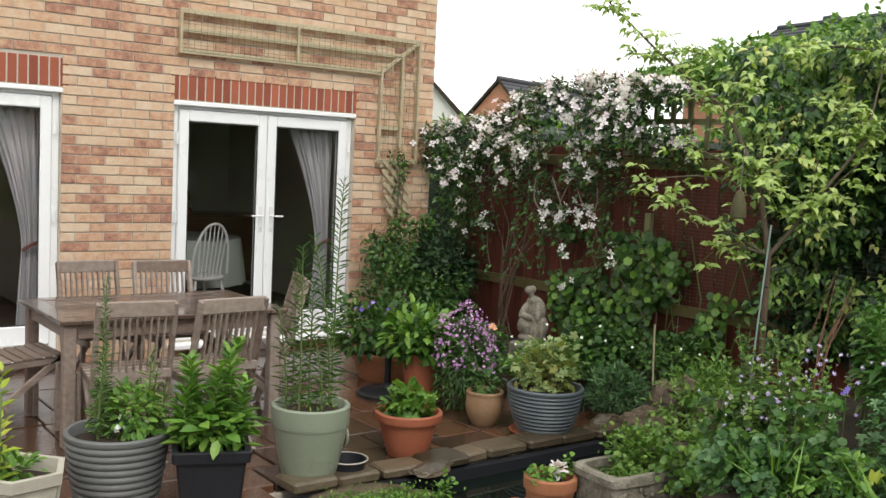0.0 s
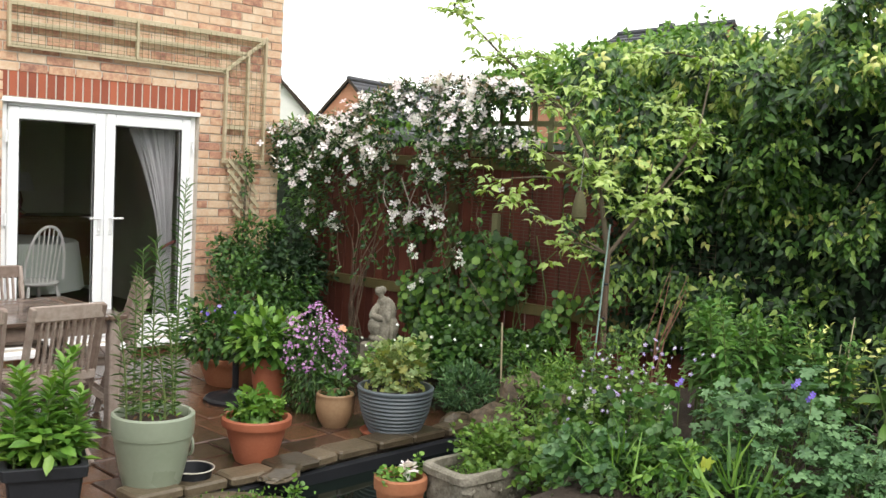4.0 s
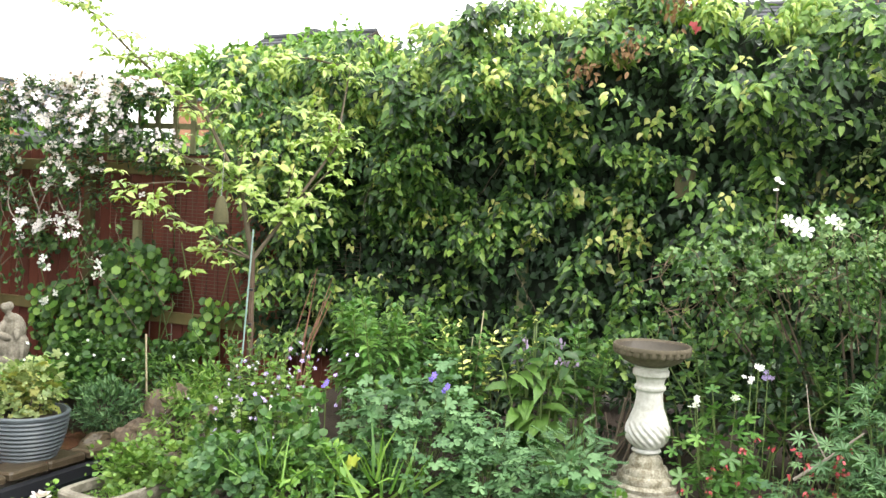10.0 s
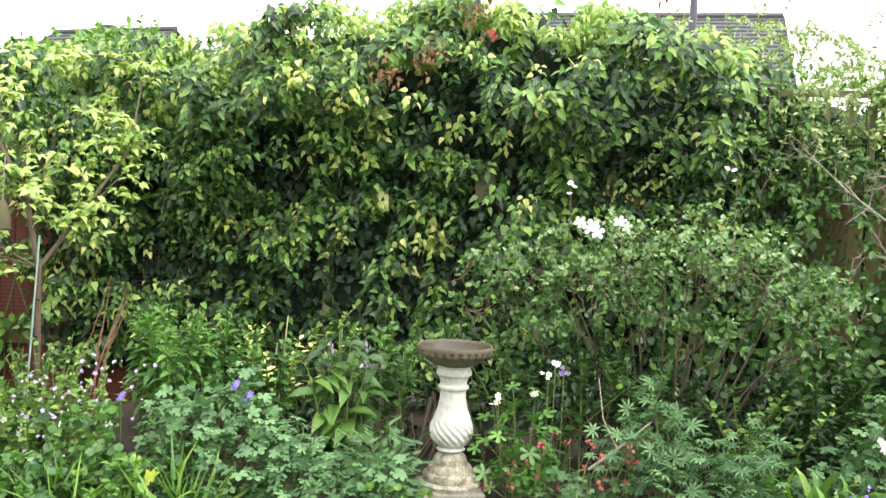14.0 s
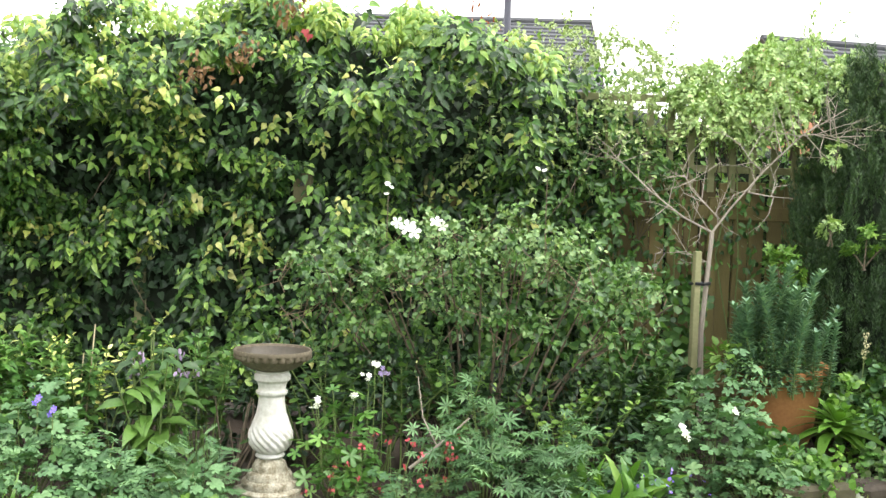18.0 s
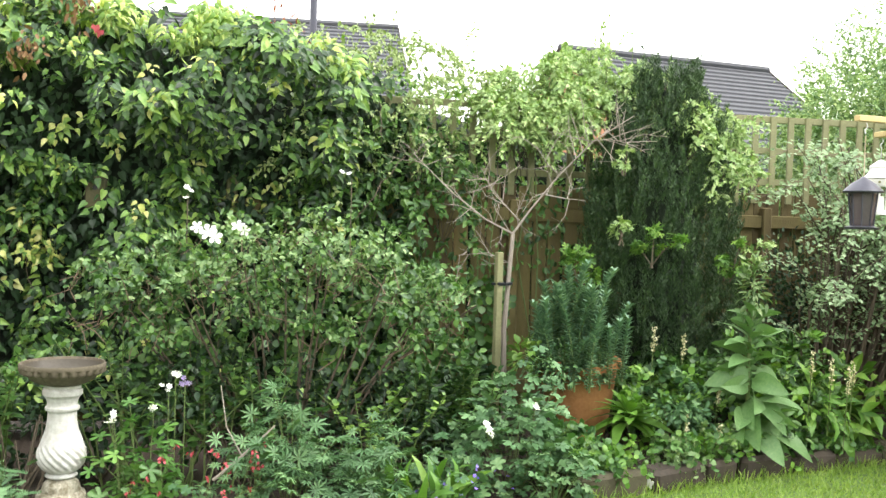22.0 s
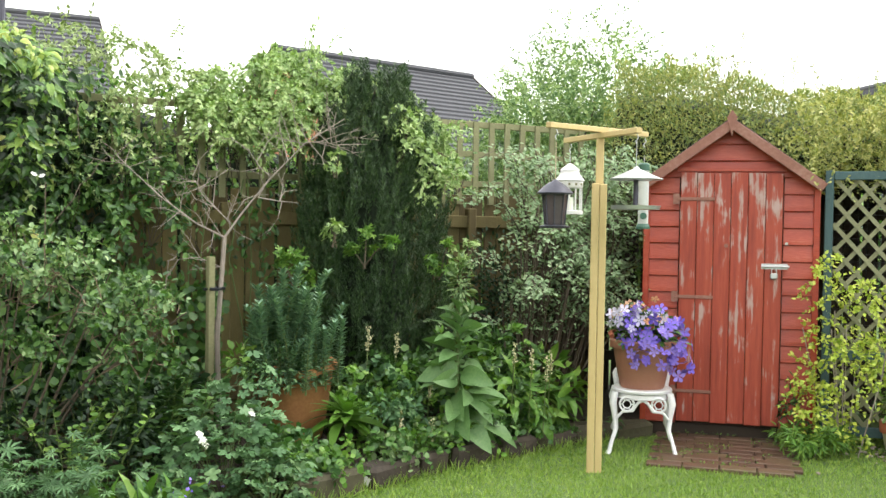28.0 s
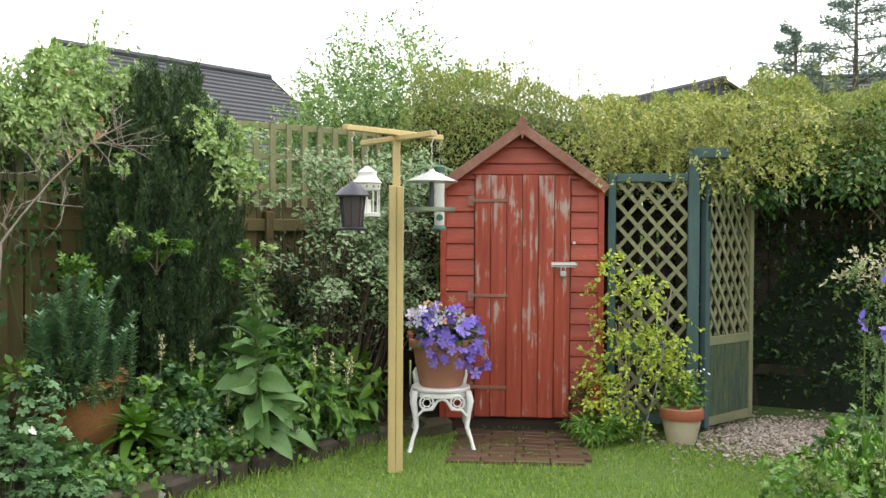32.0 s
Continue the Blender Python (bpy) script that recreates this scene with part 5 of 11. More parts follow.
def build_garden_chair():
    t = thing("garden_chair", (0, 0, 0), "weathered grey teak folding garden chair with slatted seat and back", "chair", "chairs round the garden table")
    w = 0.198
    lean = 0.13
    for s in (-1, 1):
        part("back_leg", Geo().bar((s * w, 0.12, 0.0), (s * w, 0.24 + lean, 0.90), 0.026, 0.045, 0, 0.004), TEAK, t)
        part("front_leg", Geo().bar((s * (w - 0.03), 0.34, 0.0), (s * (w - 0.03), -0.22, 0.44), 0.024, 0.04, 0, 0.004), TEAK, t)
        part("seat_rail", Geo().bar((s * (w - 0.03), -0.24, 0.43), (s * (w - 0.03), 0.22, 0.40), 0.024, 0.04, 0, 0.004), TEAK, t)
        part("front_post", Geo().bar((s * (w - 0.005), -0.2, 0.0), (s * (w - 0.005), -0.2, 0.42), 0.026, 0.036, 0, 0.004), TEAK, t)
    part("top_rail", Geo().bar((-w, 0.235 + lean, 0.865), (w, 0.235 + lean, 0.865), 0.028, 0.085, 0, 0.006), TEAK, t)
    part("bottom_rail", Geo().bar((-w, 0.29, 0.50), (w, 0.29, 0.50), 0.026, 0.05, 0, 0.004), TEAK, t)
    for i in range(9):
        x = -w + 0.05 + i * (2 * w - 0.1) / 8
        part("back_slat", Geo().bar((x, 0.29, 0.51), (x, 0.235 + lean, 0.84), 0.012, 0.026, 0, 0.002), TEAK, t)
    for i in range(8):
        y = -0.23 + i * 0.06
        z = 0.452 - 0.004 * i
        part("seat_slat", Geo().box((-w + 0.01, y, z), (w - 0.01, y + 0.05, z + 0.016), None, 0.003), TEAK, t)
    part("stretcher", Geo().bar((-w, 0.10, 0.16), (w, 0.10, 0.16), 0.02, 0.03, 0, 0.003), TEAK, t)
    return t


first_chair = build_garden_chair()
first_chair.matrix_world = pose(2.22, 5.40, Z, 0, 0, 184)
for x, y, rz in ((1.76, 5.43, 173), (2.03, 6.58, 0), (2.50, 6.48, -4), (2.76, 5.95, -108), (1.36, 6.15, 95)):
    copy_thing(first_chair, pose(x, y, Z, 0, 0, rz))


# ---------------------------------------------------------------- pond, coping, trough, stones
def build_pond():
    m, n, l, b = nodes_of("pond_water")
    b.inputs["Base Color"].default_value = (0.006, 0.010, 0.008, 1)
    b.inputs["Roughness"].default_value = 0.03
    ns = n.new("ShaderNodeTexNoise")
    ns.inputs["Scale"].default_value = 5
    bp = n.new("ShaderNodeBump")
    bp.inputs["Strength"].default_value = 0.06
    l.new(ns.outputs[0], bp.inputs["Height"])
    l.new(bp.outputs[0], b.inputs["Normal"])
    wt = Geo().box((2.25, 3.5, -0.75), (5.0, 4.38, -0.475))
    setting("water", wt, m, "still dark garden pond water")
    t = thing("pond_edging", (0, 0, 0), "uneven row of weathered coping stones along the pond", "stone edging")
    x = 2.28
    k = 0
    while x < 4.75:
        w = random.uniform(0.16, 0.33)
        st = Geo().box((0.004, 0, -0.055), (w - 0.006, random.uniform(0.17, 0.22), 0.0), None, 0.012)
        vs = []
        for p in st.v:
            q = Vector(p)
            q += Vector((0.012 * noise.noise(q * 9 + Vector((x, 0, 0))), 0.016 * noise.noise(q * 8 + Vector((0, x, 3))), 0.008 * noise.noise(q * 12 + Vector((0, 5, x)))))
            vs.append(tuple(q))
        st.v = vs
        ob = part("coping_stone", st, COPING, t)
        ob.matrix_local = pose(x, 4.34 + random.uniform(-0.015, 0.015), Z + 0.035 + random.uniform(-0.006, 0.008), random.uniform(-2, 2), random.uniform(-1.5, 1.5), random.uniform(-4, 4))
        x += w
        k += 1
    ln = Geo().box((2.25, 4.30, -0.75), (4.85, 4.36, -0.41))
    setting("pond_wall", ln, MATS["black_plastic"], "black pond liner below the coping")


build_pond()


def rock(name, at, r, label, material, seed=0, rz=0.0, group=""):
    """An uneven boulder."""
    bm = bmesh.new()
    bmesh.ops.create_icosphere(bm, subdivisions=4, radius=1)
    cuts = [Vector((math.sin(seed * 3 + k * 2.4) * 1.0, math.cos(seed * 2 + k * 2.4), math.sin(seed + k * 1.7) * 0.8)).normalized() for k in range(9)]
    for v in bm.verts:
        p = v.co.copy()
        for cut in cuts:
            over = p.dot(cut) - 0.78
            if over > 0:
                p -= cut * over * 0.9
        q = 1 + 0.26 * noise.noise(p * 1.3 + Vector((seed, 0, 0))) + 0.1 * noise.noise(p * 3.5 + Vector((0, seed, 0))) + 0.05 * noise.noise(p * 9 + Vector((0, 0, seed)))
        v.co = Vector((p.x * r[0], p.y * r[1], p.z * r[2])) * q
    me = bpy.data.meshes.new(name)
    bm.to_mesh(me)
    bm.free()
    me.materials.append(material)
    me.polygons.foreach_set("use_smooth", [True] * len(me.polygons))
    me.set_sharp_from_angle(angle=radians(16))
    ob = new(name, me)
    ob.matrix_world = pose(*at, 0, 0, rz)
    return tagged(ob, label, "stone", group)


BOULDER = surface("brown_boulder", [(0.2, (0.025, 0.02, 0.014)), (0.5, (0.10, 0.072, 0.046)), (0.8, (0.24, 0.18, 0.115))], 0.7, 14, 60, 0.9)
rock("boulder", (4.66, 4.12, -0.27), (0.16, 0.13, 0.13), "rounded brown boulder beside the pond waterfall", BOULDER, 1, group="pond boulders")
rock("boulder", (5.02, 4.26, -0.26), (0.14, 0.16, 0.20), "dark wet boulder behind the waterfall", BOULDER, 4, group="pond boulders")
rock("boulder", (4.90, 4.02, -0.02), (0.16, 0.10, 0.065), "pale flat stone capping the waterfall", BOULDER, 7, 25, group="pond boulders")
rock("boulder", (4.94, 3.84, -0.22), (0.13, 0.11, 0.18), "tan boulder at the waterfall's side", BOULDER, 9, group="pond boulders")
rock("boulder", (4.72, 4.50, -0.36), (0.14, 0.10, 0.07), "small flat stone at the patio corner", COPING, 12, group="pond boulders")
rock("flat_stone", (2.62, 4.18, -0.42), (0.34, 0.22, 0.05), "flat mossy slab at the pond's corner", COPING, 15)
rock("flat_stone", (3.10, 4.28, -0.36), (0.16, 0.09, 0.035), "loose flat stone lying on the coping", COPING, 18)
rock("flat_stone", (2.35, 3.9, -0.45), (0.32, 0.3, 0.06), "mossy slab beside the pond", COPING, 22)
wf = thing("waterfall", (4.80, 4.03, -0.47), "thin trickle of water falling between pond stones", "waterfall")
wg = Geo()
for k in range(3):
    x = 0.02 * k
    wg.tube([(x, 0.02 * k, 0.36), (x - 0.02, -0.02, 0.3), (x - 0.03, -0.03, 0.0)], [0.004, 0.003, 0.003], 6)
m, n, l, b = nodes_of("falling_water")
b.inputs["Transmission Weight"].default_value = 0.9
b.inputs["Roughness"].default_value = 0.05
b.inputs["IOR"].default_value = 1.33
part("trickle", wg, m, wf)


def build_trough():
    t = thing("stone_trough", (3.66, 3.28, -0.46), "rough lichened concrete trough planted with low greenery beside the pond", "planter", rz=-4)
    w, d, h = 0.31, 0.165, 0.33
    gt = Geo()
    lv = [(0.90 + 0.08 * q / 9, (h - 0.06) * q / 9) for q in range(10)] + [(0.99, h - 0.05), (1.04, h - 0.045), (1.05, h - 0.01), (1.02, h), (0.90, h), (0.88, h - 0.04)]
    for k, z in lv:
        q = []
        for s in range(96):
            a = 2 * math.pi * s / 96
            c, sn = math.cos(a), math.sin(a)
            e = (abs(c) ** 8 + abs(sn) ** 8) ** (-1 / 8)
            bumpy = 0.02 * noise.noise((c * e * 7, sn * e * 4, z * 18)) + 0.012 * noise.noise((c * e * 16, sn * e * 9, z * 40)) if z < h - 0.05 else 0.003 * noise.noise((c * 9, sn * 9, z * 16))
            q.append(((w * k + bumpy) * c * e, (d * (k if k > 0.93 else k - 0.08) + bumpy) * sn * e, z))
        gt.v += q
    for i in range(len(lv) - 1):
        for k in range(96):
            gt.f.append((i * 96 + k, i * 96 + (k + 1) % 96, i * 96 + 96 + (k + 1) % 96, i * 96 + 96 + k))
    part("basin", gt, CONCRETE, t, smooth=True)
    part("soil", Geo().box((-w * 0.86, -d * 0.78, h - 0.09), (w * 0.86, d * 0.78, h - 0.045)), SOIL, t)
    pr = Geo()
    for k in range(46):
        x, z = RNG.uniform(-w * 0.9, w * 0.9), RNG.uniform(0.03, h - 0.07)
        pr.lathe([(0.006, -0.012), (0.016, -0.004), (0.014, 0.006), (0.004, 0.010)], 6, pose(x, -d * (0.86 + 0.1 * z / h) - 0.004, z, 90, 0, RNG.uniform(0, 90)))
    part("pebble", pr, CONCRETE, t, "pebbles set in the rough face", kind="stuff")
    leaf_tuft(t, "foliage", YELLOW_GREEN_LEAF, (0.08, 0.03, h + 0.04), (0.24, 0.14, 0.14), 1500, 0.03, ROUND, lump=0.6)
    leaf_tuft(t, "moss", FRESH_LEAF, (-0.14, -0.02, h - 0.04), (0.14, 0.12, 0.03), 900, 0.014, OVATE)


build_trough()
t = thing("small_terracotta_pot", (3.26, 3.50, -0.46), "mossy terracotta pot with one pale pink bloom beside the pond", "plant pot")
rim_pot(t, 0.135, 0.27, OLD_TERRACOTTA, 0.07, 0.72, 1.1)
leaf_tuft(t, "foliage", FRESH_LEAF, (-0.03, 0, 0.27), (0.10, 0.09, 0.03), 130, 0.035, ROUND)
leaf_tuft(t, "foliage", FRESH_LEAF, (0.11, -0.02, 0.31), (0.03, 0.03, 0.05), 40, 0.03, ROUND)
P, D = blob(40, (0.03, -0.02, 0.30), (0.03, 0.03, 0.025), 0.5)
foliage("flower", PINK_WHITE, P, D, D + np.array((0, 0, 0.5)), 0.035, ROUND, t, "pale pink double flower")
m1 = thing("moss_mat", (2.55, 4.05, -0.42), "bright green moss growing over the slabs", "moss")
P = np.stack([RNG.normal(0, 0.16, 2600), RNG.normal(0, 0.08, 2600), np.abs(RNG.normal(0.03, 0.012, 2600))], 1)
foliage("foliage", FRESH_LEAF, P, jit(2600) + np.array((0, 0, 0.8)), jit(2600) + np.array((0, 0, 1)), 0.022, OVATE, m1, kind="stuff")
t = thing("water_plant", (3.02, 4.05, -0.53), "small leafy plant rising from the pond water", "plant")
leaf_tuft(t, "foliage", FRESH_LEAF, (0, 0, 0.12), (0.05, 0.05, 0.1), 90, 0.035, ROUND)
part("stem", Geo().tube([(0, 0, 0), (0, 0, 0.15)], 0.004, 5), STEM_GREEN, t)
t = thing("lily_pads", (3.45, 3.85, -0.47), "dark lily pads floating on the pond", "water lily")
for k in range(5):
    part("pad", Geo().lathe([(0.01, 0.002), (0.04 + 0.01 * (k % 3), 0.003), (0.04 + 0.01 * (k % 3), 0.005), (0.01, 0.006)], 16, pose(RNG.uniform(-0.12, 0.12), RNG.uniform(-0.06, 0.06), 0)), MATS["red_brown_young_leaf"], t)


# ---------------------------------------------------------------- kneeling statue, one plain cast
def build_statue():
    bm = bmesh.new()

    def ball(c, r, rot=(0, 0, 0)):
        g0 = bmesh.ops.create_icosphere(bm, subdivisions=3, radius=1)
        mm = pose(*c, *rot) @ Matrix.Diagonal((*r, 1))
        for v in g0["verts"]:
            v.co = mm @ v.co

    ball((0, 0, 0.04), (0.115, 0.105, 0.045))
    ball((0.02, 0.02, 0.13), (0.105, 0.095, 0.12))
    ball((-0.03, -0.03, 0.14), (0.075, 0.085, 0.09), (15, 0, 0))
    ball((0.02, 0.02, 0.25), (0.082, 0.066, 0.12), (6, 6, 0))
    ball((0.01, 0.0, 0.335), (0.068, 0.046, 0.045))
    ball((-0.05, -0.045, 0.27), (0.028, 0.03, 0.085), (-30, 18, 0))
    ball((0.07, -0.03, 0.27), (0.027, 0.03, 0.09), (-22, -12, 0))
    ball((0.0, -0.08, 0.215), (0.055, 0.028, 0.028), (0, 10, 0))
    ball((-0.015, -0.02, 0.385), (0.024, 0.024, 0.03))
    ball((-0.03, -0.035, 0.42), (0.031, 0.035, 0.038), (28, -12, 0))
    ball((-0.015, -0.005, 0.428), (0.033, 0.033, 0.034))
    for k in range(7):
        a = -2.4 + 0.55 * k
        ball((0.02 + 0.085 * math.cos(a), 0.075 * math.sin(a), 0.10), (0.016, 0.016, 0.10), (0, 4, 0))
    me = bpy.data.meshes.new("garden_statue")
    bm.to_mesh(me)
    bm.free()
    me.materials.append(CONCRETE)
    ob = new("garden_statue", me)
    ob.matrix_world = pose(5.20, 5.80, -0.08, 0, 0, -75)
    md = ob.modifiers.new("cast", "REMESH")
    md.mode = "VOXEL"
    md.voxel_size = 0.007
    md.use_smooth_shade = True
    tagged(ob, "weathered grey stone figure kneeling on a plinth in the flower bed", "statue")
    pl = thing("statue_plinth", (5.20, 5.80, -0.30), "rough stone plinth under the statue", "plinth")
    part("block", Geo().box((-0.13, -0.13, 0), (0.13, 0.13, 0.225), None, 0.015), CONCRETE, pl)


build_statue()

# ---------------------------------------------------------------- climbers on the fence by the house
CLEMATIS_BARK = surface("stringy_brown_bark", [(0.2, (0.09, 0.06, 0.04)), (0.8, (0.24, 0.17, 0.12))], 0.9, 14, 90, 0.7)
PETAL4 = ([(0, 0, 0)] + [(r * math.cos(a), r * math.sin(a), 0.06 if r > 0.3 else 0.02) for q in range(4) for r, a in ((0.34, q * 1.571 - 0.60), (0.50, q * 1.571 - 0.22), (0.50, q * 1.571 + 0.22), (0.34, q * 1.571 + 0.60))],
          [(0, 4 * q + k + 1, 4 * q + k + 2) for q in range(4) for k in (0, 1, 2)])


leafy("bronze_leaf", [(0.0, (0.12, 0.07, 0.05)), (0.5, (0.22, 0.15, 0.08)), (1.0, (0.34, 0.24, 0.16))], 0.5, 0.25)


def build_clematis():
    t = thing("clematis", (0, 0, 0), "sprawling pink-white clematis in full bloom over the red fence", "climber")
    n = 9000
    y = RNG.uniform(4.85, 7.78, n)
    top = np.interp(y, [4.85, 5.5, 6.1, 6.6, 7.0, 7.8], [2.0, 2.08, 2.08, 1.96, 1.82, 1.66])
    low = np.interp(y, [5.0, 5.6, 6.2, 7.0, 7.8], [1.25, 0.85, 0.6, 0.55, 0.45])
    u = RNG.random(n) ** 0.62
    z = low + (top - low) * u
    out = 0.12 + 0.30 * np.sin(np.clip(u, 0, 1) * 2.6) + RNG.normal(0, 0.07, n) + 0.1 * np.sin(y * 5 + z * 4)
    fx = np.array([fence_x(v) for v in y])
    P = np.stack([fx - out, y, z], 1)
    gap = np.array([noise.noise((p[1] * 3, p[2] * 3, 4)) for p in P])
    keep = (gap > -0.28 + 0.42 * (1 - u)) | (u > 0.75)
    P, u = P[keep], u[keep]
    n = len(P)
    D = np.tile((-0.8, 0, 0.3), (n, 1)) + jit(n, 0.5)
    dk = RNG.random(n) < 0.22
    foliage("foliage", DARK_AND_SHADE_LEAF, P[dk], D[dk] + np.array((0, 0, -0.5)), D[dk] + np.array((0, 0, 0.5)), RNG.uniform(0.035, 0.07, dk.sum()), OVATE, t)
    foliage("foliage", MID_LEAF, P[~dk], D[~dk] + np.array((0, 0, -0.5)), D[~dk] + np.array((0, 0, 0.5)), RNG.uniform(0.035, 0.07, (~dk).sum()), OVATE, t)
    P2, k = P[::3], len(P[::3])
    foliage("foliage", DARK_AND_SHADE_LEAF, P2 + jit(k, 0.03), jit(k, 0.7), jit(k, 0.5) + np.array((-0.5, 0, 0.5)), RNG.uniform(0.03, 0.055, k), LANCE, t, wide=1.4)
    w = u ** 2.2 * 0.93 + 0.07
    pick = RNG.random(n) < w * 0.17 * (0.5 + 1.0 * (gap[keep] > 0.0))
    F = P[pick] + np.array((-0.05, 0, 0.02))
    k = len(F)
    foliage("flower", PINK_WHITE, F, jit(k), np.tile((-0.6, -0.6, 0.4), (k, 1)) + jit(k, 0.3), RNG.uniform(0.055, 0.088, k), PETAL4, t, "pale pink four-petalled blooms", wide=1.0)
    h = np.flatnonzero(RNG.random(n) < 0.25 * u ** 3)
    foliage("foliage", MATS["bronze_leaf"], P[h] + np.array((-0.04, 0, 0.03)), jit(len(h), 0.6) + np.array((-0.3, 0, 0.5)), jit(len(h), 0.5) + np.array((-0.5, 0, 0.5)), RNG.uniform(0.025, 0.05, len(h)), LANCE, t, "bronze young leaves and buds", wide=1.5)
    bunch = RNG.integers(0, k, 16)
    B = np.vstack([F[b] + jit(5, 0.045) + np.array((-0.03, 0, 0)) for b in bunch])
    foliage("flower", PINK_WHITE, B, jit(len(B)), np.tile((-0.75, -0.25, 0.45), (len(B), 1)) + jit(len(B), 0.35), RNG.uniform(0.045, 0.07, len(B)), PETAL4, t)
    for k in range(8):
        yb = 6.9 + RNG.normal(0, 0.06)
        yt = RNG.uniform(5.7, 7.4)
        rise, ph, amp = RNG.uniform(1.35, 1.8), RNG.uniform(0, 6.3), RNG.uniform(0.05, 0.16)
        pts = []
        for v in np.linspace(0, 1, 14):
            yy = yb + (yt - yb) * v ** 2 + amp * math.sin(v * 8 + ph) * v ** 0.7
            pts.append((fence_x(yy) - 0.16 - 0.12 * v + 0.06 * math.sin(v * 9 + ph), yy, -0.3 + v * rise + 0.05 * math.sin(v * 13 + ph)))
        part("stem", Geo().tube(pts, list(np.linspace(0.009, 0.0035, 14)), 6), CLEMATIS_BARK, t, "twisted bare brown stem")
    for k in range(16):
        yb, top = RNG.uniform(5.15, 7.3), RNG.uniform(0.9, 1.4)
        n2, ph, sw = 12, RNG.uniform(0, 6.3), RNG.normal(0, 0.25)
        fall = RNG.uniform(0.4, 0.9)
        pts = [(fence_x(yb) - 0.34 - 0.05 * math.sin(3 * v + ph), yb + sw * v * v + 0.05 * math.sin(6 * v + ph), top - fall * v) for v in np.linspace(0, 1, n2)]
        part("strand", Geo().tube(pts, 0.0028, 4), CLEMATIS_BARK, t)
        q = np.repeat(np.array(pts), 3, 0) + jit(3 * n2, 0.03)
        foliage("foliage", MID_LEAF, q, jit(len(q), 0.6) + np.array((-0.4, 0, -0.6)), jit(len(q), 0.4) + np.array((-0.7, -0.5, 0.4)), RNG.uniform(0.035, 0.06, len(q)), OVATE, t)
        if k % 2 == 0:
            q = np.array(pts[int(RNG.integers(6, 12))]) + jit(4, 0.03)
            foliage("flower", WHITE_PETAL, q, jit(4), np.tile((-0.6, -0.6, 0.4), (4, 1)) + jit(4, 0.3), RNG.uniform(0.055, 0.075, 4), PETAL4, t)
    for k in range(5):
        yb = RNG.uniform(5.4, 6.3)
        pts = [(fence_x(yb) - 0.4, yb + 0.12 * math.sin(2.2 * v + k), 1.25 - 0.55 * v + 0.25 * v * v) for v in np.linspace(0, 1, 6)]
        part("stem", Geo().tube(pts, 0.005, 5), BARK_PALE, t)
        q = np.array(pts[-1])
        F2 = q + jit(8, 0.05)
        foliage("flower", PINK_WHITE, F2, jit(8), np.tile((-0.75, -0.25, 0.45), (8, 1)) + jit(8, 0.35), RNG.uniform(0.05, 0.07, 8), PETAL4, t)


build_clematis()


def wall_vine(name, label, material, y0, y1, z0, z1, n, size, shape, out=(0.05, 0.25), dens=-0.1, sc=2.2, d=6.35, wide=1.0):
    """A climber flat against the side fence, with gaps."""
    t = thing(name, (0, 0, 0), label, "climber")
    y, z = RNG.uniform(y0, y1, n), RNG.uniform(z0, z1, n)
    keep = np.array([noise.noise((a * sc, b * sc, 9)) > dens + 0.5 * max(0.0, (b - z0) / (z1 - z0) - 0.6) for a, b in zip(y, z)])
    y, z = y[keep], z[keep]
    n = len(y)
    P = np.stack([[fence_x(v, d) for v in y] - RNG.uniform(*out, n), y, z], 1)
    D = np.tile((-1.0, -0.2, 0.3), (n, 1)) + jit(n, 0.35)
    foliage("foliage", material, P, jit(n, 0.5) + np.array((-0.3, 0, -0.8)), D, size * RNG.uniform(0.6, 1.2, n), shape, t, wide=wide)
    for k in range(5):
        yb = RNG.uniform(y0, y1)
        part("stem", Geo().tube([(fence_x(yb, d) - 0.08, yb, z0 - 0.1), (fence_x(yb, d) - 0.1, yb + RNG.normal(0, 0.1), (z0 + z1) / 2), (fence_x(yb, d) - 0.1, yb + RNG.normal(0, 0.2), z1)], 0.005, 5), STEM_GREEN, t)
    return t


wall_vine("broad_leaved_vine", "broad-leaved green vine on the red fence", MID_LEAF, 4.55, 6.25, -0.1, 0.85, 1700, 0.075, ROUND, (0.06, 0.3), -0.12)
wall_vine("broad_leaved_vine", "bright green vine sprays against the fence", FRESH_LEAF, 4.4, 6.2, 0.1, 0.75, 420, 0.075, ROUND, (0.15, 0.36), 0.0)
wall_vine("fence_foot_climber", "dark green climber at the fence foot", MID_LEAF, -1.4, 0.9, 0.1, 1.0, 2600, 0.065, ROUND, (0.05, 0.45), -0.2)
wall_vine("climbing_honeysuckle", "thin honeysuckle strands on the bare fence", MID_LEAF, -1.9, -0.7, 0.6, 1.65, 650, 0.055, OVATE, (0.05, 0.2), 0.0)
wall_vine("apple_side_climber", "loose climber behind the apple tree", FRESH_LEAF, 3.9, 4.7, 1.7, 2.3, 620, 0.065, OVATE, (0.0, 0.3), -0.1)

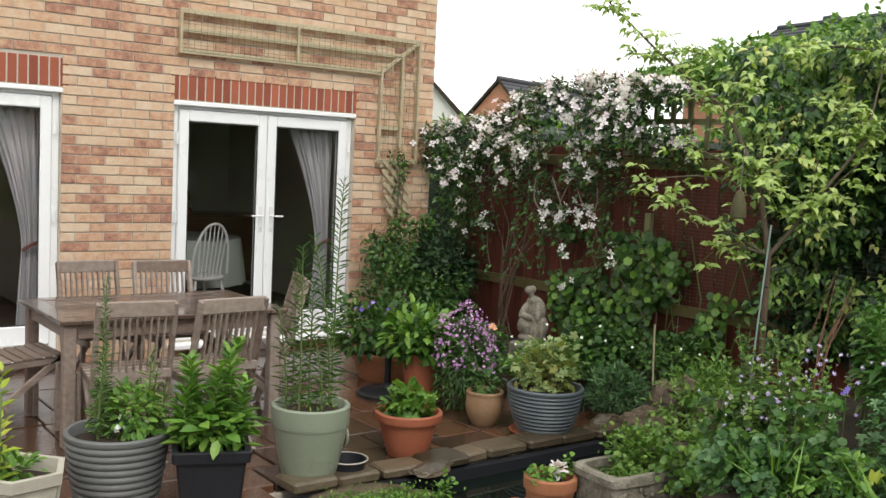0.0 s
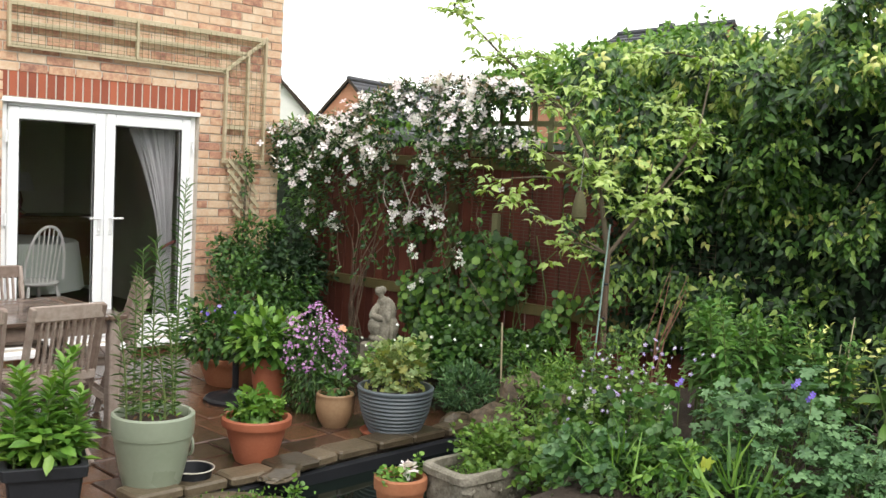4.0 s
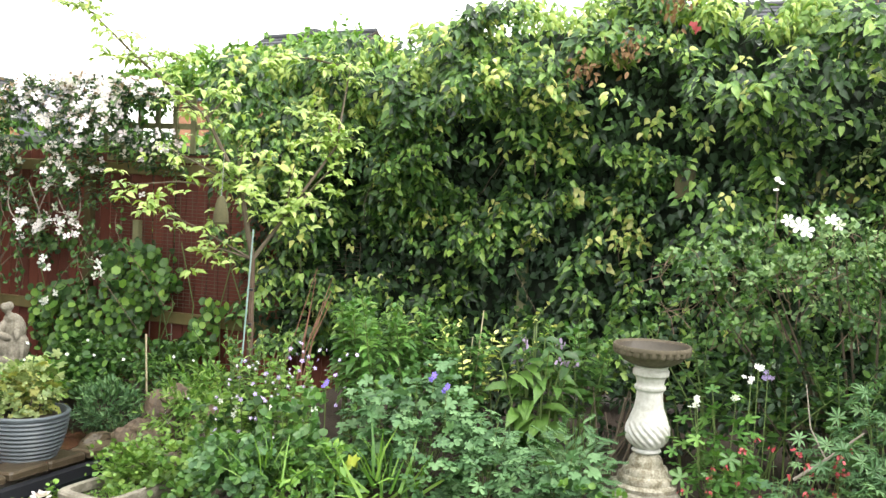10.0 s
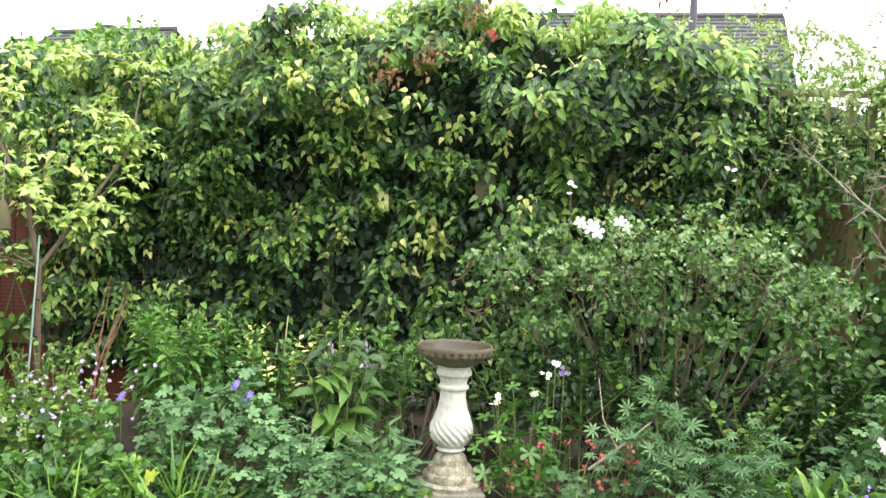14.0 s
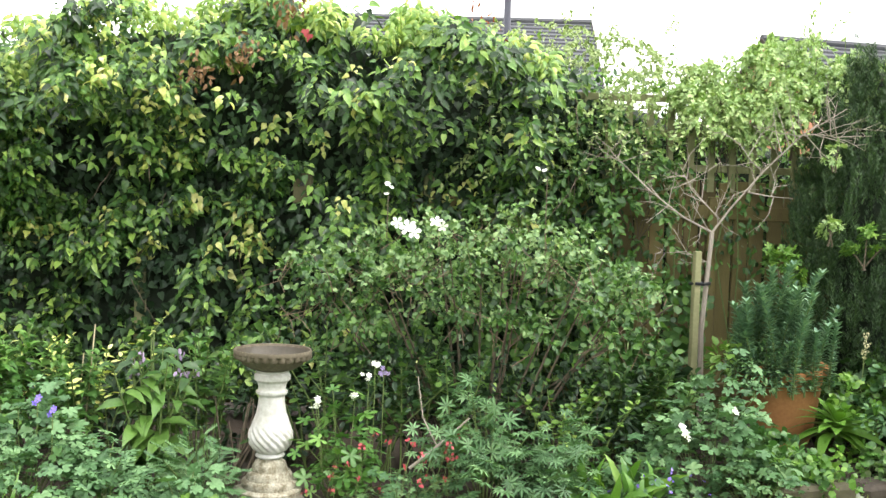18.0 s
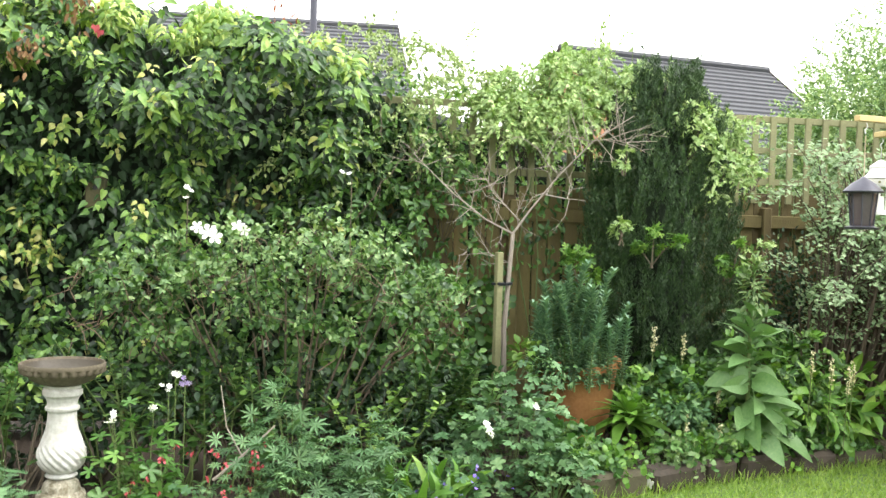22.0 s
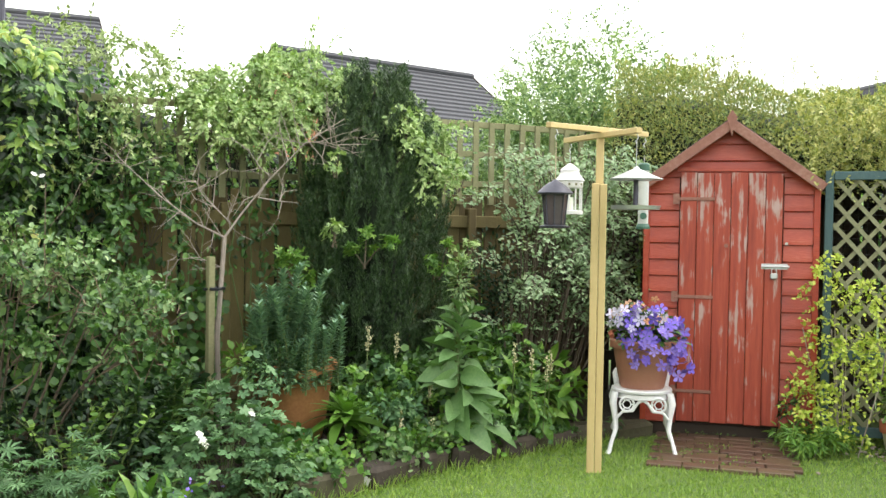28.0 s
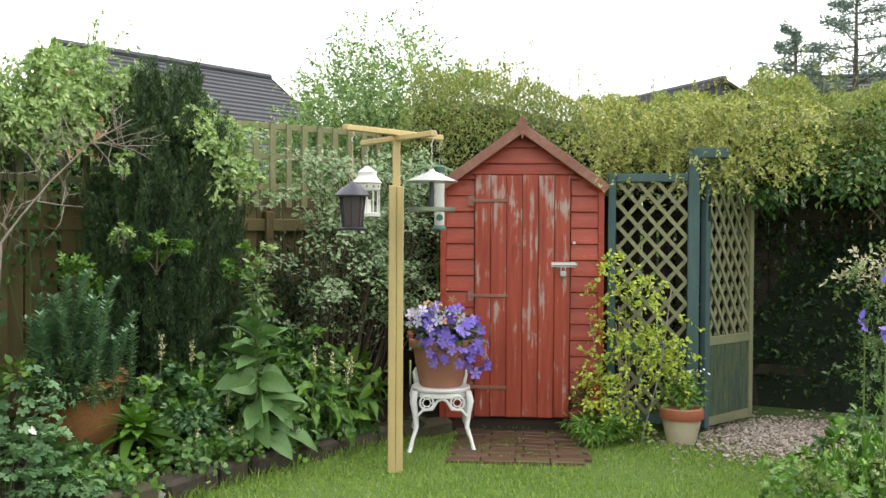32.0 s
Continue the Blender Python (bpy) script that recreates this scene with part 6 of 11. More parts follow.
# young growth over the crest
def crown(name, label, mat, ys, tops, lows, xs, n, k, L, leaf, shape=OVATE, loose=0, droop=0.9, wide=1.0):
    """Climber growth billowing over the fence between two lines of height, with some loose upright shoots."""
    t = thing(name, (0, 0, 0), label, "climber")
    y = RNG.uniform(min(ys), max(ys), n)
    v = RNG.random(n) ** 0.8
    top, low = np.interp(y, ys, tops), np.interp(y, ys, lows)
    wob = np.array([noise.noise((a * 3.1, b * 2, 4.0)) for a, b in zip(y, v)])
    z = low + (top - low) * v + 0.09 * wob
    x = np.array([fence_x(a) for a in y]) - xs[0] - (xs[1] - xs[0]) * RNG.random(n) * np.sqrt(np.clip(1.05 - v * v, 0, 1)) - 0.1 * wob
    keep = np.array([noise.noise((a * 4.3, b * 4.3, 2.0)) > -0.28 for a, b in zip(y, z)])
    B = np.stack([x, y, z], 1)[keep]
    m = len(B)
    D = np.stack([RNG.uniform(-1.1, 0.3, m), RNG.normal(0, 0.7, m), RNG.uniform(0.0, 0.9, m)], 1)
    P, A, T, u = sprays(B, D, L * RNG.uniform(0.6, 1.25, m), k, droop, 0.8)
    foliage("foliage", mat, P, A + np.array((0, 0, -0.15)), jit(len(P), 0.4) + np.array((-0.5, 0, 0.7)), leaf * RNG.uniform(0.6, 1.2, len(P)), shape, t, wide=wide)
    for i in range(min(m, 26)):
        q = B[i]
        part("stem", Geo().tube([(fence_x(q[1]) - 0.04, q[1] + RNG.normal(0, 0.1), lows[0] - 0.25), (q[0] + 0.05, q[1], (q[2] + lows[0]) / 2), tuple(q)], [0.004, 0.003, 0.002], 4), BARK, t)
    for i in range(loose):
        a = RNG.uniform(min(ys), max(ys))
        b = np.array((fence_x(a) - 0.1, a, np.interp(a, ys, tops) - 0.1))
        e = b + np.array((RNG.normal(0, 0.06), RNG.normal(0, 0.09), RNG.uniform(0.16, 0.34)))
        part("shoot", Geo().tube([tuple(b), tuple(e)], [0.003, 0.0015], 4), STEM_GREEN, t)
        q = b + (e - b) * RNG.uniform(0.3, 1, (9, 1))
        foliage("foliage", mat, q, jit(9, 0.6) + np.array((0, 0, 0.3)), jit(9, 0.4) + np.array((-0.5, 0, 0.6)), leaf * 0.9, shape, t)
    return t


crown("climbing_honeysuckle", "pale loose honeysuckle tumbling over the trellis top", PALE_LEAF, (-1.75, -1.3, -1.0, -0.4, 0.1), (2.26, 2.34, 2.50, 2.58, 2.58), (1.86, 1.86, 1.74, 1.55, 1.5), (-0.15, 0.4), 700, 14, 0.19, 0.036, loose=6)
crown("climbing_honeysuckle", "green honeysuckle sprays against the fence", MID_LEAF, (-1.2, -0.8, -0.3, 0.1), (1.75, 2.0, 2.1, 2.1), (1.3, 0.95, 0.8, 0.8), (0.1, 0.5), 260, 12, 0.17, 0.055)
crown("golden_climber", "pale golden-green climber crowning the fence", GOLD_LEAF, (-2.5, -2.1, -1.75, -1.4, -1.2), (2.34, 2.54, 2.5, 2.34, 2.2), (2.0, 1.86, 1.80, 1.86, 1.9), (-0.1, 0.52), 1000, 15, 0.16, 0.037, wide=1.1, loose=9)
crown("golden_climber", "pale golden-green climber tumbling beside the yew", GOLD_LEAF, (-2.85, -2.6, -2.4), (2.08, 2.28, 2.3), (1.6, 1.5, 1.85), (0.15, 0.8), 340, 14, 0.15, 0.037, wide=1.1, loose=3)
bush("red_leaved_shrub", (6.6, 0.1, 2.22), "red-brown young shoots above the hedge", RED_LEAF, (0.12, 0.18, 0.26), 90, 0.06, LANCE, category="shrub")
dl = thing("dry_leaf_clump", (0, 0, 0), "dead brown leaves hanging in the ivy", "dead leaves")
P = np.vstack([np.array((5.30, 1.38, 2.16)) + jit(46, 0.045), np.array((5.33, 1.60, 2.07)) + jit(40, 0.04), np.array((5.32, 1.12, 2.40)) + jit(44, 0.05)])
foliage("foliage", DEAD_LEAF, P, jit(len(P), 0.6) + np.array((0, 0, -0.9)), jit(len(P), 0.6) + np.array((-1, 0, 0)), RNG.uniform(0.028, 0.055, len(P)), LANCE, dl, wide=1.8)
P = np.array([(5.22, 1.0, 2.29), (5.24, 0.98, 2.27)])
foliage("red_leaf", RED_PETAL, P, np.array([(0, 0, -1.0), (0, 0.3, -1)]), np.tile((-1.0, 0, 0.2), (2, 1)), 0.05, IVY, dl, "one scarlet leaf")
crown("trellis_top_climber", "fresh green climber tumbling over the trellis beside the apple tree", FRESH_LEAF, (3.2, 3.9, 4.6, 5.55), (2.42, 2.40, 2.34, 2.14), (2.1, 2.06, 2.0, 1.84), (-0.2, 0.3), 620, 11, 0.18, 0.06, loose=8)
# bird box in the ivy
surface("mossy_box", [(0.0, (0.035, 0.04, 0.018)), (0.5, (0.075, 0.07, 0.032)), (1.0, (0.13, 0.11, 0.055))], 0.9, 14, 70, 0.5)
bb = thing("bird_box", (5.95, 1.13, 1.36), "mossy wooden bird box half hidden in the ivy", "bird box", rz=-90)
part("box", Geo().box((-0.055, -0.02, 0), (0.055, 0.06, 0.17), None, 0.004), MATS["mossy_box"], bb)
part("lid", Geo().box((-0.06, -0.03, 0.172), (0.06, 0.06, 0.185), None, 0.003), MATS["mossy_box"], bb)
# Solid black disc on the front paints the dark of the hole.
part("entrance_hole_disc", Geo().tube([(0, -0.024, 0.12), (0, -0.019, 0.12)], 0.014, 16), MATS["black_rubber_seal"], bb)

# ---------------------------------------------------------------- planting by the house corner and statue
bush("corner_shrub", (5.35, 7.35, -0.28), "dark leafy shrub filling the house corner", DARK_AND_SHADE_LEAF, (0.42, 0.32, 0.52), 2600, 0.065, OVATE, clumps=26)
bush("corner_shrub", (5.05, 7.4, 0.2), "arching climber foliage beside the diamond trellis", MID_LEAF, (0.40, 0.25, 0.33), 1500, 0.055, OVATE, clumps=20)
bush("corner_shrub", (4.75, 6.95, -0.3), "bushy green shrub in front of the house wall", MID_LEAF, (0.42, 0.38, 0.40), 2200, 0.06, OVATE, clumps=24)
bush("wall_climber", (5.08, 7.66, -0.36), "thin climber on the corner trellis", MID_LEAF, (0.13, 0.06, 0.26), 130, 0.042, OVATE, clumps=8, category="climber", lift=1.38)
bush("bedding_plant", (4.60, 5.75, -0.28), "mixed green bedding around the statue", MID_LEAF, (0.34, 0.30, 0.20), 1300, 0.05, OVATE, clumps=16, category="plant")
bush("bedding_plant", (4.72, 5.20, -0.28), "mixed green bedding behind the pots", FRESH_LEAF, (0.32, 0.28, 0.18), 1100, 0.05, OVATE, clumps=16, category="plant")
bush("bedding_plant", (5.30, 5.25, -0.28), "low green bedding under the fence", MID_LEAF, (0.38, 0.42, 0.24), 1700, 0.055, ROUND, clumps=18, category="plant")
bush("bedding_plant", (5.50, 4.70, -0.28), "low green bedding behind the waterfall", MID_LEAF, (0.34, 0.34, 0.22), 1300, 0.05, OVATE, clumps=18, category="plant")
bush("lavender_clump", (4.92, 4.60, -0.36), "grey-green lavender-like clump at the patio corner", BLUE_LEAF, (0.22, 0.20, 0.17), 1500, 0.05, LANCE, category="plant", droop=-0.4)
bush("fern_clump", (5.2, 3.95, -0.3), "feathery yellow-green clump by the waterfall", FRESH_LEAF, (0.22, 0.25, 0.20), 1100, 0.06, LANCE, category="plant", droop=-0.1)
pf = thing("orange_poppy", (4.19, 5.10, -0.30), "single orange poppy among the pots", "flower")
part("stem", Geo().tube([(0, 0, 0), (0, 0, 0.52)], 0.003, 5), STEM_GREEN, pf)
foliage("flower", PEACH_PETAL, np.array([(0, 0, 0.52), (0.004, 0, 0.525)]), np.array([(1.0, 0, 0), (0, 1, 0)]), np.tile((-0.5, -0.6, 0.5), (2, 1)), 0.06, ROSETTE, pf)
ws = thing("white_bedding_flowers", (4.55, 5.4, -0.3), "scattered small white flowers in the bed", "flower")
P = np.stack([RNG.uniform(-0.2, 0.9, 14), RNG.uniform(-1.2, 0.4, 14), RNG.uniform(0.28, 0.5, 14)], 1)
flowers(ws, WHITE_PETAL, P, np.tile((-0.6, -0.6, 0.5), (14, 1)), 0.026)
bs = thing("garden_cane", (5.19, 4.51, -0.3), "thin pale cane leaning in the flower bed", "cane")
part("cane", Geo().tube([(0, 0, 0), (-0.03, 0, 0.58)], 0.007, 6), TRELLIS_PALE, bs)
bp = thing("bean_post", (5.98, 5.33, -0.3), "pale timber upright against the fence", "post")
part("upright", Geo().box((-0.03, -0.03, 0), (0.02, 0.03, 1.3), None, 0.004), TRELLIS_OLD, bp)
ws = thing("wire_mesh_panel", (0, 0, 0), "rusty wire mesh panel fixed to the fence", "wire mesh")
net = Geo()
for z in np.arange(0.35, 1.25, 0.028):
    net.tube([(fence_x(3.4) - 0.1, 3.4, z), (fence_x(5.6) - 0.1, 5.6, z)], 0.0022, 3)
for y in np.arange(3.4, 5.6, 0.11):
    net.tube([(fence_x(y) - 0.1, y, 0.35), (fence_x(y) - 0.1, y, 1.25)], 0.0022, 3)
part("wire", net, MATS["bark"], ws, kind="stuff")


# ---------------------------------------------------------------- apple tree
surface("apple_bark", [(0.2, (0.05, 0.03, 0.02)), (0.8, (0.14, 0.095, 0.065))], 0.85, 12, 80, 0.6)


def build_apple():
    t = thing("apple_tree", (4.23, 3.03, -0.02), "young apple tree with fresh yellow-green leaves, tied to a stake", "tree")
    tips = [(3.84, 3.52, 1.3), (3.78, 3.58, 1.92), (3.98, 3.35, 1.7), (4.30, 3.0, 2.0), (4.41, 2.75, 1.26), (4.34, 2.85, 1.44), (4.06, 3.23, 0.98),
            (4.44, 2.69, 1.43), (4.28, 2.93, 1.16), (3.92, 3.42, 1.19), (4.21, 3.06, 1.54), (4.01, 3.31, 1.94), (3.67, 3.70, 2.18), (4.16, 3.12, 1.80), (4.40, 2.80, 1.72),
            (4.62, 2.72, 1.9), (4.5, 2.9, 1.55), (4.02, 3.05, 1.45), (4.1, 2.9, 1.25), (4.55, 2.62, 1.6), (3.86, 3.3, 1.5)]
    o = Vector((4.23, 3.03, -0.02))
    fork = Vector((4.235, 3.02, 0.94)) - o
    part("trunk", Geo().tube([(0, 0, 0), (0.01, -0.01, 0.4), fork], [0.019, 0.017, 0.015], 8), MATS["apple_bark"], t)
    lead = [fork, Vector((4.2, 3.08, 1.3)) - o, Vector((4.08, 3.22, 1.66)) - o, Vector((3.87, 3.5, 1.94)) - o, Vector((3.67, 3.70, 2.2)) - o]
    right = [fork, Vector((4.32, 2.9, 1.15)) - o, Vector((4.5, 2.7, 1.55)) - o, Vector((4.62, 2.7, 1.98)) - o]
    part("branch", Geo().tube(lead, [0.016, 0.013, 0.010, 0.007, 0.003], 7), BARK, t)
    part("branch", Geo().tube(right, [0.012, 0.010, 0.007, 0.003], 7), BARK, t)
    nodes = lead + right + [Vector((0, 0, 0.7))]
    P, A = [], []
    for q in tips:
        e = Vector(q) - o
        s = min(nodes, key=lambda p: (p - e).length + (0.25 if p.z > e.z + 0.05 else 0))
        mid = s.lerp(e, 0.5) + Vector((RNG.normal(0, 0.03), RNG.normal(0, 0.03), 0.03))
        part("branch", Geo().tube([s, mid, e], [0.007, 0.005, 0.002], 5), BARK, t)
        for c in range(12):
            v = RNG.uniform(0.1, 1.15)
            b = s.lerp(mid, v * 2) if v < 0.5 else mid.lerp(e, (v - 0.5) * 2)
            b = np.array(b) + RNG.normal(0, 0.05, 3)
            k = RNG.integers(5, 9)
            a = RNG.uniform(0, 6.28) + np.arange(k) * 2.4
            P.append(b + np.stack([np.cos(a), np.sin(a), a * 0], 1) * 0.012)
            A.append(np.stack([np.cos(a), np.sin(a), RNG.uniform(-0.7, 0.8, k)], 1))
    for c in range(30):
        v = RNG.uniform(0.9, len(lead) - 1.02)
        b = np.array(lead[int(v)].lerp(lead[int(v) + 1], v - int(v))) + RNG.normal(0, 0.03, 3)
        a = RNG.uniform(0, 6.28) + np.arange(5) * 2.4
        P.append(b + np.stack([np.cos(a), np.sin(a), a * 0], 1) * 0.012)
        A.append(np.stack([np.cos(a), np.sin(a), RNG.uniform(-0.5, 0.9, 5)], 1))
    P, A = np.vstack(P), np.vstack(A)
    foliage("foliage", APPLE_LEAF, P, A, np.tile((-0.25, -0.2, 0.9), (len(P), 1)) + jit(len(P), 0.3), RNG.uniform(0.03, 0.064, len(P)), ARCH, t, wide=1.1)
    s = thing("tree_stake", (4.20, 2.98, -0.02), "thin blue-green plastic-coated stake beside the apple tree", "stake")
    part("cane", Geo().tube([(-0.06, 0.045, 0), (0.0, 0.015, 1.12)], 0.0046, 8), MATS["stake_green"], s)
    for z in (0.35, 0.62, 0.8):
        part("tie", Geo().tube([(0.0 - 0.04 * (1 - z), 0.01, z), (0.0 - 0.04 * (1 - z), 0.01, z + 0.012)], 0.011, 8), BLACK_PLASTIC, s)
    fd = thing("mesh_feeder", (3.93, 3.00, 1.13), "small moss-green mesh bird feeder hanging in the apple tree", "bird feeder")
    part("mesh_cone", Geo().lathe([(0.034, 0), (0.038, 0.012), (0.036, 0.06), (0.022, 0.12), (0.010, 0.14)], 18, None, lambda a, r, z: 1 + 0.05 * math.sin(a * 9)), MATS["mossy_box"], fd, smooth=True)
    part("rim", Geo().tube([(0.038 * math.cos(q), 0.038 * math.sin(q), 0.012) for q in np.linspace(0, 2 * math.pi, 24)], 0.003, 5), MATS["mossy_box"], fd)
    part("hanger", Geo().tube([(0, 0, 0.14), (0.01, 0, 0.34)], 0.002, 4), GREY_METAL, fd)


surface("stake_green", [(0.0, (0.16, 0.24, 0.22)), (1.0, (0.30, 0.42, 0.40))], 0.5, 10, 60, 0.1)
GREY_METAL = surface("dull_grey_metal", [(0.0, (0.28, 0.29, 0.27)), (1.0, (0.42, 0.43, 0.40))], 0.5, 8, 60, 0.1, metal=0.6)
build_apple()

# ---------------------------------------------------------------- long bed in front of the ivy
def loose_plant(name, at, label, mats, radii, n, k, L, leaf, shape=OVATE, droop=0.6, category="plant", wide=1.0, group="", twigs=10):
    """A loose plant of leafy shoots in two tints, uneven in outline."""
    t = thing(name, at, label, category, group)
    B, D = blob(n, (0, 0, radii[2] * 0.85), np.array(radii) * np.array((1, 1, 0.95)), 0.8, 0.4)
    B = B[B[:, 2] > 0.01]
    D = D[:len(B)] * 0.7 + np.array((-0.15, 0, 0.5)) + jit(len(B), 0.4)
    split = RNG.random(len(B)) < 0.6
    for msk, mat in ((split, mats[0]), (~split, mats[1])):
        P, A, T, u = sprays(B[msk], D[msk], L * RNG.uniform(0.6, 1.3, msk.sum()), k, droop, 0.8)
        ok = P[:, 2] > 0.0
        P, A = P[ok], A[ok]
        foliage("foliage", mat, P, A, jit(len(P), 0.4) + np.array((-0.4, -0.05, 0.75)), leaf * RNG.uniform(0.6, 1.2, len(P)), shape, t, wide=wide)
    for i in range(min(len(B), twigs)):
        q = Vector(B[i])
        part("stem", Geo().tube([(q.x * 0.2, q.y * 0.2, -0.01), (q.x * 0.7, q.y * 0.7, q.z * 0.6), q], [0.004, 0.003, 0.002], 4), STEM_GREEN, t)
    return t


LILAC = leafy("lilac_petal", [(0.0, (0.26, 0.18, 0.46)), (1.0, (0.56, 0.46, 0.72))], 0.6, 0.2, 0.1)
SEA_LEAF = leafy("sea_green_leaf", [(0.1, (0.026, 0.072, 0.028)), (0.5, (0.078, 0.165, 0.068)), (0.9, (0.19, 0.31, 0.15))], 0.55, 0.25)


def leafy_stems(name, at, label, mat, stems, leaf, shape=ARCH, wide=0.85, bare=0.3, per=26, category="plant", group="", lean=0.10, curl=0.5):
    """Separate upright stems, bare at the foot, with leaf pairs that grow denser and smaller towards a leafy tip. stems: (x, y, height)."""
    t = thing(name, at, label, category, group)
    for x, y, H in stems:
        lx, ly = RNG.normal(0, lean), RNG.normal(0, lean)
        part("stem", Geo().tube([(x, y, 0), (x + lx * H * 0.3, y + ly * H * 0.3, H * 0.5), (x + lx * H, y + ly * H, H)], [0.005, 0.004, 0.0025], 5), STEM_GREEN, t)
        u = bare + (1 - bare) * np.linspace(0, 1, per) ** 0.75
        a = np.repeat(np.arange((per + 1) // 2) * 1.57 + RNG.uniform(0, 6), 2)[:per] + np.tile((0, math.pi), (per + 1) // 2)[:per] + RNG.normal(0, 0.35, per)
        P = np.stack([x + lx * H * u * u, y + ly * H * u * u, H * u], 1)
        A = np.stack([np.cos(a), np.sin(a), RNG.normal(0.05, 0.22, per) + 1.1 * u ** 6], 1)
        N = np.tile((0, 0, 1.0), (per, 1)) - curl * A * np.array((1, 1, 0)) * 0.3 + jit(per, 0.22)
        foliage("foliage", mat, P + jit(per, 0.004), A, N, leaf * (1.05 - 0.5 * u ** 5) * RNG.uniform(0.75, 1.15, per), shape, t, wide=wide)
    return t


def spots(n, rx, ry, h0, h1):
    """Stem feet in an oval patch, taller near its middle."""
    out = []
    for k in range(n):
        a, q = RNG.uniform(0, 6.28), math.sqrt(RNG.random())
        out.append((rx * q * math.cos(a), ry * q * math.sin(a), h1 - (h1 - h0) * q * RNG.uniform(0.4, 1.0)))
    return out


def mound(name, at, label, mat, radii, n, size, shape, flower=None, blooms=(), fsize=0.04, cat="plant", lump=0.5, shell=0.32, fshape=None):
    """A dome of long-stalked leaves held flat to the light, over dark gaps."""
    t = thing(name, at, label, cat)
    P, D = blob(n, (0, 0, radii[2] * 0.18), np.array(radii) * np.array((1, 1, 0.82)), shell, lump, -0.05)
    keep = P[:, 2] > 0.03
    P, D = P[keep], D[keep]
    m = len(P)
    foliage("foliage", mat, P, D * np.array((1, 1, 0.1)) + jit(m, 0.3), D * 0.75 + np.array((-0.1, 0, 0.6)) + jit(m, 0.2), size * RNG.uniform(0.55, 1.2, m), shape, t)
    for k in range(0, m, max(1, m // 24)):
        q = P[k]
        part("stalk", Geo().tube([(q[0] * 0.15, q[1] * 0.15, 0), (q[0] * 0.6, q[1] * 0.6, q[2] * 0.75), tuple(q)], 0.0024, 4), STEM_GREEN, t)
    for x, y, z in blooms:
        part("flower_stem", Geo().tube([(x * 0.6, y * 0.6, 0.05), (x, y, z)], 0.0024, 4), STEM_GREEN, t)
        c = np.array((x, y, z)) + jit(4, fsize * 0.22)
        foliage("flower", flower, c, jit(4), np.tile((-0.8, 0, 0.5), (4, 1)) + jit(4, 0.35), fsize, fshape or PETAL5, t)
    return t


# beside the apple tree
leafy_stems("violet_flowered_plant", (3.92, 2.66, -0.04), "yellow-green leafy stems of a violet-flowered plant by the apple tree", YELLOW_GREEN_LEAF, spots(30, 0.22, 0.24, 0.30, 0.62), 0.048, OVATE, 1.5, 0.35, 20, lean=0.2)
leafy_stems("violet_flowered_plant", (4.10, 2.90, -0.04), "shaded small-leaved stems round the apple trunk", MID_LEAF, spots(12, 0.12, 0.16, 0.45, 0.72), 0.046, OVATE, 1.4, 0.4, 20, lean=0.15)
vf = thing("violet_flowers", (3.88, 2.62, 0), "scattered pale violet blossoms over the yellow-green stems", "flower")
P = np.vstack([np.stack([RNG.normal(-0.16, 0.09, 46), RNG.normal(0.02, 0.14, 46), RNG.uniform(0.16, 0.52, 46)], 1), np.stack([RNG.normal(-0.02, 0.10, 34), RNG.normal(-0.16, 0.13, 34), RNG.uniform(0.30, 0.60, 34)], 1)])
m = len(P)
flowers(vf, LILAC, P, np.tile((-0.8, -0.3, 0.4), (m, 1)) + jit(m, 0.45), 0.022, PETAL5)
flowers(vf, WHITE_PETAL, P + np.array((-0.006, -0.002, 0.003)), np.tile((-0.8, -0.3, 0.4), (m, 1)) + jit(m, 0.3), 0.008, PETAL5)
P = np.array([(-0.12, 0.22, 0.30), (-0.08, -0.14, 0.30), (-0.1, 0.14, 0.27), (-0.04, 0.2, 0.22), (-0.1, -0.05, 0.30), (-0.12, -0.3, 0.33)])
flowers(vf, WHITE_PETAL, P, np.tile((-0.8, -0.3, 0.4), (6, 1)) + jit(6, 0.25), 0.036, PETAL5)
mound("round_leaved_plant", (3.74, 2.62, -0.06), "round fresh green leaves low beside the trough", SEA_LEAF, (0.17, 0.26, 0.24), 90, 0.065, SCALLOP, shell=0.9)
loose_plant("round_leaved_plant", (3.66, 2.35, -0.03), "soft yellow-green sprays at the bed's front", (PHLOX_LEAF, MID_LEAF), (0.16, 0.22, 0.26), 60, 9, 0.13, 0.042, ROUND)
dt2 = thing("dead_perennial", (4.74, 3.01, 0.0), "dry reddish bare stems leaning at the hedge's foot", "dead stems")
for k in range(7):
    b, e = (RNG.normal(0, 0.05), RNG.normal(0.04, 0.06), 0.1), (RNG.normal(0.05, 0.05), -0.12 + RNG.normal(0, 0.07), RNG.uniform(0.62, 0.88))
    part("stem", Geo().tube([b, ((b[0] + e[0]) / 2, (b[1] + e[1]) / 2 + 0.015, 0.45), e], [0.005, 0.004, 0.002], 5), MATS["dry_red_stem"], dt2)

rock("pond_side_stone", (4.02, 3.32, -0.22), (0.15, 0.13, 0.12), "dark mossy stone between trough and apple tree", BOULDER, 31, group="pond boulders")
rock("pond_side_stone", (3.98, 3.02, -0.12), (0.10, 0.14, 0.09), "low dark stone beside the trough", BOULDER, 35, 30, group="pond boulders")
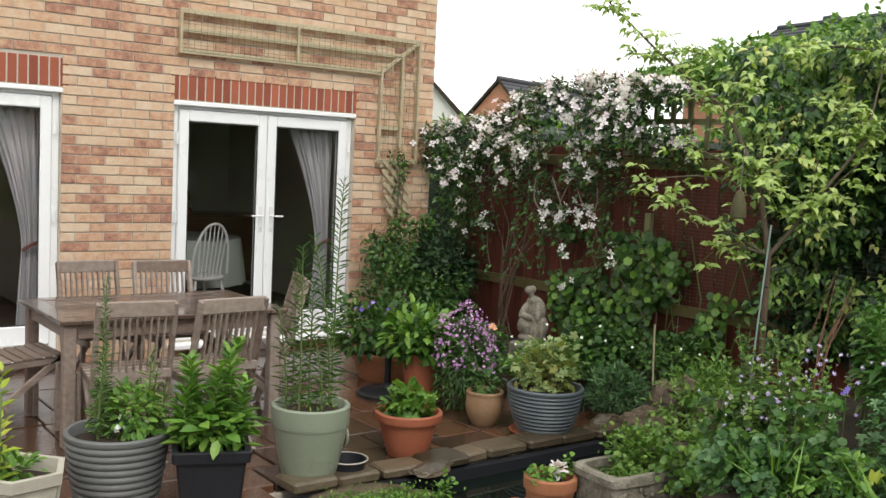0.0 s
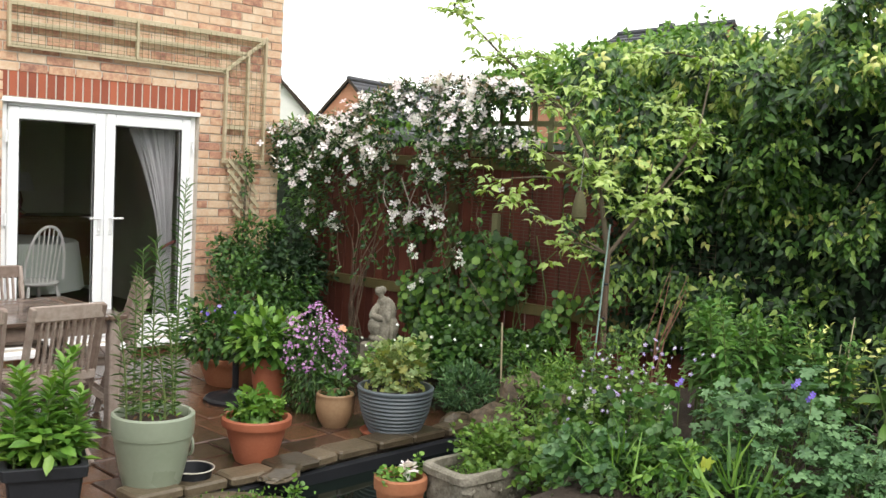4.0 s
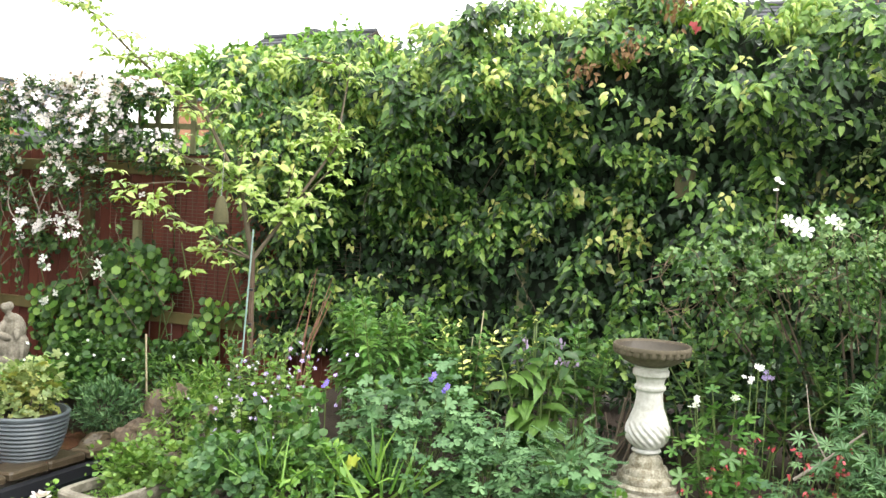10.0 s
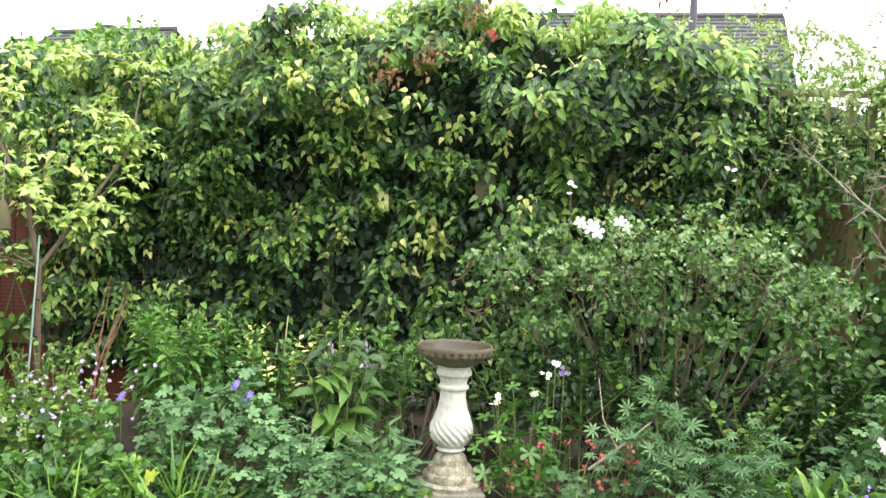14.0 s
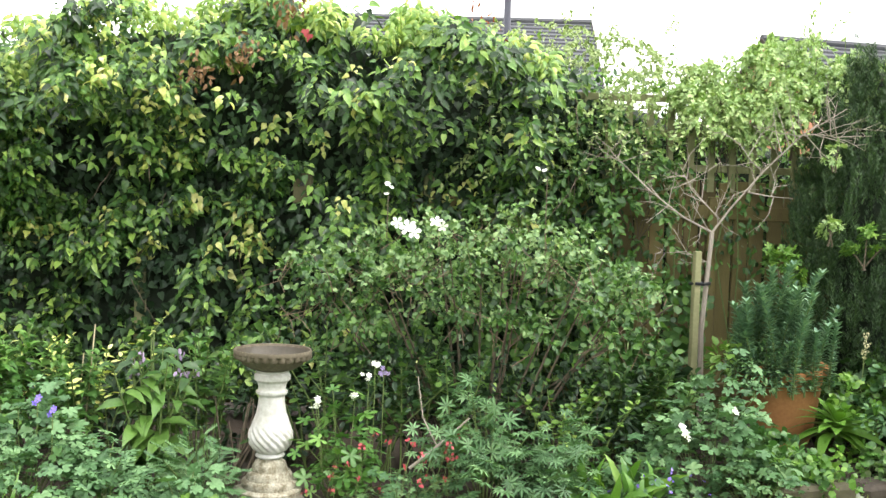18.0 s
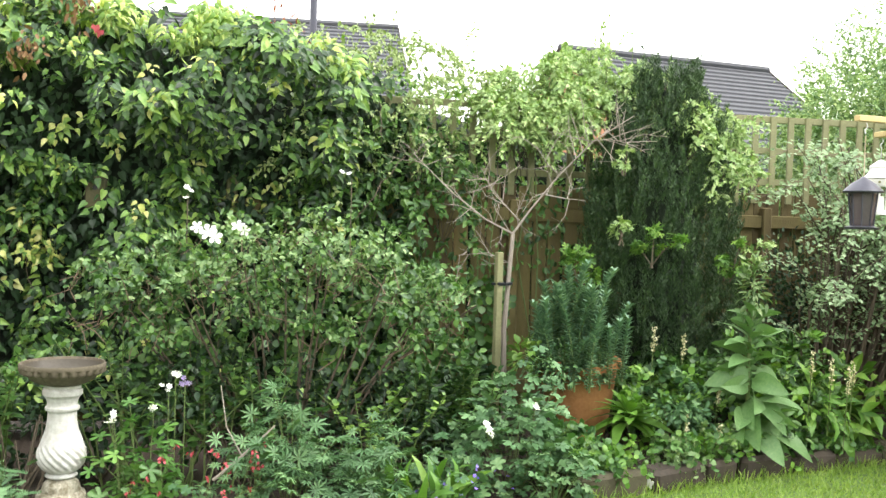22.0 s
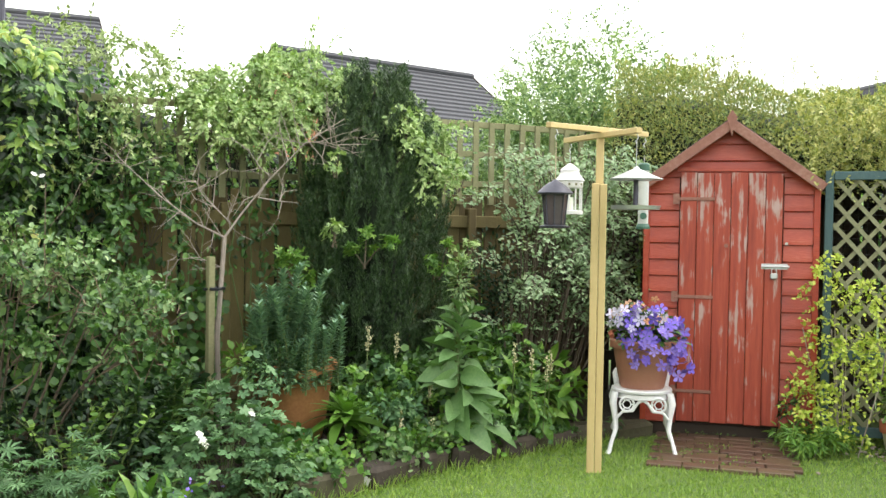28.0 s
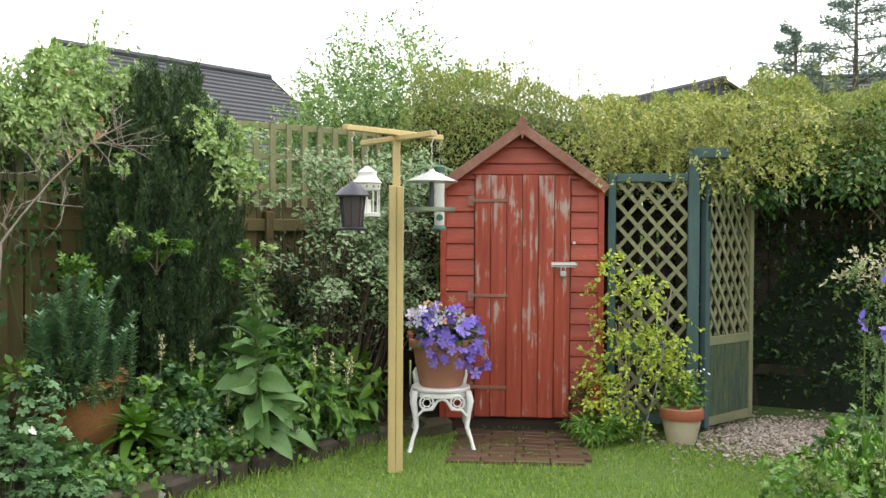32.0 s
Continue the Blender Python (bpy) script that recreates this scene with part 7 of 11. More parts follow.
loose_plant("round_leaved_plant", (3.80, 2.92, -0.30), "mixed light green sprays between trough and bed", (YELLOW_GREEN_LEAF, PHLOX_LEAF), (0.18, 0.18, 0.22), 110, 9, 0.13, 0.042, ROUND)
loose_plant("round_leaved_plant", (3.46, 2.52, -0.02), "small round-leaved seedlings at the bed's corner", (PHLOX_LEAF, SEA_LEAF), (0.20, 0.16, 0.14), 120, 9, 0.11, 0.042, ROUND)
bush("grass_tuft", (3.44, 2.36, 0.0), "arching grass blades at the bed's corner", FRESH_LEAF, (0.12, 0.14, 0.09), 70, 0.18, BLADE, category="grass", droop=-1.1, stems=0, wide=0.5)
rock("flat_stone", (3.62, 2.92, -0.34), (0.26, 0.2, 0.06), "flat mossy stone in front of the trough", BOULDER, 38)
loose_plant("fern_clump", (4.45, 3.55, -0.22), "feathery green growth beside the waterfall", (YELLOW_GREEN_LEAF, FRESH_LEAF), (0.14, 0.18, 0.26), 80, 12, 0.16, 0.05, LANCE, 0.5, wide=1.2)
loose_plant("fern_clump", (3.95, 2.95, -0.2), "small-leaved sprays at the apple tree's foot", (MID_LEAF, YELLOW_GREEN_LEAF), (0.2, 0.24, 0.28), 110, 9, 0.13, 0.045, ROUND)

# upright perennials before the ivy
G7 = "leafy upright perennials"
leafy_stems("phlox_clump", (4.40, 2.33, 0.0), "upright bright green leafy perennials before the ivy", MATS["bright_perennial_leaf"], spots(21, 0.20, 0.25, 0.50, 0.88), 0.10, ARCH, 0.85, 0.4, 36, group=G7)
leafy_stems("phlox_clump", (4.62, 2.02, 0.0), "shaded leafy perennials at the ivy's foot", PHLOX_LEAF, spots(9, 0.16, 0.16, 0.45, 0.70), 0.105, ARCH, 0.9, 0.35, 30, group=G7)
leafy_stems("phlox_clump", (4.98, 2.75, 0.0), "dark leafy perennials at the ivy's foot", MID_LEAF, spots(10, 0.18, 0.34, 0.4, 0.66), 0.10, ARCH, 0.9, 0.3, 26, group=G7)
leafy_stems("euonymus_bush", (4.84, 2.10, 0.0), "thin arching stems with pale-edged variegated leaves", IVY_CREAM, spots(9, 0.12, 0.26, 0.5, 0.78), 0.06, OVATE, 1.2, 0.45, 18, category="shrub", lean=0.4)
cs = thing("garden_cane", (4.62, 1.92, 0.0), "thin pale dry flower stems between the perennials", "cane")
for x, y, e in ((0, 0, (0.03, -0.05, 0.74)), (0.04, 0.05, (0.02, 0.0, 0.6))):
    part("cane", Geo().tube([(x, y, 0), e], [0.005, 0.003], 5), TRELLIS_PALE, cs)
# Plants below the ivy take the darkest leaf tint as painted shade.
bush("ivy_foot_plant", (5.12, 2.1, 0.0), "shaded low greenery at the ivy's foot", DARK_AND_SHADE_LEAF, (0.22, 0.8, 0.26), 900, 0.06, OVATE, clumps=24, category="plant")
bush("ivy_foot_plant", (5.12, 1.0, 0.0), "shaded greenery behind the bird bath", DARK_AND_SHADE_LEAF, (0.22, 0.5, 0.22), 500, 0.06, OVATE, clumps=16, category="plant")

# geranium mound and the front of the bed
mound("geranium_mound", (3.88, 1.86, 0.0), "broad mound of blue-green hardy geranium leaves", SEA_LEAF, (0.36, 0.38, 0.50), 900, 0.08, LOBED)
mound("geranium_mound", (3.82, 1.50, 0.0), "bright fingered tips of the geranium mound", SEA_LEAF, (0.26, 0.20, 0.36), 330, 0.08, LOBED_DEEP)
mound("geranium_mound", (3.70, 2.12, -0.02), "green lobed geranium leaves at the bed's edge", GERANIUM_LEAF, (0.22, 0.18, 0.22), 130, 0.07, LOBED)
gf = thing("violet_bloom", (3.80, 1.78, 0), "single deep violet geranium flowers", "flower")
for x, y, z in ((0.06, 0.0, 0.53), (0.0, -0.09, 0.50), (0.02, 0.52, 0.44)):
    part("stem", Geo().tube([(x, y, 0.1), (x, y, z)], 0.0025, 4), STEM_GREEN, gf)
    foliage("flower", VIOLET_PETAL, np.array([(x, y, z), (x + 0.01, y, z + 0.01), (x, y + 0.012, z - 0.012)]), jit(3), np.tile((-0.8, -0.3, 0.4), (3, 1)), 0.027, PETAL5, gf)
bush("grass_tuft", (3.58, 1.85, 0.0), "thin arching grass blades at the bed's edge", FRESH_LEAF, (0.10, 0.16, 0.09), 60, 0.22, BLADE, category="grass", droop=-1.1, stems=0, wide=0.8)
yl = thing("yellowed_leaves", (3.55, 2.02, 0.05), "a few yellowed leaves at the bed's front", "dead leaves")
P = np.stack([RNG.normal(0, 0.02, 7), RNG.normal(0, 0.04, 7), RNG.uniform(0.06, 0.16, 7)], 1)
foliage("foliage", LIME_LEAF, P, jit(7), jit(7) + np.array((-0.6, 0, 0.5)), 0.06, OVATE, yl, wide=1.3)
loose_plant("edge_filler", (3.52, 2.18, -0.03), "trailing leafy growth at the bed's front", (FRESH_LEAF, PHLOX_LEAF), (0.16, 0.22, 0.16), 60, 9, 0.12, 0.045)


def build_comfrey(at):
    t = thing("comfrey", at, "coarse-leaved comfrey with drooping mauve flower clusters", "plant")
    bell = leafy("mauve_bell", [(0.0, (0.20, 0.13, 0.26)), (1.0, (0.44, 0.35, 0.54))], 0.6, 0.2)
    for k in range(13):
        a = RNG.uniform(0, 6.28)
        r = RNG.uniform(0.02, 0.10)
        H = RNG.uniform(0.42, 0.76)
        e = Vector((r * 2 * math.cos(a), r * 2 * math.sin(a), H))
        part("stem", Geo().tube([(r * math.cos(a), r * math.sin(a), 0), e * 0.6, e], [0.006, 0.005, 0.003], 5), STEM_GREEN, t)
        m = 9
        u = np.linspace(0.25, 1, m)
        b = np.arange(m) * 2.4 + a
        P = np.array(e)[None] * u[:, None] * np.array((0.9, 0.9, 1))
        A = np.stack([np.cos(b), np.sin(b), 0.05 - 0.45 * (1 - u)], 1)
        foliage("foliage", MID_LEAF, P, A + jit(m, 0.15), np.tile((-0.3, 0, 0.9), (m, 1)) + jit(m, 0.2), 0.20 * (1.1 - 0.6 * u), ARCH, t, wide=0.9)
        if k % 2 == 0:
            F = np.array(e) + jit(6, 0.014) + np.array((-0.01, 0, -0.02))
            foliage("flower", bell, F, jit(6, 0.3) + np.array((0, 0, -1)), jit(6), 0.03, OVATE, t)


build_comfrey((4.42, 1.50, 0.0))
leafy_stems("yellow_green_shrub", (4.74, 1.38, 0.0), "small bright yellow-green shrub before the ivy", PHLOX_LEAF, spots(12, 0.12, 0.15, 0.48, 0.78), 0.065, OVATE, 1.5, 0.4, 22, category="shrub", lean=0.15)
tw = thing("dead_perennial", (4.55, 1.08, 0.0), "dead brown stems in the shade behind the bird bath", "dead stems")
for k in range(12):
    y = RNG.uniform(-0.12, 0.16)
    part("stem", Geo().tube([(RNG.normal(0, 0.05), y, 0), (RNG.normal(0, 0.05), y + RNG.normal(0, 0.08), RNG.uniform(0.25, 0.5))], [0.006, 0.003], 5), BARK, tw)
mound("bleeding_heart", (4.08, 1.20, 0.0), "feathery cut-leaved plant beside the bird bath", SEA_LEAF, (0.19, 0.20, 0.40), 480, 0.06, PINNATE, shell=0.7)
mound("ladys_mantle", (3.83, 1.17, 0.0), "pale sea-green round-lobed leaves low at the bed's edge", SEA_LEAF, (0.14, 0.15, 0.28), 120, 0.085, SCALLOP, shell=0.5)
loose_plant("bath_side_plant", (3.75, 0.98, 0.0), "low yellow-green seedlings at the bird bath's foot", (YELLOW_GREEN_LEAF, MID_LEAF), (0.14, 0.16, 0.10), 40, 8, 0.08, 0.032, ROUND)

# right of the bird bath
mound("aconite", (4.38, 0.62, 0.0), "tall lobed-leaf perennial with white hooded flowers", MATS["bright_perennial_leaf"], (0.19, 0.22, 0.54), 115, 0.12, LOBED_DEEP, WHITE_PETAL, ((-0.06, 0.10, 0.49), (-0.04, 0.11, 0.46), (0.0, -0.06, 0.50)), 0.03, shell=0.8)
mf = thing("aconite_spike", (4.62, 0.50, 0.0), "pale mauve-white flower spikes behind the bird bath", "flower")
for x, y, h in ((0, 0, 0.60), (0.02, -0.04, 0.58), (0.0, 0.03, 0.55)):
    part("stem", Geo().tube([(x, y, 0), (x, y, h)], 0.003, 4), STEM_GREEN, mf)
    foliage("flower", LILAC if x else WHITE_PETAL, np.array((x, y, h)) + jit(6, 0.014), jit(6), np.tile((-0.8, 0, 0.4), (6, 1)) + jit(6, 0.3), 0.026, PETAL5, mf)
leafy_stems("snowberry_shrub", (4.88, 0.70, 0.0), "round-leaved bright shoots of a shrub behind the bird bath", MID_LEAF, spots(10, 0.14, 0.24, 0.50, 0.84), 0.062, ROUND, 0.8, 0.4, 20, category="shrub", lean=0.25)
leafy_stems("snowberry_shrub", (4.86, 0.24, 0.0), "round-leaved shoots in front of the shrub rose's foot", MID_LEAF, spots(12, 0.14, 0.28, 0.45, 0.78), 0.064, ROUND, 0.85, 0.35, 24, category="shrub", lean=0.3)
# Same shrub in the darkest tint, its shade put into the colour.
leafy_stems("snowberry_shrub", (4.92, -0.35, 0.0), "shaded leafy shoots under the rose's bare branch", DARK_AND_SHADE_LEAF, spots(14, 0.12, 0.3, 0.35, 0.62), 0.065, ROUND, 0.85, 0.2, 22, category="shrub", lean=0.3)
mound("columbine", (4.28, 0.34, 0.0), "low columbine leaves among red flowers", GERANIUM_LEAF, (0.20, 0.30, 0.24), 120, 0.062, LOBED, shell=0.7)
cf = thing("red_columbine_flowers", (4.20, 0.36, 0.0), "small nodding red flowers on thin stems", "flower")
for k in range(26):
    x, y, z = RNG.normal(0, 0.08), RNG.uniform(-0.32, 0.3), RNG.uniform(0.12, 0.40)
    e = np.array((x * 1.2, y + RNG.normal(0, 0.07), z))
    part("stem", Geo().tube([(x, y, 0.02), ((x + e[0]) / 2 + 0.01, y * 0.7 + e[1] * 0.3, z * 0.6), tuple(e + np.array((0, 0, 0.012))), tuple(e)], 0.0013, 4), STEM_GREEN, cf)
    foliage("flower", RED_PETAL, np.tile(e, (5, 1)) + jit(5, 0.006), jit(5, 0.6) + np.array((0, 0, -0.7)), jit(5), 0.018, OVATE, cf, wide=1.4)
fc = thing("fallen_branch", (4.32, 0.18, 0.0), "pale bare branch leaning in the bed", "branch")
part("branch", Geo().tube([(0, 0.12, 0.20), (0.02, 0.0, 0.30), (0.04, -0.14, 0.43)], [0.008, 0.007, 0.004], 6), BARK_PALE, fc)
part("side_twig", Geo().tube([(0.02, 0.0, 0.30), (0.05, 0.07, 0.42), (0.08, 0.10, 0.60)], [0.004, 0.003, 0.002], 5), BARK_PALE, fc)
mound("hellebore", (4.42, -0.04, 0.0), "mound of finger-cut grey-green leaves", SEA_LEAF, (0.28, 0.30, 0.52), 380, 0.10, FINGERS, shell=0.5)
mound("hellebore", (4.36, -0.40, 0.0), "finger-cut leaves at the lawn's edge", SEA_LEAF, (0.22, 0.20, 0.42), 210, 0.10, FINGERS, shell=0.6)
leafy_stems("yellowing_perennial", (4.70, -0.46, 0.05), "loose stems of yellow-green seed heads", YELLOW_GREEN_LEAF, spots(8, 0.10, 0.14, 0.36, 0.62), 0.05, ROUND, 1.0, 0.4, 16, lean=0.3)
mound("white_geranium", (4.78, -1.12, 0.0), "blue-green lobed mound with a few white flowers", SEA_LEAF, (0.30, 0.34, 0.56), 560, 0.085, LOBED, WHITE_PETAL, ((-0.24, 0.18, 0.40), (-0.25, 0.16, 0.36), (-0.14, -0.08, 0.46)), 0.036)
mound("white_geranium", (4.55, -1.28, 0.0), "lobed leaves spilling to the lawn's edge", GERANIUM_LEAF, (0.20, 0.20, 0.30), 150, 0.08, LOBED)
mound("white_geranium", (4.46, -0.78, 0.0), "fresh green lobed leaves at the lawn's edge", GERANIUM_LEAF, (0.22, 0.24, 0.30), 190, 0.085, LOBED)
fb = thing("bluebell_patch", (4.40, -0.72, 0.0), "small blue bell flowers at the lawn's edge", "flower")
P = np.stack([RNG.normal(-0.05, 0.10, 44), RNG.normal(0, 0.16, 44), RNG.uniform(0.12, 0.24, 44)], 1)
flowers(fb, VIOLET_PETAL, P, jit(44), 0.020)
bush("strap_leaf_clump", (4.36, -0.62, 0.0), "light green strap leaves at the lawn's edge", FRESH_LEAF, (0.16, 0.2, 0.09), 90, 0.16, STRAP, category="plant", droop=-0.6, wide=1.5, stems=0)
leafy_stems("fence_shrub", (5.30, -0.86, 0.05), "green leafy shrub at the fence foot", MID_LEAF, spots(20, 0.2, 0.26, 0.35, 0.68), 0.075, OVATE, 1.5, 0.15, 26, category="shrub", lean=0.3)
bush("fence_shrub", (5.6, -0.9, 0.05), "dark rounded shrub at the fence foot", DARK_AND_SHADE_LEAF, (0.25, 0.34, 0.26), 600, 0.06, ROUND, clumps=16)


# ---------------------------------------------------------------- white-flowered shrub rose
def build_rose():
    t = thing("shrub_rose", (4.95, 0.0, 0.0), "wide grey-green shrub rose with a few white flowers", "shrub")
    B = []
    for k in range(640):
        a, h = RNG.uniform(-1, 1), RNG.random() ** 0.75
        z = 0.72 + 0.62 * h * (1 - 0.5 * a * a) + 0.10 * noise.noise((a * 4, 0, 3))
        B.append((RNG.normal(-0.02, 0.17), 0.05 + a * 0.92, z))
    B = np.array([q for q in B if noise.noise((q[0] * 3, q[1] * 4.2, q[2] * 4.6)) > -0.06])
    m = len(B)
    D = np.stack([RNG.uniform(-0.9, 0.4, m), RNG.normal(0, 0.7, m), RNG.uniform(-0.1, 0.9, m)], 1)
    P, A, T, u = sprays(B, D, RNG.uniform(0.10, 0.26, m), 15, 0.6, 0.8)
    n = len(P)
    # Paler leaves are likelier higher up: light from above in the leaf mix.
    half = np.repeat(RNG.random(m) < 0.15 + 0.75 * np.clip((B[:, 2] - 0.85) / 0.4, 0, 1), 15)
    nm = jit(n, 0.45) + np.array((-0.4, 0, 0.75))
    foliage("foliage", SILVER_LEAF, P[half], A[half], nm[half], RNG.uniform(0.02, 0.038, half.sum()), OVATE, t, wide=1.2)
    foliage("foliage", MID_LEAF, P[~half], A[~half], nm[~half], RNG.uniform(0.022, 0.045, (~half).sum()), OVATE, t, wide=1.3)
    tw = Geo()
    for k in range(230):
        e = B[RNG.integers(0, m)]
        q = e + np.array((RNG.normal(0.04, 0.05), RNG.normal(0, 0.10), -RNG.uniform(0.04, 0.16)))
        tw.tube([tuple(q), tuple((q + e) / 2 + RNG.normal(0, 0.025, 3)), tuple(e + np.array((-0.04, 0, 0.04)))], [0.0028, 0.0022, 0.0012], 4)
    part("twig", tw, CLEMATIS_BARK, t, "fine bare brown twigs", kind="stuff")
    for k in range(16):
        y = RNG.uniform(-0.85, 0.95)
        part("branch", Geo().tube([(0.15, y * 0.25, 0), (0.1, y * 0.55, 0.45), (-0.02, y, RNG.uniform(0.85, 1.2))], [0.011, 0.008, 0.003], 5), BARK, t)
    part("branch", Geo().tube([(0.3, -0.15, 0.25), (0.2, -0.6, 0.62), (0.0, -0.95, 0.92)], [0.013, 0.010, 0.005], 6), BARK, t, "stout bare leaning branch")
    F = np.array([(-0.44, 0.36, 1.27), (-0.45, 0.33, 1.25), (-0.43, 0.41, 1.29), (-0.42, 0.23, 1.30), (-0.41, 0.20, 1.28)])
    foliage("flower", WHITE_PETAL, F, jit(5), np.tile((-0.8, 0, 0.5), (5, 1)) + jit(5, 0.3), np.array((0.085, 0.075, 0.06, 0.065, 0.055)), PETAL5, t, "open white rose blooms")
    for k in range(9):
        y, h = RNG.uniform(-0.6, 0.7), RNG.uniform(1.42, 1.72)
        if k in (2, 5):
            part("shoot", Geo().tube([(0.05, y, 1.2), (0.05, y, h)], 0.003, 4), BARK, t)
            q = np.array((0.05, y, h)) + jit(3, 0.025)
            foliage("flower", WHITE_PETAL, q, jit(3), np.tile((-0.3, 0, 0.9), (3, 1)), 0.034, ROSETTE, t)


build_rose()
# Darkest leaf tint puts the rose's shade into this undergrowth.
bush("rose_undergrowth", (4.98, 0.25, 0.0), "leafy green undergrowth below the shrub rose", DARK_AND_SHADE_LEAF, (0.24, 0.55, 0.36), 900, 0.05, OVATE, clumps=26, category="plant")
bush("rose_undergrowth", (5.02, -0.5, 0.0), "shaded green undergrowth below the shrub rose", DARK_AND_SHADE_LEAF, (0.24, 0.45, 0.30), 700, 0.05, OVATE, clumps=22, category="plant")


# ---------------------------------------------------------------- bird bath
def build_bird_bath():
    t = thing("bird_bath", (4.29, 0.92, 0.028), "weathered white cast-stone baluster bird bath with a mossy brown bowl", "bird bath")
    t.matrix_world = pose(4.29, 0.92, 0.028, 0, 0, 20)
    part("plinth", Geo().box((-0.145, -0.145, -0.05), (0.145, 0.145, 0.045), None, 0.01), CONCRETE, t)
    base = [(0.142, 0.046), (0.144, 0.062), (0.134, 0.070), (0.122, 0.074), (0.124, 0.092), (0.118, 0.104), (0.104, 0.110), (0.100, 0.128), (0.094, 0.140), (0.080, 0.146), (0.074, 0.170), (0.066, 0.186), (0.058, 0.19), (0.052, 0.2)]
    part("base", Geo().lathe(base, 40, None, lambda a, r, z: 1 + 0.012 * math.sin(a * 16) * (0.1 < z < 0.18)), MATS["mossy_foot_stone"], t, "brown mottled moulded foot", smooth=True)
    shaft = [(0.0529, 0.201), (0.0648, 0.208), (0.0648, 0.216), (0.054, 0.222), (0.0756, 0.24), (0.0918, 0.265), (0.0972, 0.295), (0.0929, 0.325), (0.0821, 0.36), (0.067, 0.4), (0.0594, 0.44), (0.0572, 0.475), (0.0594, 0.482), (0.0691, 0.488), (0.0691, 0.5), (0.0605, 0.506), (0.0605, 0.52), (0.067, 0.54), (0.0799, 0.552), (0.0799, 0.572), (0.0713, 0.58), (0.0756, 0.592)]

    def swirl(a, r, z):
        return 1 + 0.045 * math.sin(a * 16 + z * 170) * smooth(0.225, 0.25, z) * (1 - smooth(0.31, 0.36, z))

    zs = np.linspace(shaft[0][1], shaft[-1][1], 90)
    shaft = [(float(np.interp(z, [q[1] for q in shaft], [q[0] for q in shaft])), float(z)) for z in zs]
    part("shaft", Geo().lathe(shaft, 160, None, swirl), MATS["whitewashed_stone"], t, "whitewashed swirl-fluted baluster", smooth=True)
    bowl = [(0.07, 0.593), (0.0968, 0.6), (0.1302, 0.618), (0.1408, 0.634), (0.152, 0.640), (0.162, 0.645), (0.166, 0.653), (0.1655, 0.662), (0.1715, 0.668), (0.1725, 0.680), (0.1690, 0.686), (0.1630, 0.685), (0.1605, 0.676), (0.149, 0.645), (0.126, 0.626), (0.08, 0.612), (0.01, 0.610)]
    basin = [(0.01, 0.6135), (0.08, 0.6155), (0.124, 0.6285), (0.147, 0.6475), (0.1590, 0.675), (0.1570, 0.676), (0.1455, 0.649), (0.123, 0.632), (0.08, 0.621), (0.01, 0.619)]
    part("bowl", Geo().lathe(bowl, 220, None, lambda a, r, z: 1 + 0.075 * (abs(math.sin(a * 14)) - 0.5) * (0.638 < z < 0.666) + 0.008 * math.sin(a * 5) * (z > 0.66)), MATS["mossy_bowl_stone"], t, "brown lichened scalloped bowl", smooth=True)
    part("basin", Geo().lathe(basin, 60), MATS["dark_basin_stone"], t, "dark inside of the bowl", smooth=True)
    m, n, l, b = nodes_of("bath_water")
    b.inputs["Base Color"].default_value = (0.03, 0.022, 0.014, 1)
    b.inputs["Roughness"].default_value = 0.05
    part("water", Geo().lathe([(0.136, 0.640), (0.01, 0.6405)], 40), m, t)


surface("whitewashed_stone", [(0.0, (0.13, 0.115, 0.085)), (0.36, (0.36, 0.35, 0.31)), (0.6, (0.52, 0.52, 0.50)), (1.0, (0.62, 0.62, 0.60))], 0.85, 9, 55, 0.5)
surface("mossy_foot_stone", [(0.25, (0.055, 0.045, 0.022)), (0.42, (0.17, 0.15, 0.10)), (0.6, (0.36, 0.34, 0.27)), (0.8, (0.50, 0.49, 0.43))], 0.9, 22, 90, 0.9)
surface("dark_basin_stone", [(0.0, (0.02, 0.017, 0.011)), (1.0, (0.075, 0.06, 0.04))], 0.6, 9, 60, 0.5)
surface("mossy_bowl_stone", [(0.0, (0.035, 0.028, 0.018)), (0.5, (0.10, 0.082, 0.055)), (1.0, (0.27, 0.24, 0.18))], 0.9, 9, 60, 0.6)
build_bird_bath()


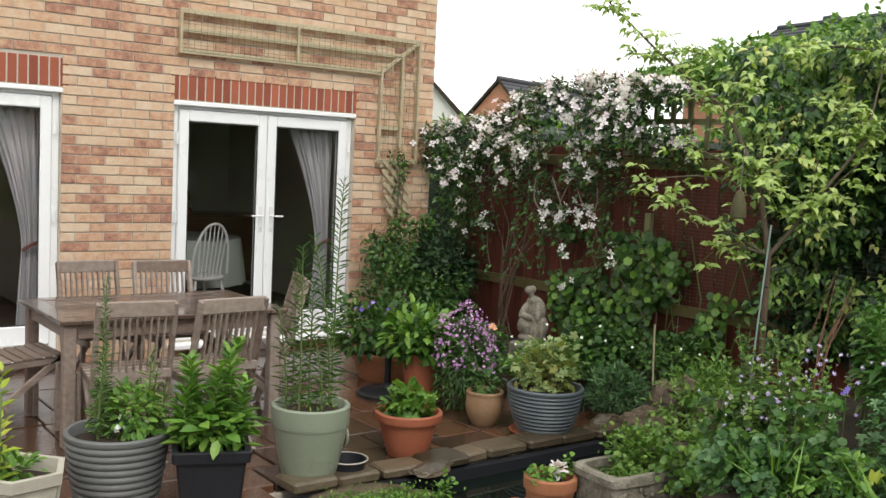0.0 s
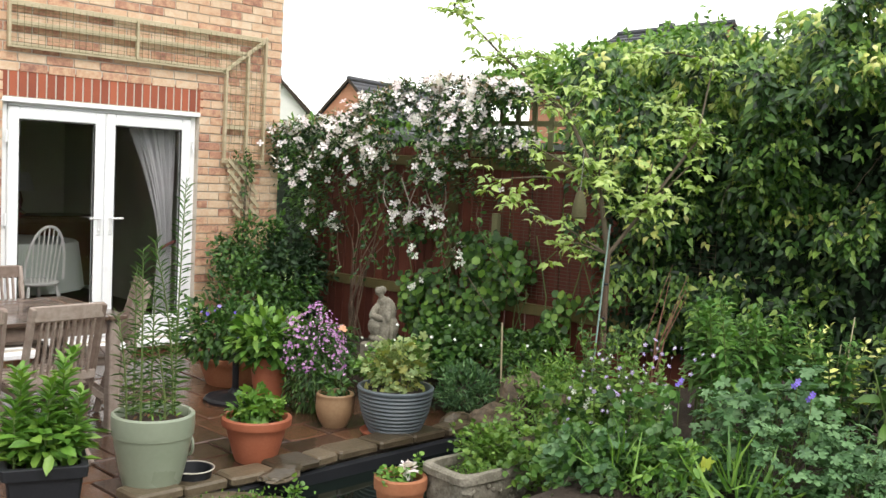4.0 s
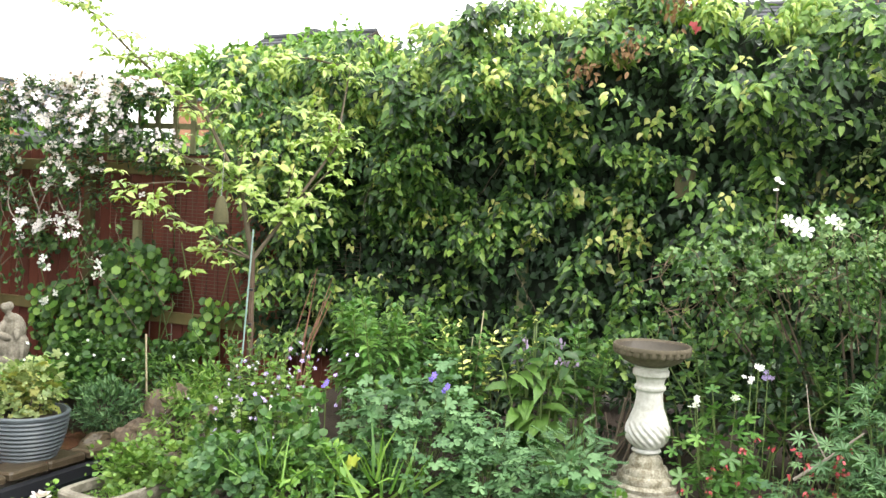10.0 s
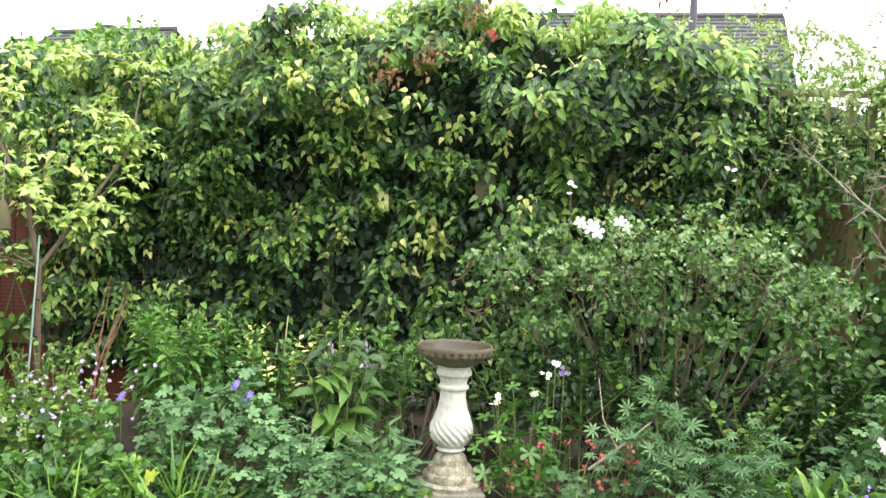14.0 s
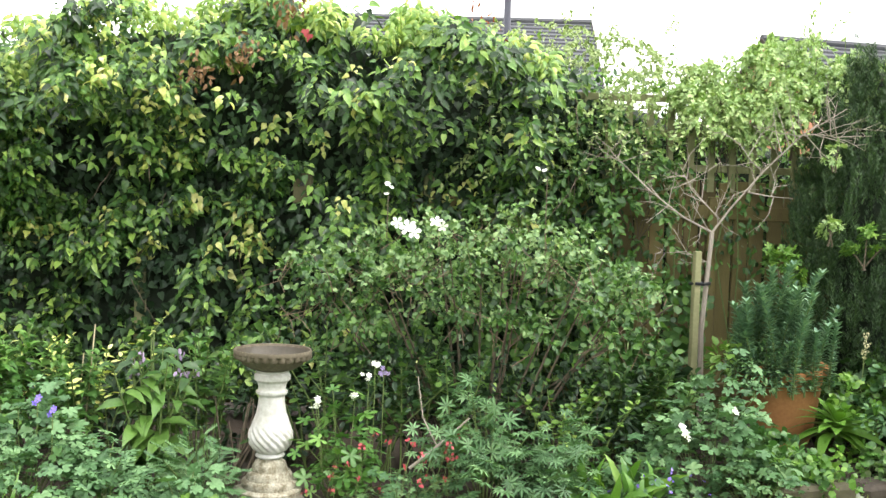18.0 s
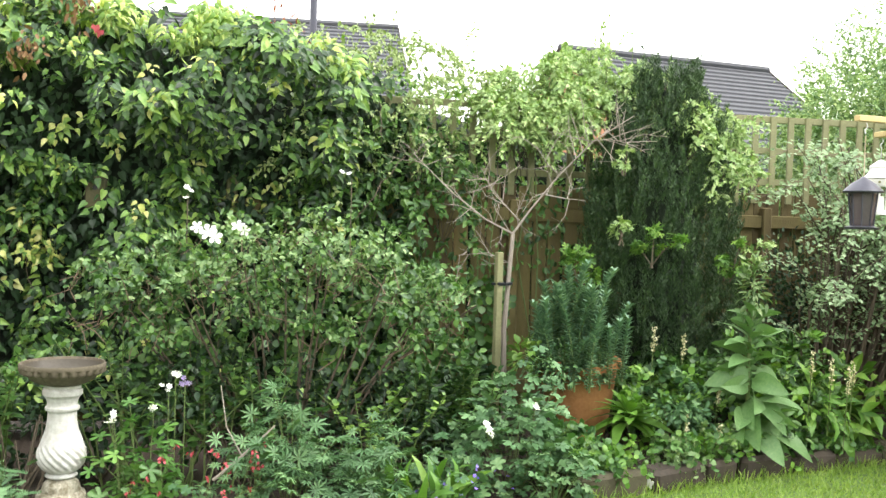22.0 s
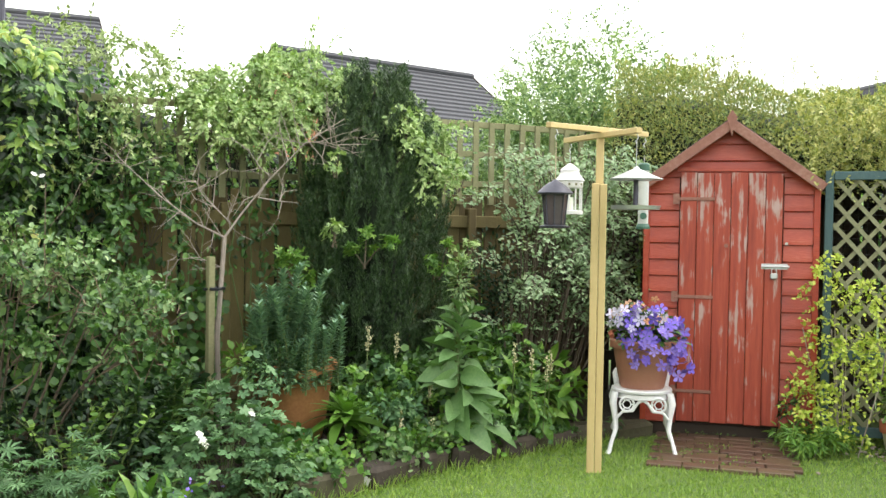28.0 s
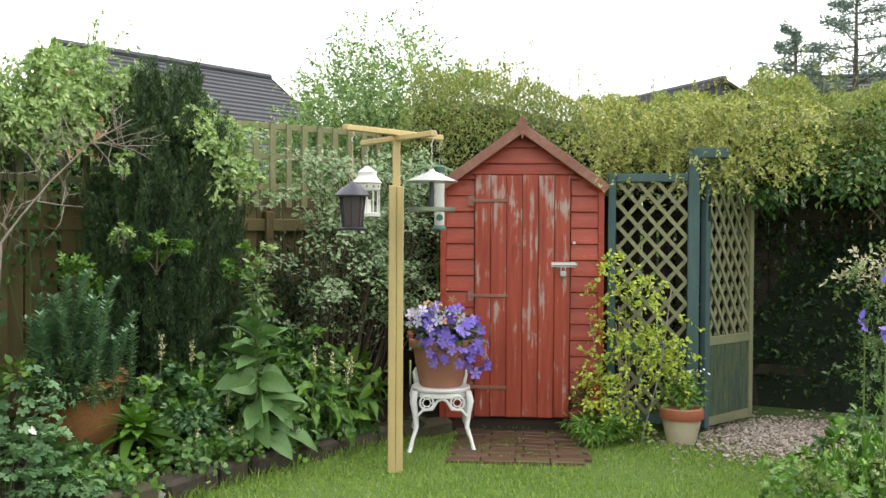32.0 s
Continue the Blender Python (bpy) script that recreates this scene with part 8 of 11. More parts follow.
# ---------------------------------------------------------------- bare tree and its stake
def build_bare_tree():
    o = Vector((5.80, -1.30, 0.10))
    t = thing("bare_tree", tuple(o), "leafless pale small tree against the fence", "tree")

    def P(*p):
        return Vector(p) - o

    fork = P(5.80, -1.32, 1.28)
    main = [Vector((0, 0, 0)), P(5.79, -1.28, 0.7), fork]
    part("trunk", Geo().tube(main, [0.019, 0.016, 0.013], 7), BARK_PALE, t)
    limbs = [([fork, P(5.78, -1.42, 1.43), P(5.74, -1.58, 1.64), P(5.68, -1.77, 1.85), P(5.61, -1.99, 2.0)], 0.012),
             ([fork, P(5.83, -1.16, 1.36), P(5.87, -0.95, 1.52), P(5.9, -0.71, 1.75)], 0.010),
             ([P(5.74, -1.58, 1.64), P(5.75, -1.51, 1.70), P(5.77, -1.44, 1.81)], 0.006),
             ([P(5.75, -1.5, 1.52), P(5.72, -1.62, 1.50), P(5.70, -1.74, 1.49)], 0.006),
             ([P(5.80, -1.36, 1.36), P(5.83, -1.2, 1.52), P(5.86, -1.12, 1.68)], 0.006),
             ([P(5.68, -1.77, 1.85), P(5.66, -1.86, 1.86), P(5.62, -1.95, 1.84)], 0.006),
             ([P(5.80, -1.31, 1.1), P(5.84, -1.18, 1.16), P(5.87, -1.0, 1.14)], 0.005)]
    tips = []
    for pts, r in limbs:
        part("branch", Geo().tube(pts, list(np.linspace(r * 0.68, r * 0.24, len(pts))), 6), BARK_PALE, t)
        tips += pts[1:]
    for k in range(64):
        pts, r = limbs[RNG.integers(0, len(limbs))]
        i = RNG.integers(0, len(pts) - 1)
        b = pts[i].lerp(pts[i + 1], RNG.random())
        way = (pts[i + 1] - pts[i]).normalized()
        side = Vector((RNG.normal(0, 0.5), RNG.normal(0, 1), RNG.normal(0.35, 0.7))).normalized()
        d = (way * 0.6 + side).normalized() * RNG.uniform(0.10, 0.30)
        kink = Vector((RNG.normal(0, 0.02), RNG.normal(0, 0.02), RNG.normal(0, 0.02)))
        m, e = b + d * 0.5 + kink, b + d
        tg = Geo().tube([b, m, e], [0.0034, 0.0024, 0.0011], 4)
        for c in range(3):
            q = b.lerp(m, 0.6) if c == 0 else m.lerp(e, RNG.uniform(0.0, 0.7))
            f = q + (d.normalized() * 0.5 + Vector((RNG.normal(0, 0.4), RNG.normal(0, 0.6), RNG.normal(0.2, 0.5)))).normalized() * RNG.uniform(0.04, 0.11)
            tg.tube([q, f], [0.0018, 0.0009], 3)
        part("twig", tg, BARK_PALE, t)
    s = thing("timber_stake", (5.70, -1.22, 0.05), "square pale timber stake with a black rubber tie", "stake")
    part("stake", Geo().box((-0.02, -0.02, 0), (0.02, 0.02, 1.12), pose(0, 0, 0, 0, 0, 15), 0.004), TRELLIS_OLD, s)
    part("strap", Geo().tube([(0.03, 0.03, 0.93), (-0.03, 0.0, 0.935), (0.0, -0.04, 0.93), (0.10, -0.10, 0.93), (0.13, -0.06, 0.93), (0.03, 0.03, 0.93)], 0.010, 6), BLACK_PLASTIC, s)


build_bare_tree()


# ---------------------------------------------------------------- raised bed by the lawn
def build_yew():
    t = thing("columnar_yew", (6.05, -2.35, 0.08), "dark green columnar conifer against the fence", "conifer")
    part("trunk", Geo().tube([(0, 0, 0), (0, 0, 2.2)], [0.05, 0.012], 8), BARK, t)
    P, A = [], []
    for k in range(1300):
        z = RNG.random() ** 0.85 * 2.16
        R = float(np.interp(z, [0, 0.3, 1.3, 1.8, 2.15, 2.42], [0.43, 0.48, 0.47, 0.33, 0.17, 0.02]))
        a = RNG.uniform(0, 6.28)
        r = R * RNG.uniform(0.66, 1.06)
        b = np.array((0.8 * r * math.cos(a), r * math.sin(a), z))
        d = np.array((math.cos(a) * 0.22, math.sin(a) * 0.22, 1.0)) + RNG.normal(0, 0.10, 3)
        d /= np.linalg.norm(d)
        m = 110
        u = RNG.random(m)
        q = RNG.uniform(0, 6.28, m)
        w = 0.022 * (1.1 - u)
        P.append(b + d * (u * RNG.uniform(0.12, 0.26))[:, None] + np.stack([np.cos(q) * w, np.sin(q) * w, 0 * q], 1))
        A.append(np.stack([np.cos(q) * 0.7, np.sin(q) * 0.7, np.full(m, 0.9)], 1))
    P, A = np.vstack(P), np.vstack(A)
    foliage("foliage", YEW_LEAF, P, A, jit(len(P)) + np.array((-0.6, 0, 0)), RNG.uniform(0.018, 0.034, len(P)), NEEDLE, t, wide=1.9)
    # Dark lumpy core added to paint the shade between the needles.
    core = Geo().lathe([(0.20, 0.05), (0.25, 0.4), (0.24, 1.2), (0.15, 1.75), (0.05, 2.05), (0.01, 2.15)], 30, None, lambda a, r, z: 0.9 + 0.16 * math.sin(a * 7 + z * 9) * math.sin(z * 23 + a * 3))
    part("painted_shade_core", core, MATS["inner_shade_black"], t, smooth=True)


build_yew()
for q, w in (((5.55, -1.92, 1.66), 0.10), ((5.52, -2.72, 1.6), 0.10), ((5.55, -1.9, 1.25), 0.10), ((5.5, -2.78, 1.15), 0.10)):
    bush("light_climber_spray", q, "small sprig of light green climber on the yew", GOLD_LEAF, (0.12, w, w * 0.8), 60, 0.05, LOBED_DEEP, clumps=6, category="climber", stems=3)
bush("light_climber_spray", (5.62, -2.15, 1.12), "sprays of light green climber over the yew", FRESH_LEAF, (0.14, 0.16, 0.12), 150, 0.06, LOBED_DEEP, clumps=5, category="climber", stems=3)
bush("light_climber_spray", (5.60, -2.62, 1.05), "light green climber spray on the yew", FRESH_LEAF, (0.12, 0.12, 0.12), 110, 0.06, LOBED_DEEP, clumps=4, category="climber", stems=3)
bush("light_climber_spray", (5.75, -1.75, 0.95), "light green sprays beside the bare tree", FRESH_LEAF, (0.16, 0.16, 0.14), 160, 0.06, LOBED_DEEP, clumps=6, category="climber", stems=3)
loose_plant("raised_bed_plant", (4.95, -1.42, 0.02), "low leafy growth at the raised bed's corner", (PHLOX_LEAF, GERANIUM_LEAF), (0.2, 0.22, 0.16), 110, 9, 0.12, 0.045, ROUND)
t = thing("terracotta_pot", (5.50, -1.78, 0.10), "large stained terracotta pot holding an upright blue-green spurge", "plant pot")
t.matrix_world = pose(5.55, -1.72, 0.09, -7, 0, 0)
rim_pot(t, 0.265, 0.46, surface("pale_terracotta", [(0.0, (0.14, 0.08, 0.03)), (0.4, (0.30, 0.135, 0.045)), (0.7, (0.42, 0.20, 0.075)), (1.0, (0.50, 0.31, 0.16))], 0.8, 7, 60, 0.3), 0.05, 0.5, 1.12)
SPURGE_LEAF = leafy("blue_spurge_leaf", [(0.1, (0.045, 0.10, 0.065)), (0.5, (0.115, 0.21, 0.14)), (0.9, (0.27, 0.39, 0.25))], 0.55, 0.25)
t = thing("spurge", (5.47, -1.58, 0.46), "dense upright blue-green spurge with bottle-brush stems", "plant")
dome = [(0.24 * math.sqrt(k / 30) * math.cos(2.4 * k) - 0.04, 0.25 * math.sqrt(k / 30) * math.sin(2.4 * k), 1.0 - 0.38 * k / 30 + RNG.normal(0, 0.05)) for k in range(30)]
lily_stems(t, dome, 0.62, SPURGE_LEAF, 0.042, 190, -0.04, 1.5, 0.13, taper=-0.3)
lily_stems(t, [(-0.16, -0.2, 0.62), (-0.12, -0.3, 0.7), (-0.22, 0.02, 0.5)], 0.5, SPURGE_LEAF, 0.042, 200, 0.0, 1.6, 0.12, taper=-0.1)
leaf_tuft(t, "foliage", BLUE_LEAF, (-0.10, 0.04, 0.10), (0.20, 0.24, 0.14), 800, 0.036, LANCE, wide=1.6)
leaf_tuft(t, "foliage", YELLOW_GREEN_LEAF, (-0.12, 0.26, 0.16), (0.08, 0.08, 0.10), 60, 0.055, OVATE, wide=1.4)


MULLEIN_LEAF = leafy("felted_broad_leaf", [(0.1, (0.055, 0.12, 0.04)), (0.5, (0.105, 0.20, 0.07)), (0.9, (0.19, 0.30, 0.12))], 0.55, 0.25, 0.5, 0.2)


def leaf_blade(w, L, droop, material):
    """One broad pointed leaf with a raised rim and a midrib fold."""
    gb = Geo()
    n = 8
    for i in range(n + 1):
        u = i / n
        hw = w * 1.35 * math.sin(math.pi * min(1, 0.06 + 0.94 * u) ** 0.9) * 0.5 * (1 + 0.05 * math.sin(u * 19)) + 0.001
        z = -droop * L * u * u
        gb.v += [(-hw, L * u, z + 0.22 * hw), (0, L * u, z), (hw, L * u, z + 0.22 * hw)]
    for i in range(n):
        k = i * 3
        gb.f += [(k, k + 1, k + 4, k + 3), (k + 1, k + 2, k + 5, k + 4)]
    return gb.mesh("leaf", material, True)


def build_rosette(name, at, label, material, n, L, w, h, droop=0.5, tall=0.0, spread=(0.2, 0.9)):
    """A plant of large single leaves round a stem."""
    t = thing(name, at, label, "plant")
    shapes = [leaf_blade(w * s, L * s, droop * q, material) for s, q in ((1, 1), (0.85, 0.6), (0.65, 0.4), (0.5, 0.2))]
    part("stem", Geo().tube([(0, 0, 0), (0.01, 0, max(tall, 0.05))], [0.014, 0.006], 7), STEM_GREEN, t)
    for i in range(n):
        u = i / n
        ob = new("leaf", shapes[min(3, int(u * 4))])
        ob.parent = t
        ob.matrix_local = pose(0, 0, 0.02 + h * u, 0, 0, i * 137.5 + RNG.normal(0, 12)) @ pose(0, 0.01, 0, 10 + 60 * (spread[0] + (spread[1] - spread[0]) * u) + RNG.normal(0, 9), RNG.normal(0, 14), 0)
    return t


build_rosette("broad_leaved_perennial", (5.17, -1.86, 0.24), "bright green rosette of pointed arching leaves", FRESH_LEAF, 44, 0.22, 0.058, 0.10, 0.8, 0.0, (-0.1, 0.95))



def felted_leaf(w, L, droop, fold, material):
    """One broad elliptical leaf on a short stalk, arched, with wavy margins."""
    gb = Geo()
    n, across = 10, (-1, -0.55, 0, 0.55, 1)
    for i in range(n + 1):
        u = i / n
        hw = 0.5 * w * (0.14 * (1 - u) + max(0.0, math.sin(math.pi * max(0.0, (u - 0.10) / 0.90) ** 0.85)) ** 0.8) + 0.0008
        y, z = L * u * (1 - 0.18 * droop * u), -droop * L * u * u
        for q in across:
            gb.v.append((q * hw, y, z + fold * abs(q) * hw + 0.05 * hw * math.sin(u * 17 + q * 3) * abs(q)))
    for i in range(n):
        for j in range(4):
            k = i * 5 + j
            gb.f.append((k, k + 1, k + 6, k + 5))
    return gb.mesh("leaf", material, True)


def build_mullein(at, label, n, h, tall, size):
    """Hanging leaves at the foot, level ones half-way up, small upright ones at the top."""
    t = thing("mullein", at, label, "plant")
    shapes = [[felted_leaf(size * 0.44 * s * q, size * s, d, f, MULLEIN_LEAF) for q, d, f in ((1.0, 0.45, 0.35), (1.12, 0.7, 0.2), (0.9, 0.25, 0.45))] for s in (1.0, 0.92, 0.74, 0.5)]
    part("stem", Geo().tube([(0, 0, 0), (0.012, 0.01, tall * 0.5), (0.0, 0, tall)], [0.016, 0.012, 0.006], 7), STEM_GREEN, t)
    for i in range(n):
        u = (i + RNG.uniform(-0.3, 0.3)) / n
        ob = new("leaf", shapes[max(0, min(3, int(u * 4)))][RNG.integers(0, 3)])
        ob.parent = t
        tilt = float(np.interp(u, [0, 0.25, 0.6, 1.0], [-16, 4, 34, 66])) + RNG.normal(0, 14)
        ob.matrix_local = pose(0, 0, 0.10 + h * max(0, u) ** 0.85, 0, 0, i * 137.5 + RNG.normal(0, 30)) @ pose(0, 0.008, 0, tilt + RNG.normal(0, 8), RNG.normal(0, 30), 0)
    return t


ml = build_mullein((5.10, -2.53, 0.10), "tall mullein with large felted green leaves and a flower spike", 64, 0.68, 0.98, 0.27)
leaf_tuft(ml, "flower_spike", GREY_LEAF, (0.01, 0, 0.94), (0.07, 0.07, 0.20), 200, 0.05, LANCE, wide=1.5)
build_mullein((5.14, -2.66, 0.10), "low mullein rosette spilling over the stone edging", 15, 0.16, 0.2, 0.25)
bush("hosta", (5.40, -3.02, 0.10), "light green broad-leaved clump in the raised bed", FRESH_LEAF, (0.24, 0.28, 0.20), 170, 0.16, ARCH, category="plant", wide=0.75, droop=0.1)
bush("hosta", (5.55, -3.36, 0.10), "light green broad-leaved clump by the stone edging", FRESH_LEAF, (0.24, 0.28, 0.20), 170, 0.15, ARCH, category="plant", wide=0.75, droop=0.1)
bush("raised_bed_plant", (5.55, -2.35, 0.10), "leafy green filler in the raised bed", MID_LEAF, (0.30, 0.55, 0.26), 1800, 0.05, ROUND, clumps=26, category="plant")
bush("raised_bed_plant", (5.65, -3.0, 0.10), "leafy green filler below the cotoneaster", MID_LEAF, (0.30, 0.5, 0.30), 1900, 0.06, OVATE, clumps=26, category="plant")
bush("raised_bed_plant", (5.15, -2.15, 0.10), "blue-green low filler in the raised bed", BLUE_LEAF, (0.2, 0.22, 0.20), 700, 0.045, OVATE, clumps=14, category="plant")
bush("raised_bed_plant", (5.0, -2.2, 0.10), "small-leaved trailing plant on the edging stones", FRESH_LEAF, (0.10, 0.4, 0.08), 180, 0.032, ROUND, clumps=12, category="plant")
bush("raised_bed_plant", (5.6, -1.95, 0.10), "dark green filler beside the yew", MID_LEAF, (0.2, 0.25, 0.24), 700, 0.045, OVATE, clumps=14, category="plant")
loose_plant("raised_bed_plant", (4.98, -1.75, 0.06), "small-leaved trailing plant over the mossy edging", (FRESH_LEAF, MID_LEAF), (0.08, 0.26, 0.08), 26, 8, 0.10, 0.032, ROUND, 1.2)
loose_plant("raised_bed_plant", (5.0, -2.35, 0.05), "light green seedlings along the edging stones", (FRESH_LEAF, GREY_LEAF), (0.08, 0.25, 0.12), 28, 8, 0.10, 0.036, ROUND, 0.9)
for x, y, mats in ((4.78, -1.62, (FRESH_LEAF, PHLOX_LEAF)), (4.92, -2.02, (PHLOX_LEAF, GREY_LEAF)), (5.04, -2.30, (FRESH_LEAF, MID_LEAF)), (5.16, -2.66, (PHLOX_LEAF, MID_LEAF)), (5.26, -3.05, (PHLOX_LEAF, MID_LEAF))):
    loose_plant("edging_plant", (x, y, 0.08), "low sprays trailing over the mossy edging stones", mats, (0.12, 0.20, 0.11), 60, 8, 0.11, 0.04, ROUND, 1.0, group="low plants along the edging")
loose_plant("raised_bed_plant", (5.3, -2.15, 0.10), "leafy stems between the spurge and mullein", (FRESH_LEAF, BLUE_LEAF), (0.2, 0.3, 0.28), 90, 10, 0.14, 0.045, ROUND, 0.6)
loose_plant("raised_bed_plant", (5.4, -2.85, 0.10), "leafy stems behind the mullein", (MID_LEAF, FRESH_LEAF), (0.22, 0.35, 0.32), 100, 10, 0.15, 0.055, OVATE, 0.6)
fs = thing("cream_flower_spikes", (5.2, -2.3, 0.1), "thin upright cream flower spikes", "flower", "flower spikes in the raised bed")
for x, y, h in ((0.25, 0.22, 0.66), (0.22, 0.05, 0.62), (-0.05, -0.05, 0.4), (-0.1, -0.3, 0.34), (-0.22, 0.2, 0.24), (-0.02, -0.62, 0.56), (-0.06, -0.72, 0.52), (-0.1, -0.8, 0.48), (0.02, -0.9, 0.5), (-0.24, 0.02, 0.2)):
    part("stem", Geo().tube([(x, y, 0), (x, y - 0.02, h)], 0.003, 4), STEM_GREEN, fs)
    q = np.array((x, y, h)) + np.stack([RNG.normal(0, 0.006, 60), RNG.normal(0, 0.006, 60) - 0.02, -RNG.random(60) * 0.15 + 0.01], 1)
    foliage("flower", leafy("cream_petal", [(0.0, (0.42, 0.38, 0.22)), (1.0, (0.62, 0.58, 0.40))], 0.6, 0.2) if "cream_petal" not in MATS else MATS["cream_petal"], q, jit(60), jit(60), 0.014, ROUND, fs)


COTONEASTER_LEAF = leafy("cotoneaster_leaf", [(0.1, (0.085, 0.15, 0.075)), (0.5, (0.18, 0.265, 0.14)), (0.9, (0.34, 0.41, 0.26))], 0.5, 0.25, 0.2, 0.5, 8.0)


def build_cotoneaster():
    t = thing("cotoneaster", (6.0, -3.45, 0.08), "arching grey-green cotoneaster before the trellis fence", "shrub")
    P, A, N = [], [], []
    for k in range(115):
        y0 = RNG.uniform(-0.7, 0.3)
        h = RNG.uniform(0.75, 1.9)
        if h > 1.05:
            y0 = RNG.uniform(-0.75, 0.12)
        b = Vector((RNG.normal(0, 0.08), y0 * 0.4, 0.0))
        out = Vector((-RNG.uniform(0.05, 0.7) * (1.15 - 0.35 * h), RNG.normal(0, 0.22), 0))
        m = Vector((b.x + out.x * 0.35, y0, h * 0.8))
        e = Vector((out.x * 0.9, y0 + out.y * 0.8, h))
        f = Vector((out.x * 1.35, y0 + out.y * 1.7, h - RNG.uniform(0.05, 0.22)))
        pts = [b, m, e, f]
        part("branch", Geo().tube(pts, [0.008, 0.006, 0.003, 0.0015], 4), BARK, t)
        for i in range(95):
            v = RNG.uniform(0.7, 3)
            s = int(min(2, v))
            q = pts[s].lerp(pts[s + 1], v - s)
            tan = (pts[s + 1] - pts[s]).normalized()
            side = tan.cross(Vector((-0.5, 0, 1))).normalized() * (1 if i % 2 else -1)
            P.append(np.array(q) + np.array(side) * RNG.uniform(0, 0.05) + RNG.normal(0, 0.014, 3))
            A.append(np.array(side) + 0.6 * np.array(tan) + RNG.normal(0, 0.3, 3))
    P, A = np.array(P), np.array(A)
    foliage("foliage", COTONEASTER_LEAF, P, A, jit(len(P), 0.35) + np.array((-0.4, 0.1, 0.8)), RNG.uniform(0.022, 0.04, len(P)), OVATE, t, wide=1.2)
    # Dark leaf fill: shade between the arching branches, put into leaf colour.
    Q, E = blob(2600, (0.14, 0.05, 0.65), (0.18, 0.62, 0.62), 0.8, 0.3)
    foliage("foliage", DARK_AND_SHADE_LEAF, Q, E + jit(len(Q), 0.5), jit(len(Q), 0.5) + np.array((-0.5, 0, 0.6)), 0.04, OVATE, t)
    return t


build_cotoneaster()


def build_edging():
    t = thing("stone_bed_edging", (0, 0, 0), "low dry wall of dark mossy stones edging the raised bed", "stone edging")
    y = -1.38
    while y > -3.75:
        L = random.uniform(0.20, 0.46)
        x, x2 = kerb_x(y), kerb_x(y - L)
        st = Geo().box((-0.07 + random.uniform(-0.02, 0.02), -L + 0.004, -0.04), (0.08, -0.002, random.uniform(0.095, 0.13)), None, 0.024)
        st.v = [tuple(Vector(p) + Vector((0.026 * noise.noise(Vector(p) * 8 + Vector((y * 3, 0, 0))), 0.01 * noise.noise(Vector(p) * 8 + Vector((0, y * 3, 0))), 0.022 * noise.noise(Vector(p) * 7 + Vector((0, 0, y * 3)))))) for p in st.v]
        ob = part("stone", st, MATS["dark_edging_stone"], t)
        ob.matrix_local = pose(x, y, random.uniform(-0.012, 0.006), random.uniform(-2, 2), 0, math.degrees(math.atan2(x2 - x, L)))
        y -= L
    for k, y in enumerate((-1.62, -1.68, -1.82)):
        m = thing("lichen_patch", (kerb_x(y) - 0.070, y, 0.05), "round pale lichen patch on the edging stone", "lichen", "pale lichen patches")
        part("crust", Geo().lathe([(0.024, -0.010), (0.025, 0.0), (0.021, 0.0015), (0.004, 0.002)], 28, pose(0, 0, 0, 0, -90, 0), lambda a, r, z: 1 + 0.22 * math.sin(5 * a + k) + 0.1 * math.sin(9 * a)), MATS["lichen"], m)


surface("lichen", [(0.0, (0.22, 0.23, 0.19)), (1.0, (0.42, 0.43, 0.38))], 0.9, 20, 120, 0.5)
surface("dark_edging_stone", [(0.1, (0.016, 0.012, 0.009)), (0.45, (0.05, 0.038, 0.027)), (0.65, (0.075, 0.07, 0.035)), (0.9, (0.15, 0.125, 0.095))], 0.85, 6, 40, 0.8, per_piece=0.3)
build_edging()
gt = thing("edging_grass", (0, 0, 0), "tufts of longer grass along the foot of the edging stones", "grass")
q = RNG.uniform(-3.7, -1.4, 900)
P = np.stack([[kerb_x(v) - 0.09 for v in q] + RNG.normal(0, 0.03, 900), q, np.zeros(900)], 1)
foliage("blades", GRASS_LEAF, P, jit(900, 0.35) + np.array((-0.2, 0, 1)), jit(900), RNG.uniform(0.03, 0.09, 900), BLADE, gt, kind="stuff")
mo = thing("edging_moss", (0, 0, 0), "soft green moss over the edging stones", "moss")
q = np.concatenate([RNG.normal(c, 0.10, 500) for c in (-1.6, -2.05, -2.9, -3.3)])
q = q[(q < -1.4) & (q > -3.7)]
P = np.stack([[kerb_x(v) for v in q] + RNG.normal(0.02, 0.035, len(q)), q, 0.085 + RNG.uniform(0, 0.02, len(q))], 1)
foliage("moss_cover", PHLOX_LEAF, P, jit(len(q)) + np.array((0, 0, 0.8)), jit(len(q)) + np.array((0, 0, 1)), 0.022, OVATE, mo, kind="stuff")

